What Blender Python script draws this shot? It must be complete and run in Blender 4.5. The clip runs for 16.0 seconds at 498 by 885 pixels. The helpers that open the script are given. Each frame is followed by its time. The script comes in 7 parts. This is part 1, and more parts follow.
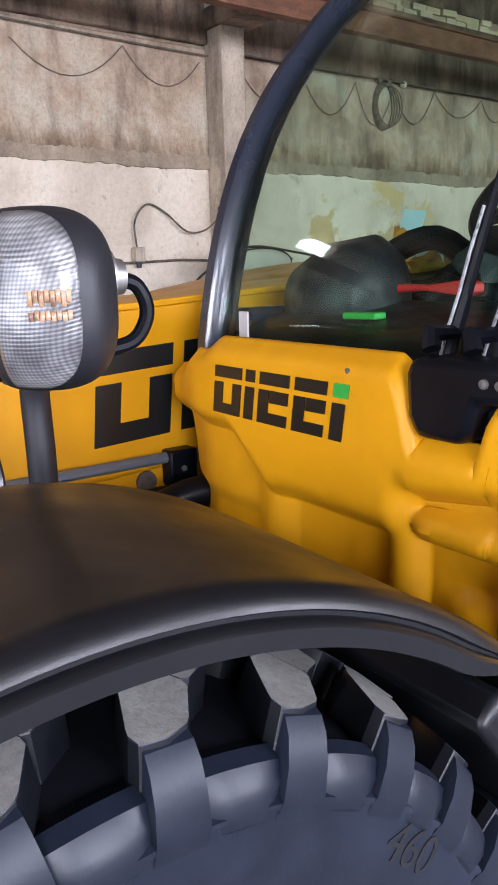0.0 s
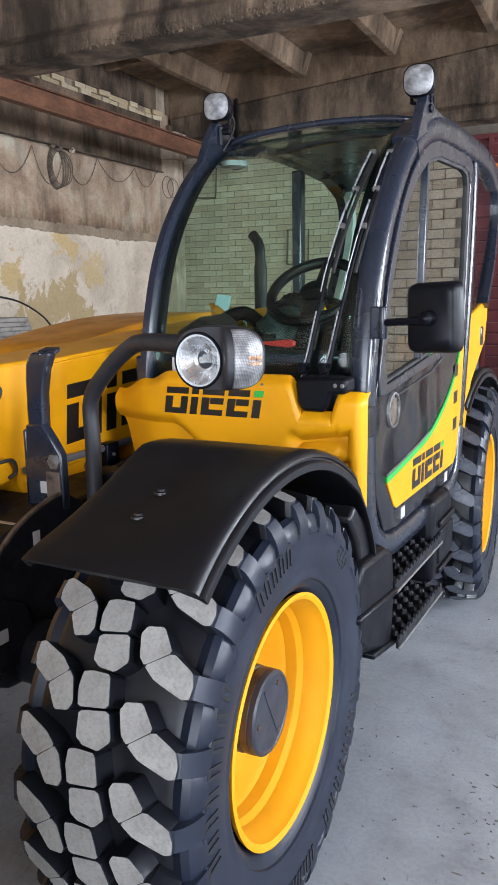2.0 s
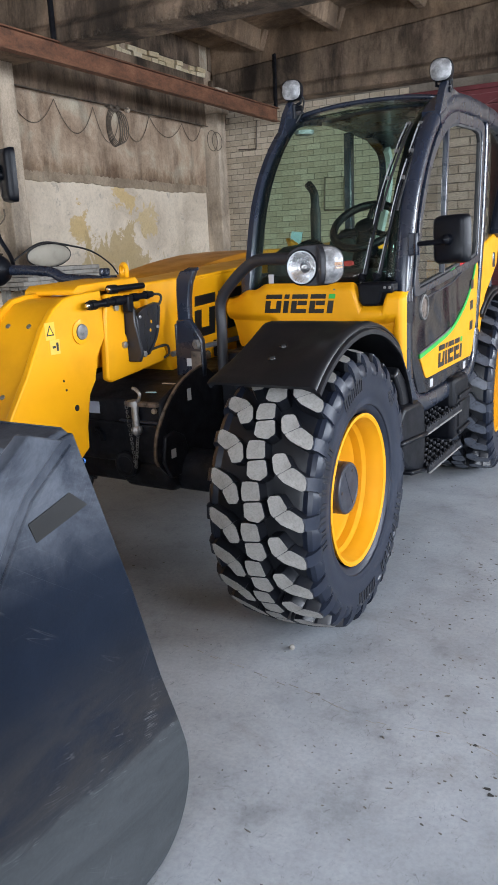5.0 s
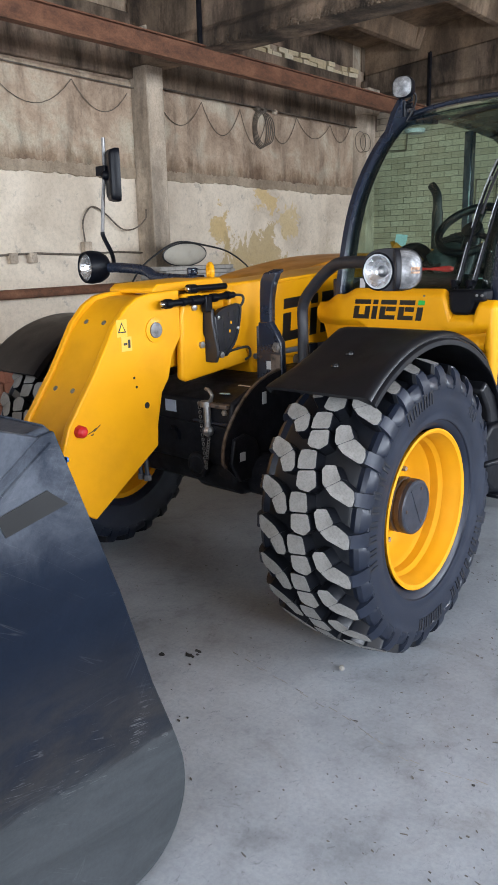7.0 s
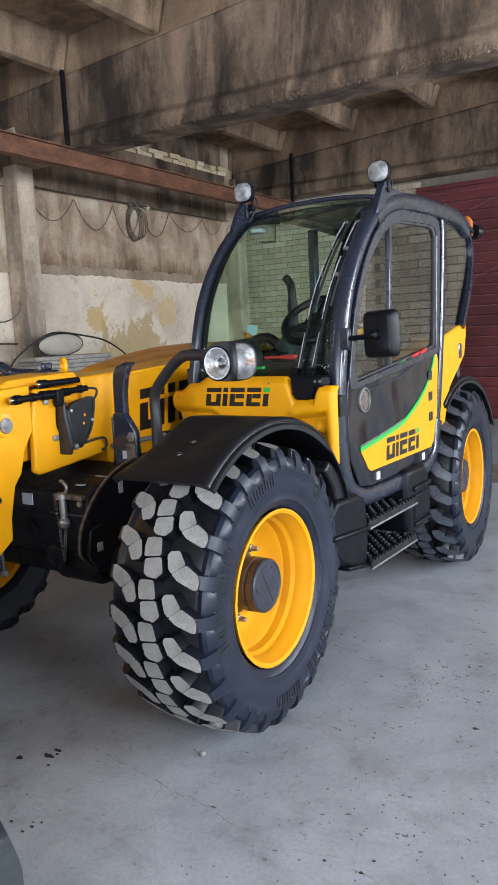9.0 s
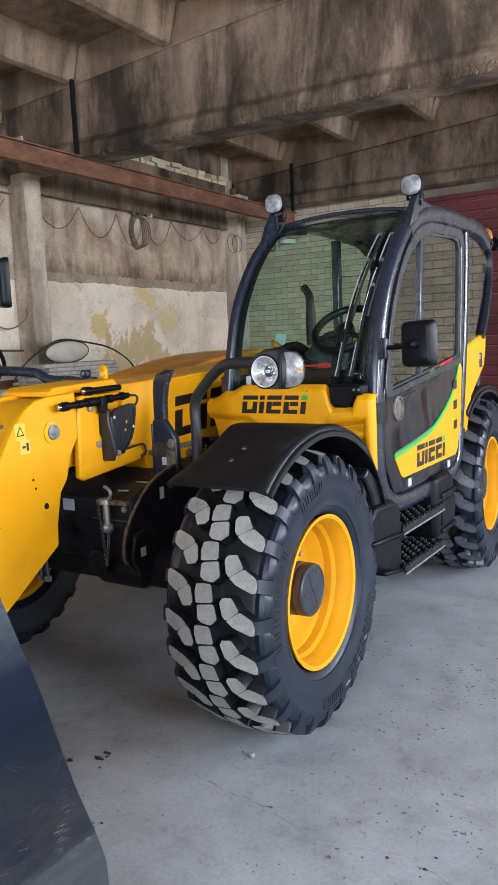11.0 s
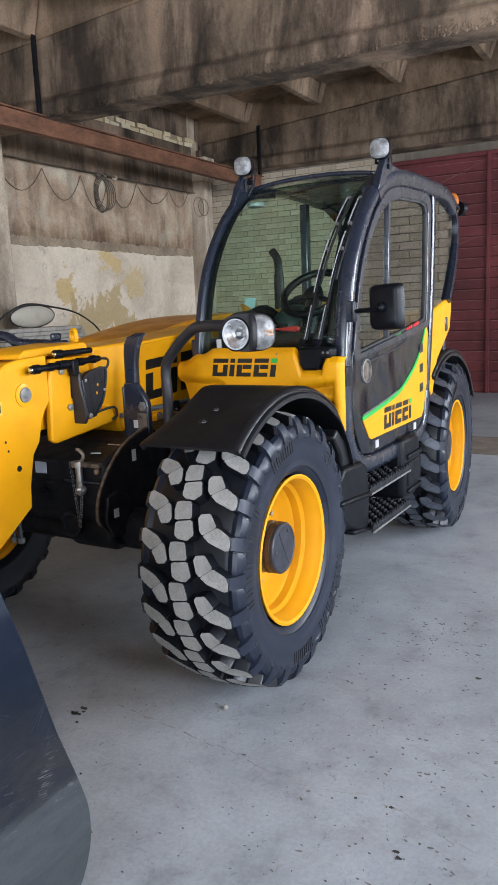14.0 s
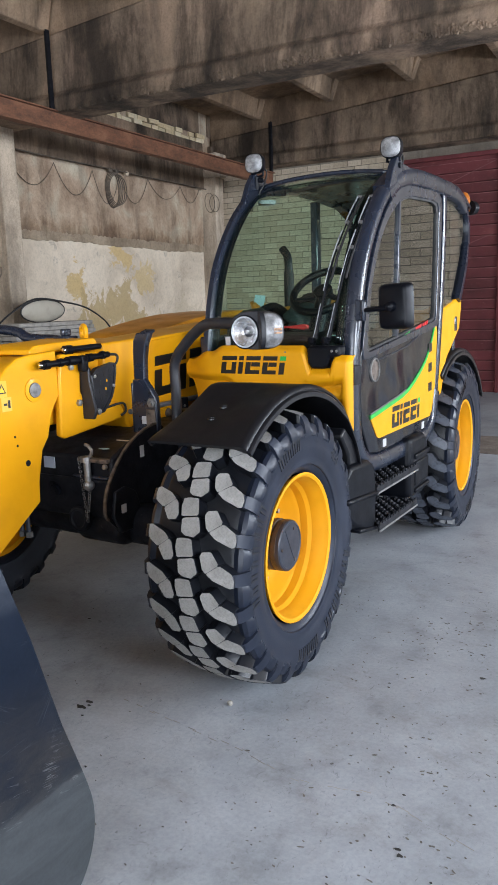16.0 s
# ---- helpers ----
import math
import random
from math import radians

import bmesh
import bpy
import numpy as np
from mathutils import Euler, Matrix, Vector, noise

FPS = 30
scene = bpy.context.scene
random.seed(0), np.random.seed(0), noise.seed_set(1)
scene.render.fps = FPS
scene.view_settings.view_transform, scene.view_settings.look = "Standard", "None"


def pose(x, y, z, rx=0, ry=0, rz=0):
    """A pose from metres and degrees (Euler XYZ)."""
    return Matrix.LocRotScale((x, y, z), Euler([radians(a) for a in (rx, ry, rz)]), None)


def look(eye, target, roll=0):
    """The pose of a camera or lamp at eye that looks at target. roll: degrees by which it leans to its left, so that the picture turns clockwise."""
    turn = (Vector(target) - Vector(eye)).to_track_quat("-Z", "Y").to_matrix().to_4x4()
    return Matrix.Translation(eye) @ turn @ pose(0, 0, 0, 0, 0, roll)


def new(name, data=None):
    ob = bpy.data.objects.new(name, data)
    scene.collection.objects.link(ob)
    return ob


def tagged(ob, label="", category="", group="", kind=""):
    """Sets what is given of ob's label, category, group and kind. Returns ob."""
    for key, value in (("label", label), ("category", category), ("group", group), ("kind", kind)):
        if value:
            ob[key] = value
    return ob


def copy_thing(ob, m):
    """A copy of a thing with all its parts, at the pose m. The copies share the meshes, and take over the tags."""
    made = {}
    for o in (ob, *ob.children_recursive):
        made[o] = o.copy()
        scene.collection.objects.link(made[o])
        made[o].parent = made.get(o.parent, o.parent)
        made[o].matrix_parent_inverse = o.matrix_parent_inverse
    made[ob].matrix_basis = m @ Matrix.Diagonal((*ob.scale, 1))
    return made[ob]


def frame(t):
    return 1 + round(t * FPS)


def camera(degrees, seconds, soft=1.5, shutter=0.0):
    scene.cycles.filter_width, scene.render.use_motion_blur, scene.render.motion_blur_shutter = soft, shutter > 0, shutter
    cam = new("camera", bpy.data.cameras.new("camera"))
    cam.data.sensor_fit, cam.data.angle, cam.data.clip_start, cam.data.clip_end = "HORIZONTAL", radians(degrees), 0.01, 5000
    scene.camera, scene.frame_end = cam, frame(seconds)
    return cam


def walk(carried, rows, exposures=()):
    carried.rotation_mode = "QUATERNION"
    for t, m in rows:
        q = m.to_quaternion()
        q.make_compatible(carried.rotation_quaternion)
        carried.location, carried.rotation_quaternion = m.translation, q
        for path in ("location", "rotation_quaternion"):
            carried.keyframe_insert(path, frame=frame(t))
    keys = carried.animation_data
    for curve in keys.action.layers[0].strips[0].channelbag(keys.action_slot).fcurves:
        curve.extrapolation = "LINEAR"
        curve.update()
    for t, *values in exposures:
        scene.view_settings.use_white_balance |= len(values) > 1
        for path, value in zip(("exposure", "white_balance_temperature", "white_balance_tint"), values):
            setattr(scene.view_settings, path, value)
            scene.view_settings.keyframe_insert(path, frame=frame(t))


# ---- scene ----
EXPO = -0.04
cam = camera(36.1, 16.0, 1.6)
PATH = [
    (0, (1.432, -0.206, 1.538), (-0.993, 1.433, 0.881), -1.68),
    (0.5, (1.400, -0.492, 1.590), (-0.712, 1.540, 0.949), -0.82),
    (1, (1.515, -0.905, 1.607), (-0.277, 1.419, 0.981), -0.77),
    (1.5, (1.641, -1.246, 1.634), (0.076, 1.239, 1.022), -0.96),
    (2, (1.711, -1.623, 1.668), (0.299, 0.963, 1.105), -0.99),
    (2.5, (1.669, -1.974, 1.651), (0.311, 0.632, 1.049), -1.49),
    (3, (1.723, -2.220, 1.625), (0.392, 0.380, 0.942), -2.40),
    (3.2, (1.799, -2.327, 1.604), (0.470, 0.267, 0.894), -2.80),
    (5.3, (2.180, -2.843, 1.599), (0.604, -0.398, 0.863), -2.42),
    (5.5, (2.221, -2.822, 1.594), (0.587, -0.413, 0.868), -2.22),
    (6, (2.214, -2.733, 1.597), (0.440, -0.427, 0.866), -1.62),
    (6.5, (2.206, -2.648, 1.591), (0.290, -0.464, 0.845), -1.22),
    (7, (2.334, -2.565, 1.586), (0.368, -0.414, 0.872), -1.51),
    (7.5, (2.471, -2.522, 1.598), (0.557, -0.298, 0.973), -1.81),
    (8, (2.535, -2.504, 1.618), (0.707, -0.181, 1.105), -2.40),
    (8.5, (2.566, -2.497, 1.622), (0.835, -0.085, 1.189), -2.90),
    (10.8, (2.375, -2.701, 1.636), (0.760, -0.206, 1.224), -2.69),
    (11, (2.370, -2.708, 1.639), (0.736, -0.222, 1.247), -2.59),
    (11.5, (2.364, -2.722, 1.646), (0.716, -0.241, 1.292), -2.39),
    (12, (2.363, -2.726, 1.640), (0.729, -0.237, 1.266), -2.29),
    (12.5, (2.361, -2.733, 1.636), (0.770, -0.226, 1.200), -2.29),
    (13, (2.364, -2.751, 1.627), (0.822, -0.225, 1.136), -2.49),
    (13.5, (2.374, -2.760, 1.627), (0.849, -0.230, 1.104), -2.70),
    (14, (2.382, -2.766, 1.626), (0.865, -0.232, 1.100), -2.50),
    (14.5, (2.391, -2.766, 1.625), (0.879, -0.232, 1.082), -2.10),
    (15, (2.389, -2.769, 1.622), (0.885, -0.230, 1.085), -1.80),
    (15.5, (2.391, -2.770, 1.627), (0.867, -0.247, 1.068), -1.80),
    (16, (2.390, -2.773, 1.633), (0.846, -0.258, 1.094), -1.90),
]
walk(cam, [(t, look(eye, target, roll)) for t, eye, target, roll in PATH], [(0.0, EXPO + 0.24, 6250, 20), (0.5, EXPO + 0.24, 6250, 19), (1.5, EXPO + 0.22, 6300, 13), (3.0, EXPO + 0.13, 6250, 11), (6.0, EXPO + 0.02, 6280, 10), (16.0, EXPO + 0.02, 6280, 10)])

# ---------------------------------------------------------------- light
world = bpy.data.worlds.new("sky")
scene.world = world
world.use_nodes = True
wn = world.node_tree.nodes
sky = wn.new("ShaderNodeTexSky")
sky.sky_type = "NISHITA"
sky.sun_disc = False
sky.sun_elevation = radians(42)
sky.sun_rotation = radians(150)
wn["Background"].inputs["Strength"].default_value = 0.13
world.node_tree.links.new(sky.outputs["Color"], wn["Background"].inputs["Color"])

HALL = pose(0, 0, 0, 0, 0, 2.34)          # the hall stands turned a little against the machine


def area_lamp(name, m, w, h, watts, colour):
    lamp = bpy.data.lights.new(name, "AREA")
    lamp.shape, lamp.size, lamp.size_y, lamp.energy, lamp.color = "RECTANGLE", w, h, watts, colour
    ob = new(name, lamp)
    ob.matrix_world = HALL @ m
    return ob


# daylight in the wide open gateway behind the camera; side window lamps added, unseen
area_lamp("gateway_daylight", pose(1.8, -7.4, 2.1, 90, 0, 0), 6.2, 3.9, 640, (0.85, 0.912, 1.0))
for wy, watts in ((-3.6, 830), (1.6, 570), (6.8, 800)):
    area_lamp("side_fill", pose(9.1, wy, 2.9, 0, 90, 0), 2.2, 3.2, watts, (0.85, 0.912, 1.0))
area_lamp("high_window_daylight", pose(-5.85, -4.7, 4.775, 0, -90, 0), 0.75, 1.0, 50, (0.85, 0.912, 1.0))


# ---------------------------------------------------------------- materials
def material(name):
    m = bpy.data.materials.new(name)
    m.use_nodes = True
    return m, m.node_tree.nodes, m.node_tree.links, m.node_tree.nodes["Principled BSDF"]


def noise_node(n, l, scale, detail=5.0, rough=0.6, stretch=(1, 1, 1), distort=0.0):
    tc, mp, nz = n.new("ShaderNodeTexCoord"), n.new("ShaderNodeMapping"), n.new("ShaderNodeTexNoise")
    mp.inputs["Scale"].default_value = stretch
    nz.inputs["Scale"].default_value, nz.inputs["Detail"].default_value = scale, detail
    nz.inputs["Roughness"].default_value, nz.inputs["Distortion"].default_value = rough, distort
    l.new(tc.outputs["Object"], mp.inputs["Vector"])
    l.new(mp.outputs["Vector"], nz.inputs["Vector"])
    return nz.outputs["Fac"]


def ramp(n, l, fac, stops):
    r = n.new("ShaderNodeValToRGB")
    while len(r.color_ramp.elements) < len(stops):
        r.color_ramp.elements.new(0.5)
    for e, (p, c) in zip(r.color_ramp.elements, stops):
        e.position = p
        e.color = (*c, 1) if len(c) == 3 else c
    l.new(fac, r.inputs["Fac"])
    return r.outputs["Color"]


def grey(v):
    return (v, v, v)


def mixed(n, l, fac, a, b, blend="MIX"):
    m = n.new("ShaderNodeMix")
    m.data_type, m.blend_type = "RGBA", blend
    for sock, v in ((m.inputs["Factor"], fac), (m.inputs["A"], a), (m.inputs["B"], b)):
        if isinstance(v, (int, float)):
            sock.default_value = v
        elif isinstance(v, tuple):
            sock.default_value = (*v, 1)
        else:
            l.new(v, sock)
    return m.outputs["Result"]


def bumped(n, l, bsdf, fac, strength, dist=0.01):
    b = n.new("ShaderNodeBump")
    b.inputs["Strength"].default_value, b.inputs["Distance"].default_value = strength, dist
    l.new(fac, b.inputs["Height"])
    l.new(b.outputs["Normal"], bsdf.inputs["Normal"])


def coated(name, colour, rough=0.4, metal=0.0, coat=0.0, grime=0.12, bump=0.06, scale=9.0, fine=220.0, shine=0.5, fleck=0.0):
    """A paint, plastic or metal with grain, faint grime and uneven gloss."""
    m, n, l, b = material(name)
    big = noise_node(n, l, scale, 6)
    small = noise_node(n, l, fine, 3)
    dark = tuple(c * (1 - 2.2 * grime) for c in colour)
    lite = tuple(min(1, c * (1 + grime) + 0.01 * grime) for c in colour)
    col = ramp(n, l, big, [(0.3, dark), (0.5, colour), (0.75, lite)])
    if fleck:
        spots = noise_node(n, l, 48, 6, 0.75, distort=0.8)
        col = mixed(n, l, ramp(n, l, spots, [(0.60, grey(0.0)), (0.68, grey(fleck))]), col, (0.16, 0.145, 0.13))
    l.new(col, b.inputs["Base Color"])
    r = ramp(n, l, big, [(0.3, grey(min(1, rough * 1.35))), (0.7, grey(rough * 0.85))])
    l.new(r, b.inputs["Roughness"])
    b.inputs["Metallic"].default_value = metal
    b.inputs["Coat Weight"].default_value = coat
    b.inputs["Coat Roughness"].default_value = 0.12
    b.inputs["Specular IOR Level"].default_value = shine
    bumped(n, l, b, small, bump, 0.004)
    return m


YELLOW = coated("yellow_paint", (0.70, 0.315, 0.003), 0.40, coat=0.10, grime=0.05, bump=0.02, scale=4, shine=0.22)
RIM_YELLOW = coated("rim_yellow_paint", (0.68, 0.30, 0.003), 0.6, coat=0.0, shine=0.25, grime=0.05, bump=0.03, scale=5)
HOOD = coated("orange_hood_paint", (0.62, 0.25, 0.012), 0.4, coat=0.2, grime=0.12, scale=5)
BLACK = coated("black_plastic", (0.0034, 0.0041, 0.0066), 0.36, grime=0.2, bump=0.04, scale=12, fine=420, shine=0.17)
FENDER = coated("fender_plastic", (0.0058, 0.0062, 0.0082), 0.34, grime=0.05, bump=0.06, scale=7, fine=500, shine=0.42)
FRAME = coated("cab_frame_paint", (0.0135, 0.0182, 0.031), 0.25, coat=0.3, grime=0.12, bump=0.03, scale=6)
CHASSIS = coated("black_chassis_paint", (0.0064, 0.0070, 0.0105), 0.48, grime=0.3, bump=0.12, scale=14, shine=0.3, fleck=0.16)
HOLDER = coated("satin_black_bracket", (0.012, 0.0125, 0.016), 0.4, grime=0.2, bump=0.08, scale=16, shine=0.4)
STEEL = coated("worn_steel", (0.42, 0.41, 0.4), 0.38, metal=0.9, grime=0.2, scale=20)
CHROME = coated("bright_metal", (0.7, 0.7, 0.72), 0.16, metal=1.0, grime=0.05, scale=20)
# grey of the rods that stand in for wiper arm highlights
BRIGHT = coated("arm_glint_grey", (0.30, 0.31, 0.325), 0.42, metal=0.3, grime=0.42, scale=45)
HUB = coated("hub_grey_paint", (0.022, 0.026, 0.038), 0.40, grime=0.2, scale=16)
RUBBER_HOSE = coated("rubber_hose", (0.012, 0.012, 0.013), 0.55, grime=0.2)
MARK = coated("black_decal_film", (0.008, 0.008, 0.008), 0.35, grime=0.05, bump=0.0)
GREEN = coated("green_decal_film", (0.02, 0.36, 0.05), 0.4, grime=0.05, bump=0.0)
RED = coated("red_plastic", (0.55, 0.012, 0.014), 0.4, grime=0.08, bump=0.02)
WHITE = coated("white_sticker", (0.42, 0.42, 0.43), 0.5, grime=0.06, bump=0.0)
PAPER = coated("pale_blue_paper", (0.42, 0.62, 0.68), 0.7, grime=0.05, bump=0.02)
AMBER = coated("amber_lens", (0.5, 0.15, 0.02), 0.25, coat=0.4, grime=0.05)
SEAT = coated("grey_seat_fabric", (0.03, 0.032, 0.036), 0.85, grime=0.15, bump=0.3)
CABLE = coated("dusty_black_cable", (0.12, 0.095, 0.072), 0.7, grime=0.3)


def rubber_material():
    m, n, l, b = material("tyre_rubber")
    dust = noise_node(n, l, 7, 6)
    fine = noise_node(n, l, 160, 4)
    base = ramp(n, l, dust, [(0.3, (0.0076, 0.0104, 0.0188)), (0.55, (0.0132, 0.0175, 0.0305)), (0.8, (0.024, 0.030, 0.047))])
    l.new(base, b.inputs["Base Color"])
    b.inputs["Specular IOR Level"].default_value = 0.36
    l.new(ramp(n, l, dust, [(0.3, grey(0.33)), (0.7, grey(0.48))]), b.inputs["Roughness"])
    bumped(n, l, b, fine, 0.08, 0.003)
    return m


def chalk_material():
    """The unworn lug faces, pale with moulding dust."""
    m, n, l, b = material("chalky_lug_face")
    big = noise_node(n, l, 14, 5)
    fine = noise_node(n, l, 120, 6, 0.7)
    c = ramp(n, l, big, [(0.3, (0.225, 0.215, 0.20)), (0.6, (0.305, 0.294, 0.276))])
    f = ramp(n, l, fine, [(0.3, grey(0.72)), (0.55, grey(1.0))])
    l.new(mixed(n, l, 1.0, c, f, "MULTIPLY"), b.inputs["Base Color"])
    b.inputs["Roughness"].default_value = 0.9
    bumped(n, l, b, fine, 0.35, 0.006)
    return m


def floor_material():
    m, n, l, b = material("worn_concrete_floor")
    big = noise_node(n, l, 0.55, 6, 0.62, distort=0.6)
    mid = noise_node(n, l, 3.6, 8, 0.68)
    fine = noise_node(n, l, 60, 6, 0.7)
    c = ramp(n, l, big, [(0.3, (0.245, 0.262, 0.286)), (0.5, (0.322, 0.341, 0.367)), (0.7, (0.40, 0.42, 0.448))])
    c = mixed(n, l, 1.0, c, ramp(n, l, mid, [(0.30, grey(0.62)), (0.44, grey(0.92)), (0.56, grey(1.03)), (0.75, grey(1.15))]), "MULTIPLY")
    c = mixed(n, l, 1.0, c, ramp(n, l, fine, [(0.3, grey(0.86)), (0.6, grey(1.03))]), "MULTIPLY")
    # oily streaks and specks
    spot = noise_node(n, l, 5.2, 9, 0.75, stretch=(1.0, 1.7, 1.0), distort=1.2)
    streak = ramp(n, l, spot, [(0.62, grey(1.0)), (0.67, grey(0.84)), (0.75, grey(0.55))])
    c = mixed(n, l, 1.0, c, streak, "MULTIPLY")
    fleck = noise_node(n, l, 30, 4, 0.8, stretch=(1.0, 0.55, 1.0), distort=1.5)
    c = mixed(n, l, 1.0, c, ramp(n, l, fleck, [(0.585, grey(1.0)), (0.64, grey(0.86)), (0.71, grey(0.56))]), "MULTIPLY")
    smudge = noise_node(n, l, 1.7, 7, 0.7, stretch=(1.0, 1.5, 1.0), distort=0.9)
    c = mixed(n, l, 1.0, c, ramp(n, l, smudge, [(0.56, grey(1.0)), (0.66, (0.90, 0.885, 0.865)), (0.78, (0.76, 0.735, 0.70))]), "MULTIPLY")
    l.new(c, b.inputs["Base Color"])
    l.new(ramp(n, l, mid, [(0.3, grey(0.55)), (0.7, grey(0.8))]), b.inputs["Roughness"])
    bumped(n, l, b, mid, 0.25, 0.02)
    return m


def concrete_material(name, dark, mid_c, lite, streaks=0.5, scale=1.0, bump=0.5, soot=0.0, foot=None):
    """Old concrete with vertical run stains."""
    m, n, l, b = material(name)
    big = noise_node(n, l, 1.1 * scale, 7, 0.65, distort=0.4)
    runs = noise_node(n, l, 3.2 * scale, 6, 0.65, stretch=(1, 1, 0.16), distort=0.3)
    fine = noise_node(n, l, 34, 8, 0.72)
    c = ramp(n, l, big, [(0.3, dark), (0.5, mid_c), (0.72, lite)])
    c = mixed(n, l, streaks, c, ramp(n, l, runs, [(0.36, grey(0.35)), (0.5, grey(0.9)), (0.65, grey(1.1))]), "MULTIPLY")
    c = mixed(n, l, 0.8, c, ramp(n, l, fine, [(0.3, grey(0.66)), (0.55, grey(1.04))]), "MULTIPLY")
    if soot:
        # black soot blotches with broken edges
        blot = noise_node(n, l, 1.5, 12, 0.70, stretch=(1, 1, 0.30), distort=0.25)
        c = mixed(n, l, soot, c, ramp(n, l, blot, [(0.40, (0.17, 0.16, 0.155)), (0.47, (0.50, 0.48, 0.465)), (0.54, (1.0, 0.985, 0.97)), (0.66, (1.3, 1.26, 1.2))]), "MULTIPLY")
    if foot is not None:
        # a ragged tidemark of old damp along the foot of the panel
        tc, sep, mad = n.new("ShaderNodeTexCoord"), n.new("ShaderNodeSeparateXYZ"), n.new("ShaderNodeMath")
        mad.operation, mad.inputs[1].default_value = "MULTIPLY_ADD", 1.0
        l.new(tc.outputs["Object"], sep.inputs[0])
        tide = noise_node(n, l, 2.6, 10, 0.7, stretch=(1, 1.4, 0.5), distort=0.5)
        up = n.new("ShaderNodeMath")
        up.operation, up.inputs[1].default_value = "SUBTRACT", foot
        l.new(sep.outputs["Z"], up.inputs[0])
        l.new(up.outputs[0], mad.inputs[2])
        l.new(tide, mad.inputs[0])
        c = mixed(n, l, 0.85, c, ramp(n, l, mad.outputs[0], [(0.40, (0.26, 0.22, 0.185)), (0.56, (0.62, 0.56, 0.50)), (0.72, grey(1.0))]), "MULTIPLY")
    l.new(c, b.inputs["Base Color"])
    b.inputs["Roughness"].default_value = 0.92
    bumped(n, l, b, fine, bump, 0.03)
    return m


def whitewash_material():
    """Whitewashed lower wall with damp ochre patches."""
    m, n, l, b = material("whitewashed_plaster")
    big = noise_node(n, l, 0.9, 7, 0.62, distort=0.8)
    fine = noise_node(n, l, 26, 8, 0.72)
    flake = noise_node(n, l, 5.0, 8, 0.7, distort=0.4)
    c = ramp(n, l, big, [(0.3, (0.49, 0.405, 0.31)), (0.5, (0.67, 0.575, 0.455)), (0.7, (0.75, 0.655, 0.53))])
    c = mixed(n, l, ramp(n, l, flake, [(0.6, grey(0.0)), (0.66, grey(0.55))]), c, (0.30, 0.27, 0.23))
    wob = noise_node(n, l, 2.8, 9, 0.68, distort=0.7)
    for centre, size, colour, depth in (((-5.6, 7.25, 2.42), (0.1, 1.9, 3.6), (0.58, 0.41, 0.17), 0.85), ((-5.6, 6.15, 2.02), (0.1, 3.0, 2.7), (0.55, 0.385, 0.155), 0.9),
                                        ((-5.6, 7.85, 2.1), (0.1, 3.0, 2.2), (0.58, 0.43, 0.20), 0.75), ((-5.6, 7.02, 1.52), (0.1, 0.86, 1.75), (0.45, 0.335, 0.165), 0.95),
                                        ((-5.6, 9.1, 1.45), (0.1, 1.0, 2.6), (0.50, 0.42, 0.30), 0.55)):
        tc, sub, mul, ln, half, ad = (n.new("ShaderNodeTexCoord"), n.new("ShaderNodeVectorMath"), n.new("ShaderNodeVectorMath"),
                                      n.new("ShaderNodeVectorMath"), n.new("ShaderNodeMath"), n.new("ShaderNodeMath"))
        sub.operation, mul.operation, ln.operation, half.operation, ad.operation = "SUBTRACT", "MULTIPLY", "LENGTH", "MULTIPLY_ADD", "MULTIPLY_ADD"
        sub.inputs[1].default_value, mul.inputs[1].default_value = centre, size
        l.new(tc.outputs["Object"], sub.inputs[0])
        l.new(sub.outputs[0], mul.inputs[0])
        l.new(mul.outputs[0], ln.inputs[0])
        half.inputs[1].default_value, half.inputs[2].default_value = 0.46, -0.60
        l.new(ln.outputs["Value"], half.inputs[0])
        ad.inputs[1].default_value = 1.55
        l.new(wob, ad.inputs[0])
        l.new(half.outputs[0], ad.inputs[2])
        c = mixed(n, l, ramp(n, l, ad.outputs[0], [(0.0, grey(depth)), (0.45, grey(depth * 0.9)), (0.5, grey(0.0))]), c, colour)
    c = mixed(n, l, 0.7, c, ramp(n, l, fine, [(0.3, grey(0.75)), (0.55, grey(1.03))]), "MULTIPLY")
    l.new(c, b.inputs["Base Color"])
    b.inputs["Roughness"].default_value = 0.93
    bumped(n, l, b, fine, 0.4, 0.02)
    return m


def brick_material(name, colours, joint=False):
    m, n, l, b = material(name)
    info = n.new("ShaderNodeObjectInfo")
    geo = n.new("ShaderNodeNewGeometry")
    fine = noise_node(n, l, 30, 8, 0.72)
    big = noise_node(n, l, 0.7, 6, 0.6)
    add = n.new("ShaderNodeMath")
    add.operation = "ADD"
    l.new(info.outputs["Random"], add.inputs[0])
    l.new(geo.outputs["Random Per Island"], add.inputs[1])
    frac = n.new("ShaderNodeMath")
    frac.operation = "FRACT"
    l.new(add.outputs[0], frac.inputs[0])
    c = ramp(n, l, frac.outputs[0], [(0.0, colours[0]), (0.5, colours[1]), (1.0, colours[2])])
    c = mixed(n, l, 0.8, c, ramp(n, l, fine, [(0.3, grey(0.68)), (0.55, grey(1.04))]), "MULTIPLY")
    c = mixed(n, l, 0.8, c, ramp(n, l, big, [(0.35, grey(0.7)), (0.6, grey(1.05))]), "MULTIPLY")
    l.new(c, b.inputs["Base Color"])
    b.inputs["Roughness"].default_value = 0.92
    bumped(n, l, b, fine, 0.5, 0.015)
    return m


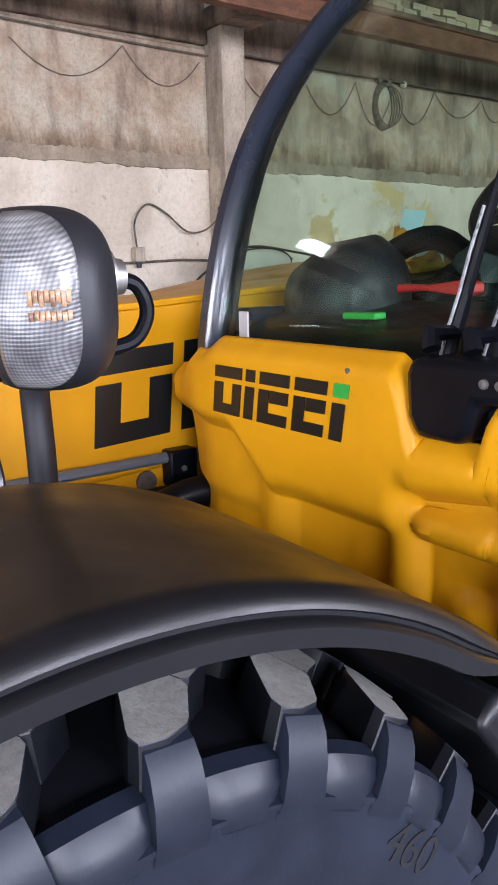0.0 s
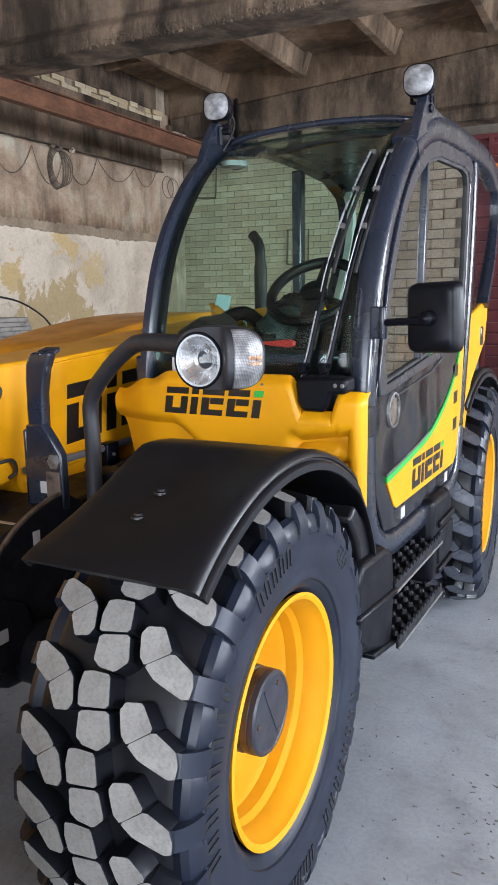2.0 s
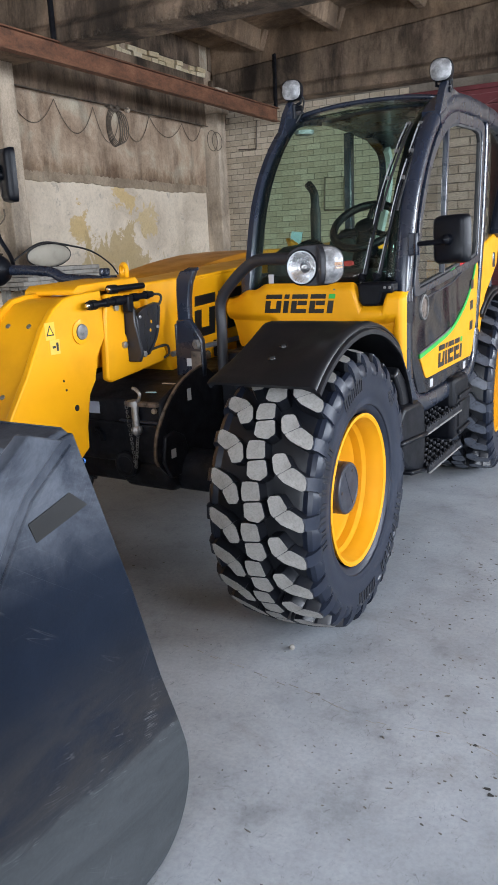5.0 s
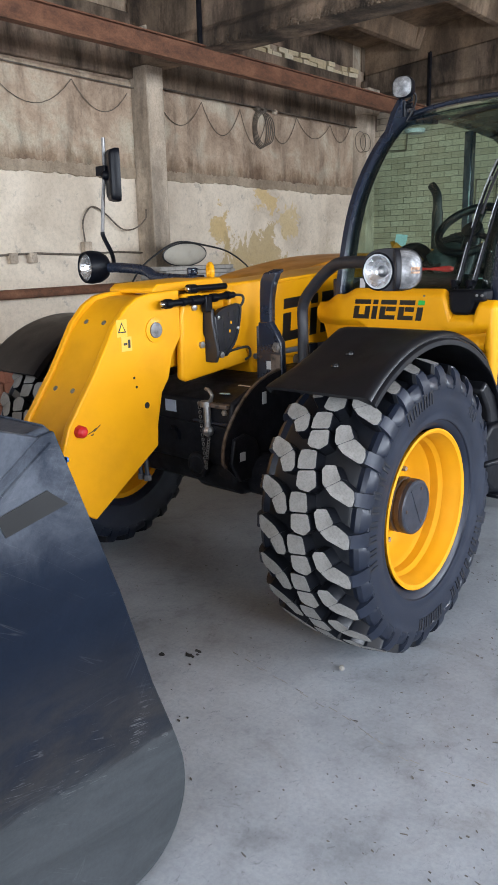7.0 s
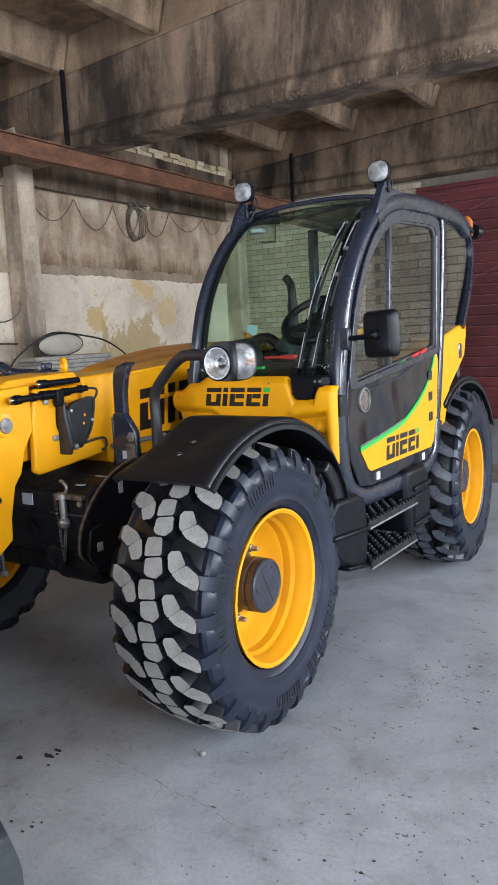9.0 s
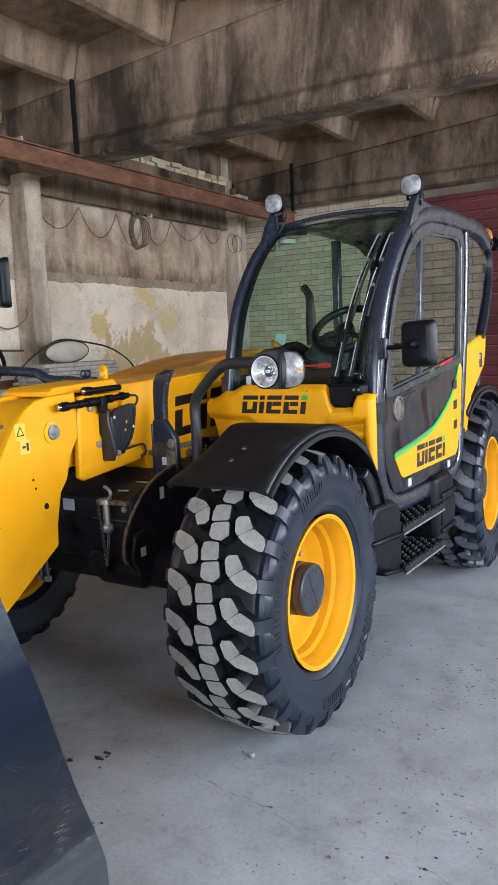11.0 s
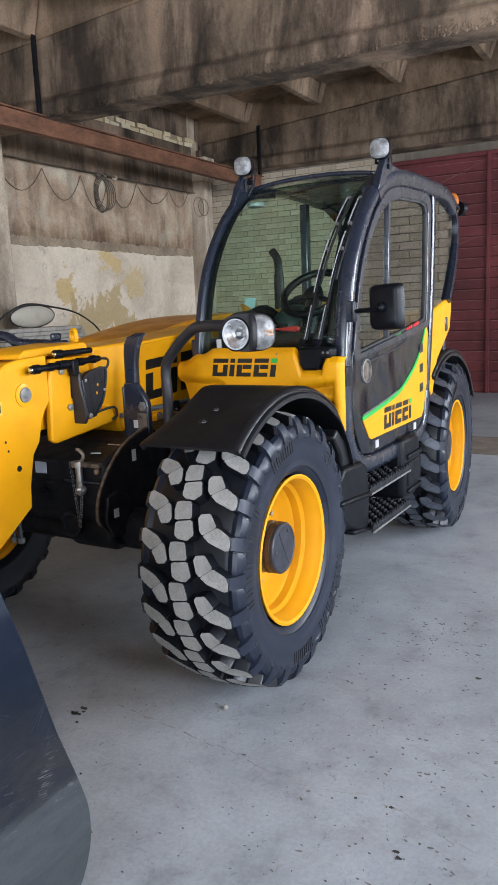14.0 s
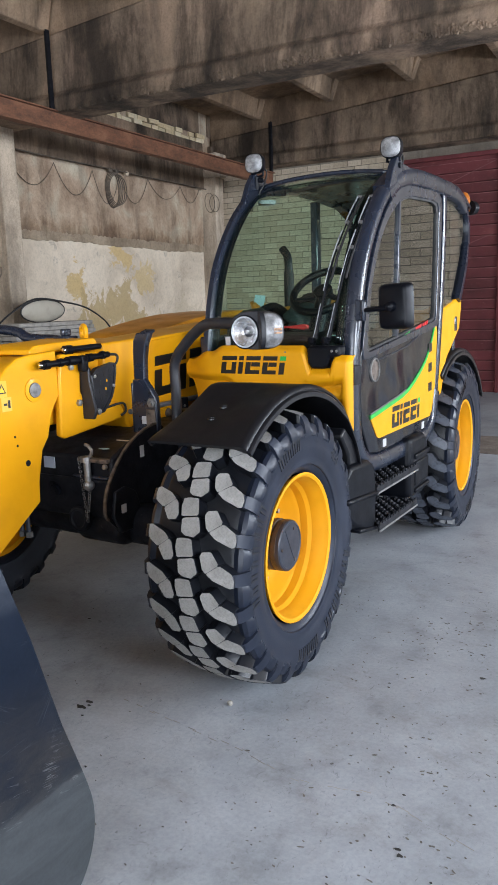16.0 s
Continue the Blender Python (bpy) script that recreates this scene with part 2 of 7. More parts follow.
def rust_material():
    m, n, l, b = material("rusted_steel")
    nz = noise_node(n, l, 6, 9, 0.72, stretch=(1, 0.5, 1))
    fine = noise_node(n, l, 70, 6, 0.7)
    c = ramp(n, l, nz, [(0.3, (0.050, 0.024, 0.013)), (0.5, (0.155, 0.064, 0.032)), (0.72, (0.25, 0.118, 0.062))])
    c = mixed(n, l, 0.8, c, ramp(n, l, fine, [(0.3, grey(0.6)), (0.6, grey(1.05))]), "MULTIPLY")
    l.new(c, b.inputs["Base Color"])
    b.inputs["Roughness"].default_value = 0.85
    bumped(n, l, b, fine, 0.4, 0.01)
    return m


def scratches(n, l, angle, scale, length, width, amount):
    """Thin broken lines that run at an angle in the y-z plane."""
    tc, mp, nz = n.new("ShaderNodeTexCoord"), n.new("ShaderNodeMapping"), n.new("ShaderNodeTexNoise")
    mp.vector_type = "TEXTURE"
    mp.inputs["Rotation"].default_value = (radians(angle), 0, 0)
    mp.inputs["Scale"].default_value = (1, length, 1)
    nz.inputs["Scale"].default_value, nz.inputs["Detail"].default_value = scale, 3.0
    l.new(tc.outputs["Object"], mp.inputs["Vector"])
    l.new(mp.outputs["Vector"], nz.inputs["Vector"])
    line = ramp(n, l, nz.outputs["Fac"], [(0.5 - width, grey(0.0)), (0.5, grey(amount)), (0.5 + width, grey(0.0))])
    broken = ramp(n, l, noise_node(n, l, scale * 0.22, 4, 0.6), [(0.53, grey(0.0)), (0.62, grey(1.0))])
    return mixed(n, l, 1.0, line, broken, "MULTIPLY")


def bucket_material():
    """Glossy blue-black bucket paint, scraped, and worn to bare grey along the bottom."""
    m, n, l, b = material("scraped_bucket_paint")
    big = noise_node(n, l, 2.2, 6, 0.6, distort=0.4)
    fine = noise_node(n, l, 90, 6, 0.7)
    c = ramp(n, l, big, [(0.3, (0.0030, 0.0054, 0.0112)), (0.5, (0.0050, 0.0086, 0.0172)), (0.72, (0.0095, 0.0145, 0.026))])
    tc, dot, mad = n.new("ShaderNodeTexCoord"), n.new("ShaderNodeVectorMath"), n.new("ShaderNodeMath")
    dot.operation, mad.operation = "DOT_PRODUCT", "MULTIPLY_ADD"
    dot.inputs[1].default_value = (0, 0.06, 1.0)
    l.new(tc.outputs["Object"], dot.inputs[0])
    height = dot.outputs["Value"]
    # a rubbed brown-grey belt above the bare foot
    cloud = noise_node(n, l, 9, 8, 0.72, stretch=(1, 0.35, 1.3), distort=0.8)
    belt = mixed(n, l, 1.0, ramp(n, l, cloud, [(0.36, grey(0.15)), (0.62, grey(0.9))]), ramp(n, l, height, [(0.30, grey(1.0)), (0.46, grey(0.85)), (0.68, grey(0.0))]), "MULTIPLY")
    c = mixed(n, l, belt, c, (0.026, 0.0245, 0.0245))
    # paler upper corner: dust scuffs, with reflected light put into the colour
    top = noise_node(n, l, 5, 8, 0.7, distort=0.5)
    dull = mixed(n, l, 1.0, ramp(n, l, top, [(0.38, grey(0.15)), (0.62, grey(0.8))]), ramp(n, l, height, [(0.82, grey(0.0)), (1.0, grey(0.95))]), "MULTIPLY")
    c = mixed(n, l, dull, c, (0.105, 0.115, 0.135))
    # bare steel below a slanting line, its edge drawn out along the scrapes
    ragged = noise_node(n, l, 16, 8, 0.75, stretch=(1, 0.30, 1.5), distort=0.7)
    mad.inputs[1].default_value = 0.14
    l.new(ragged, mad.inputs[0])
    l.new(height, mad.inputs[2])
    worn = ramp(n, l, mad.outputs[0], [(0.34, grey(1.0)), (0.372, grey(0.85)), (0.392, grey(0.22)), (0.42, grey(0.08)), (0.47, grey(0.0))])
    c = mixed(n, l, worn, c, ramp(n, l, cloud, [(0.35, (0.033, 0.037, 0.040)), (0.6, (0.045, 0.0495, 0.0535))]))
    near_edge = ramp(n, l, height, [(0.27, grey(0.0)), (0.31, grey(1.0)), (0.40, grey(0.8)), (0.52, grey(0.0))])
    for angle, scale, length, width, amount, keep in ((-12, 70, 16, 0.018, 0.50, near_edge), (-6, 20, 26, 0.005, 0.14, None), (4, 12, 34, 0.003, 0.16, None), (-38, 16, 20, 0.003, 0.12, None), (55, 14, 18, 0.003, 0.12, None)):
        line = scratches(n, l, angle, scale, length, width, amount)
        c = mixed(n, l, line if keep is None else mixed(n, l, 1.0, line, keep, "MULTIPLY"), c, (0.17, 0.172, 0.178))
    c = mixed(n, l, 0.5, c, ramp(n, l, fine, [(0.3, grey(0.8)), (0.6, grey(1.05))]), "MULTIPLY")
    l.new(c, b.inputs["Base Color"])
    l.new(ramp(n, l, mad.outputs[0], [(0.36, grey(0.5)), (0.44, grey(0.36))]), b.inputs["Roughness"])
    b.inputs["Specular IOR Level"].default_value = 0.14
    bumped(n, l, b, fine, 0.08, 0.004)
    return m


def gate_material():
    m, n, l, b = material("maroon_gate_paint")
    info = n.new("ShaderNodeObjectInfo")
    big = noise_node(n, l, 1.3, 7, 0.65)
    fine = noise_node(n, l, 24, 8, 0.75, stretch=(0.5, 1, 1.6))
    c = ramp(n, l, big, [(0.3, (0.075, 0.0125, 0.0145)), (0.55, (0.14, 0.025, 0.029)), (0.75, (0.225, 0.06, 0.056))])
    c = mixed(n, l, 0.6, c, ramp(n, l, info.outputs["Random"], [(0.0, grey(0.7)), (1.0, grey(1.15))]), "MULTIPLY")
    c = mixed(n, l, ramp(n, l, fine, [(0.60, grey(0.0)), (0.70, grey(0.55))]), c, (0.36, 0.19, 0.16))
    l.new(c, b.inputs["Base Color"])
    b.inputs["Roughness"].default_value = 0.7
    bumped(n, l, b, fine, 0.2, 0.01)
    return m


def glass_material(name, tint, gloss=1.0):
    """Thin tinted pane: clear, with a reflection that grows towards grazing views."""
    m, n, l, b = material(name)
    out = n["Material Output"]
    tr, gl, lw, mx = (n.new("ShaderNodeBsdfTransparent"), n.new("ShaderNodeBsdfGlossy"),
                      n.new("ShaderNodeLayerWeight"), n.new("ShaderNodeMixShader"))
    lw.inputs["Blend"].default_value = 0.5
    pw, sc = n.new("ShaderNodeMath"), n.new("ShaderNodeMath")
    pw.operation, pw.inputs[1].default_value = "POWER", 4.0
    sc.operation, sc.inputs[1].default_value, sc.inputs[2].default_value = "MULTIPLY_ADD", 0.8 * gloss, 0.035 * gloss
    tr.inputs["Color"].default_value = (*tint, 1)
    gl.inputs["Roughness"].default_value = 0.01
    l.new(lw.outputs["Facing"], pw.inputs[0])
    l.new(pw.outputs[0], sc.inputs[0])
    l.new(sc.outputs[0], mx.inputs[0])
    l.new(tr.outputs[0], mx.inputs[1])
    l.new(gl.outputs[0], mx.inputs[2])
    l.new(mx.outputs[0], out.inputs["Surface"])
    return m


def lens_material(name, ribs):
    """Lamp glass with fine pleats; pleat shading and reflector gleam are put into its opaque colour."""
    m, n, l, b = material(name)
    tc = n.new("ShaderNodeTexCoord")
    facs = []
    for turn, dens in ((0.0, ribs), (1.571, ribs * 0.9)):
        mp, wave = n.new("ShaderNodeMapping"), n.new("ShaderNodeTexWave")
        mp.inputs["Rotation"].default_value = (0, turn + 1.35, 0.3)
        wave.inputs["Scale"].default_value, wave.inputs["Distortion"].default_value, wave.inputs["Detail"].default_value = dens, 0.35, 0.0
        wave.inputs["Detail Scale"].default_value = 0.3
        l.new(tc.outputs["Object"], mp.inputs["Vector"])
        l.new(mp.outputs["Vector"], wave.inputs["Vector"])
        facs.append(wave.outputs["Fac"])
    patch = noise_node(n, l, 22, 3)
    c = ramp(n, l, patch, [(0.35, (0.13, 0.13, 0.135)), (0.5, (0.23, 0.23, 0.235)), (0.68, (0.42, 0.42, 0.425))])
    c = mixed(n, l, 0.5, c, ramp(n, l, facs[0], [(0.1, grey(0.4)), (0.7, grey(1.1))]), "MULTIPLY")
    c = mixed(n, l, 0.5, c, ramp(n, l, facs[1], [(0.1, grey(0.4)), (0.7, grey(1.1))]), "MULTIPLY")
    l.new(c, b.inputs["Base Color"])
    b.inputs["Metallic"].default_value = 0.25
    b.inputs["Roughness"].default_value = 0.35
    b.inputs["Coat Weight"].default_value = 0.35
    b.inputs["Coat Roughness"].default_value = 0.04
    bumped(n, l, b, facs[0], 0.2, 0.002)
    return m


def door_material():
    """Glossy black sheet, gently wavy."""
    m, n, l, b = material("glossy_door_sheet")
    wave = noise_node(n, l, 3.4, 1.0, 0.4, stretch=(1, 1, 0.8))
    l.new(ramp(n, l, noise_node(n, l, 8, 6), [(0.3, (0.0035, 0.0042, 0.0072)), (0.7, (0.0075, 0.0088, 0.0145))]), b.inputs["Base Color"])
    b.inputs["Roughness"].default_value = 0.22
    b.inputs["Specular IOR Level"].default_value = 0.6
    bumped(n, l, b, wave, 0.8, 0.09)
    return m


DOORDARK = door_material()
RUBBER, CHALK = rubber_material(), chalk_material()
# tyre rubber darkened for the grooves, their shade put into the colour
GROOVE = coated("shaded_groove_rubber", (0.0062, 0.0072, 0.0102), 0.34, grime=0.2, bump=0.05, shine=0.4)
# rear lug faces: darkened chalk, shade and bluish sheen put into the colour
DUSKY = coated("shaded_lug_face", (0.062, 0.070, 0.090), 0.40, grime=0.35, bump=0.2, scale=30)
MOULD = coated("polished_rubber", (0.012, 0.012, 0.014), 0.3, grime=0.1, bump=0.05, shine=0.5)
FLOOR = floor_material()
WALLDARK = concrete_material("stained_concrete_panel", (0.225, 0.148, 0.095), (0.45, 0.335, 0.236), (0.58, 0.53, 0.405), 0.5, 1.5, foot=2.70)
GIRDER = concrete_material("sooty_girder_concrete", (0.105, 0.074, 0.050), (0.228, 0.167, 0.116), (0.37, 0.26, 0.187), 0.7, 0.9, soot=0.9)
SLAB = concrete_material("sooty_slab_concrete", (0.135, 0.088, 0.053), (0.275, 0.188, 0.120), (0.45, 0.325, 0.220), 0.45, soot=0.6)
COLUMN = concrete_material("column_concrete", (0.33, 0.26, 0.19), (0.54, 0.445, 0.34), (0.66, 0.56, 0.445), 0.6, soot=0.5)
LEDGE = concrete_material("smeared_mortar", (0.22, 0.165, 0.112), (0.34, 0.265, 0.185), (0.46, 0.372, 0.27), 0.35, 2.0)
WHITEWASH = whitewash_material()
BRICK = brick_material("pale_silicate_brick", ((0.49, 0.405, 0.295), (0.55, 0.462, 0.345), (0.62, 0.53, 0.405)))
PALEBRICK = brick_material("chipped_pale_brick", ((0.66, 0.52, 0.31), (0.80, 0.66, 0.43), (0.88, 0.76, 0.54)))
REDBRICK = brick_material("red_clay_brick", ((0.24, 0.08, 0.045), (0.32, 0.13, 0.08), (0.36, 0.20, 0.14)))
MORTAR = concrete_material("grey_mortar", (0.15, 0.125, 0.098), (0.225, 0.190, 0.150), (0.30, 0.258, 0.21), 0.4)
BRICKDUST = concrete_material("brown_floor_patch", (0.13, 0.10, 0.08), (0.20, 0.165, 0.135), (0.28, 0.24, 0.20), 0.2, 3.0)
RUST, BUCKET, GATE = rust_material(), bucket_material(), gate_material()
GLASS = glass_material("green_tinted_glass", (0.80, 0.945, 0.865))
SIDEGLASS = glass_material("side_window_glass", (0.58, 0.61, 0.60), 1.3)
LENS = lens_material("ribbed_lamp_glass", 95)
POD = coated("matt_lamp_plastic", (0.016, 0.0165, 0.021), 0.46, grime=0.1, bump=0.08, scale=12, fine=420, shine=0.45)
REFLECTOR = coated("lamp_reflector", (0.74, 0.74, 0.76), 0.24, metal=0.9, grime=0.15, scale=30, bump=0.0)
LENSRIM = coated("pale_glass_rim", (0.5, 0.52, 0.54), 0.2, grime=0.1, bump=0.0, scale=30)
CLEAR = glass_material("clear_lamp_glass", (0.97, 0.98, 0.98), 1.2)
HUBRUST = coated("grimy_hub_steel", (0.050, 0.033, 0.024), 0.42, grime=0.35, scale=22)
SCUFF = coated("scuffed_brown_steel", (0.10, 0.075, 0.058), 0.55, grime=0.35, scale=30)
PINEND = coated("dull_pin_steel", (0.20, 0.195, 0.19), 0.45, metal=0.7, grime=0.2, scale=30)
TEAL = coated("dusty_teal_plastic", (0.022, 0.036, 0.038), 0.55, grime=0.3, scale=14)
JACKET = coated("brown_work_jacket", (0.36, 0.22, 0.03), 0.85, grime=0.35, bump=0.3, scale=18)
MIRROR = coated("mirror_silver", (0.8, 0.8, 0.82), 0.04, metal=1.0, grime=0.02, bump=0.0)
GATEPALE = coated("worn_lit_gate_paint", (0.25, 0.10, 0.10), 0.7, grime=0.3, scale=2.5)
GRIT = coated("floor_dirt", (0.14, 0.128, 0.115), 0.85, grime=0.3)
SHEET = coated("dusty_plastic_sheet", (0.055, 0.088, 0.084), 0.4, grime=0.3, bump=0.1, scale=12)
ENAMEL = coated("chalky_grey_enamel", (0.40, 0.365, 0.30), 0.7, grime=0.07, bump=0.08, scale=5)
OIL = coated("dried_oil_spot", (0.03, 0.029, 0.028), 0.6, grime=0.3)
BOARD = coated("weathered_grey_board", (0.30, 0.28, 0.25), 0.85, grime=0.2, bump=0.3)


# ---------------------------------------------------------------- mesh helpers
class Shape:
    """Vertices and faces, gathered and then linked as one mesh object."""

    def __init__(self):
        self.v, self.f, self.k = [], [], []

    def add(self, verts, faces, mat=0):
        o = len(self.v)
        self.v += [tuple(p) for p in verts]
        self.f += [tuple(i + o for i in f) for f in faces]
        self.k += [mat] * len(faces)
        return self

    def box(self, x0, x1, y0, y1, z0, z1, mat=0, m=None):
        p = [Vector((x, y, z)) for z in (z0, z1) for y in (y0, y1) for x in (x0, x1)]
        if m:
            p = [m @ q for q in p]
        return self.add(p, [(0, 2, 3, 1), (4, 5, 7, 6), (0, 1, 5, 4), (2, 6, 7, 3), (0, 4, 6, 2), (1, 3, 7, 5)], mat)

    def prism(self, outline, axis, a, b, mat=0):
        """An outline extruded along an axis from a to b. x: (y, z); y: (x, z); z: (x, y)."""
        put = {"x": lambda u, w, c: (c, u, w), "y": lambda u, w, c: (u, c, w), "z": lambda u, w, c: (u, w, c)}[axis]
        n = len(outline)
        area = sum(outline[i][0] * outline[(i + 1) % n][1] - outline[(i + 1) % n][0] * outline[i][1] for i in range(n))
        pts = list(outline) if (area > 0) == (axis != "y") else list(outline)[::-1]
        lo, hi = min(a, b), max(a, b)
        v = [put(u, w, lo) for u, w in pts] + [put(u, w, hi) for u, w in pts]
        f = [tuple(range(n))[::-1], tuple(range(n, 2 * n))]
        f += [(i, (i + 1) % n, n + (i + 1) % n, n + i) for i in range(n)]
        return self.add(v, f, mat)

    def tube(self, path, r, sides=10, caps=True, mat=0, radii=None):
        pts = [Vector(p) for p in path]
        rings, up = [], None
        for i, p in enumerate(pts):
            t = (pts[min(i + 1, len(pts) - 1)] - pts[max(i - 1, 0)]).normalized()
            if up is None:
                up = Vector((0, 0, 1)) if abs(t.z) < 0.9 else Vector((1, 0, 0))
            up = (up - t * up.dot(t)).normalized()
            side = t.cross(up)
            rr = radii[i] if radii else r
            rings.append([p + (up * math.cos(2 * math.pi * k / sides) + side * math.sin(2 * math.pi * k / sides)) * rr for k in range(sides)])
        n = len(rings)
        f = [(i * sides + k, i * sides + (k + 1) % sides, (i + 1) * sides + (k + 1) % sides, (i + 1) * sides + k)
             for i in range(n - 1) for k in range(sides)]
        if caps:
            f += [tuple(range(sides))[::-1], tuple((n - 1) * sides + k for k in range(sides))]
        return self.add([q for ring in rings for q in ring], f, mat)

    def lathe(self, profile, m, steps=32, mat=0, closed=False):
        """A profile of (along, radius) turned about the local x axis of m."""
        v, f, n = [], [], len(profile)
        for k in range(steps):
            c, s = math.cos(2 * math.pi * k / steps), math.sin(2 * math.pi * k / steps)
            v += [m @ Vector((a, r * c, r * s)) for a, r in profile]
        for k in range(steps):
            for i in range(n if closed else n - 1):
                j, k2 = (i + 1) % n, (k + 1) % steps
                f.append((k * n + i, k * n + j, k2 * n + j, k2 * n + i))
        return self.add(v, f, mat)

    def grid(self, fn, nu, nv, mat=0):
        v = [fn(i / nu, j / nv) for j in range(nv + 1) for i in range(nu + 1)]
        w = nu + 1
        return self.add(v, [(j * w + i, j * w + i + 1, (j + 1) * w + i + 1, (j + 1) * w + i) for j in range(nv) for i in range(nu)], mat)

    def sweep(self, path, section, side=Vector((1, 0, 0)), mat=0):
        """A section of (sideways, outward) carried along a path in the y-z plane."""
        pts = [Vector(p) for p in path]
        v, n = [], len(section)
        for i, p in enumerate(pts):
            t = (pts[min(i + 1, len(pts) - 1)] - pts[max(i - 1, 0)]).normalized()
            out = side.cross(t).normalized()
            v += [p + side * a + out * b for a, b in section]
        f = [(i * n + k, i * n + (k + 1) % n, (i + 1) * n + (k + 1) % n, (i + 1) * n + k) for i in range(len(pts) - 1) for k in range(n)]
        f += [tuple(range(n))[::-1], tuple((len(pts) - 1) * n + k for k in range(n))]
        return self.add(v, f, mat)

    def mesh(self, name, mats, angle=32):
        me = bpy.data.meshes.new(name)
        me.from_pydata(self.v, [], self.f)
        for m in mats:
            me.materials.append(m)
        me.polygons.foreach_set("material_index", self.k)
        b = bmesh.new()
        b.from_mesh(me)
        bmesh.ops.recalc_face_normals(b, faces=b.faces)
        b.to_mesh(me)
        b.free()
        me.polygons.foreach_set("use_smooth", [True] * len(me.polygons))
        me.set_sharp_from_angle(angle=radians(angle))
        return me


def part(name, shape, mats, parent=None, label="", bevel=0.0, thick=0.0, angle=32, seg=2):
    mats = mats if isinstance(mats, (list, tuple)) else [mats]
    ob = new(name, shape.mesh(name, mats, angle))
    if parent:
        ob.parent = parent
    if label:
        ob["label"] = label
    if thick:
        s = ob.modifiers.new("thickness", "SOLIDIFY")
        s.thickness, s.offset = thick, 0
    if bevel:
        mod = ob.modifiers.new("rounded", "BEVEL")
        mod.width, mod.segments, mod.limit_method, mod.angle_limit = bevel, seg, "ANGLE", radians(35)
    return ob


def thing(name, label, category, m=None, group="", kind=""):
    ob = new(name)
    ob.empty_display_size = 0.2
    if m is not None:
        ob.matrix_world = m
    return tagged(ob, label, category, group, kind)


def smooth_path(pts, steps=6):
    """A smooth line through the points."""
    p = [Vector(q) for q in pts]
    p = [p[0] * 2 - p[1]] + p + [p[-1] * 2 - p[-2]]
    out = []
    for i in range(1, len(p) - 2):
        for k in range(steps):
            t = k / steps
            out.append(0.5 * (2 * p[i] + (p[i + 1] - p[i - 1]) * t + (2 * p[i - 1] - 5 * p[i] + 4 * p[i + 1] - p[i + 2]) * t * t
                              + (3 * p[i] - p[i - 1] - 3 * p[i + 1] + p[i + 2]) * t ** 3))
    return out + [p[-2]]


def sag(a, b, drop, n=10):
    a, b = Vector(a), Vector(b)
    return [a.lerp(b, i / n) - Vector((0, 0, 4 * drop * (i / n) * (1 - i / n))) for i in range(n + 1)]


def smoothstep(a, b, x):
    t = max(0.0, min(1.0, (x - a) / (b - a)))
    return t * t * (3 - 2 * t)


# ---------------------------------------------------------------- the hall
WL, WB, WR, WF = -5.62, 10.5, 9.0, -7.5      # inner faces of the walls
G0, G1 = 4.5, 4.86                            # the near girder
ZG, ZS = 3.92, 5.2                            # girder soffit, slab soffit


def structure(name, shape, mats, label, bevel=0.0):
    ob = part(name, shape, mats, None, label, bevel)
    ob.matrix_world = HALL
    ob["kind"] = "structure"
    return ob


structure("ground", Shape().box(-400, 400, -400, 400, -0.6, -0.22), FLOOR, "grey open ground round the hall")
structure("floor", Shape().box(WL - 0.3, WR + 0.3, WF - 0.3, WB + 0.3, -0.2, 0), FLOOR, "worn pale grey concrete floor with oily streaks")

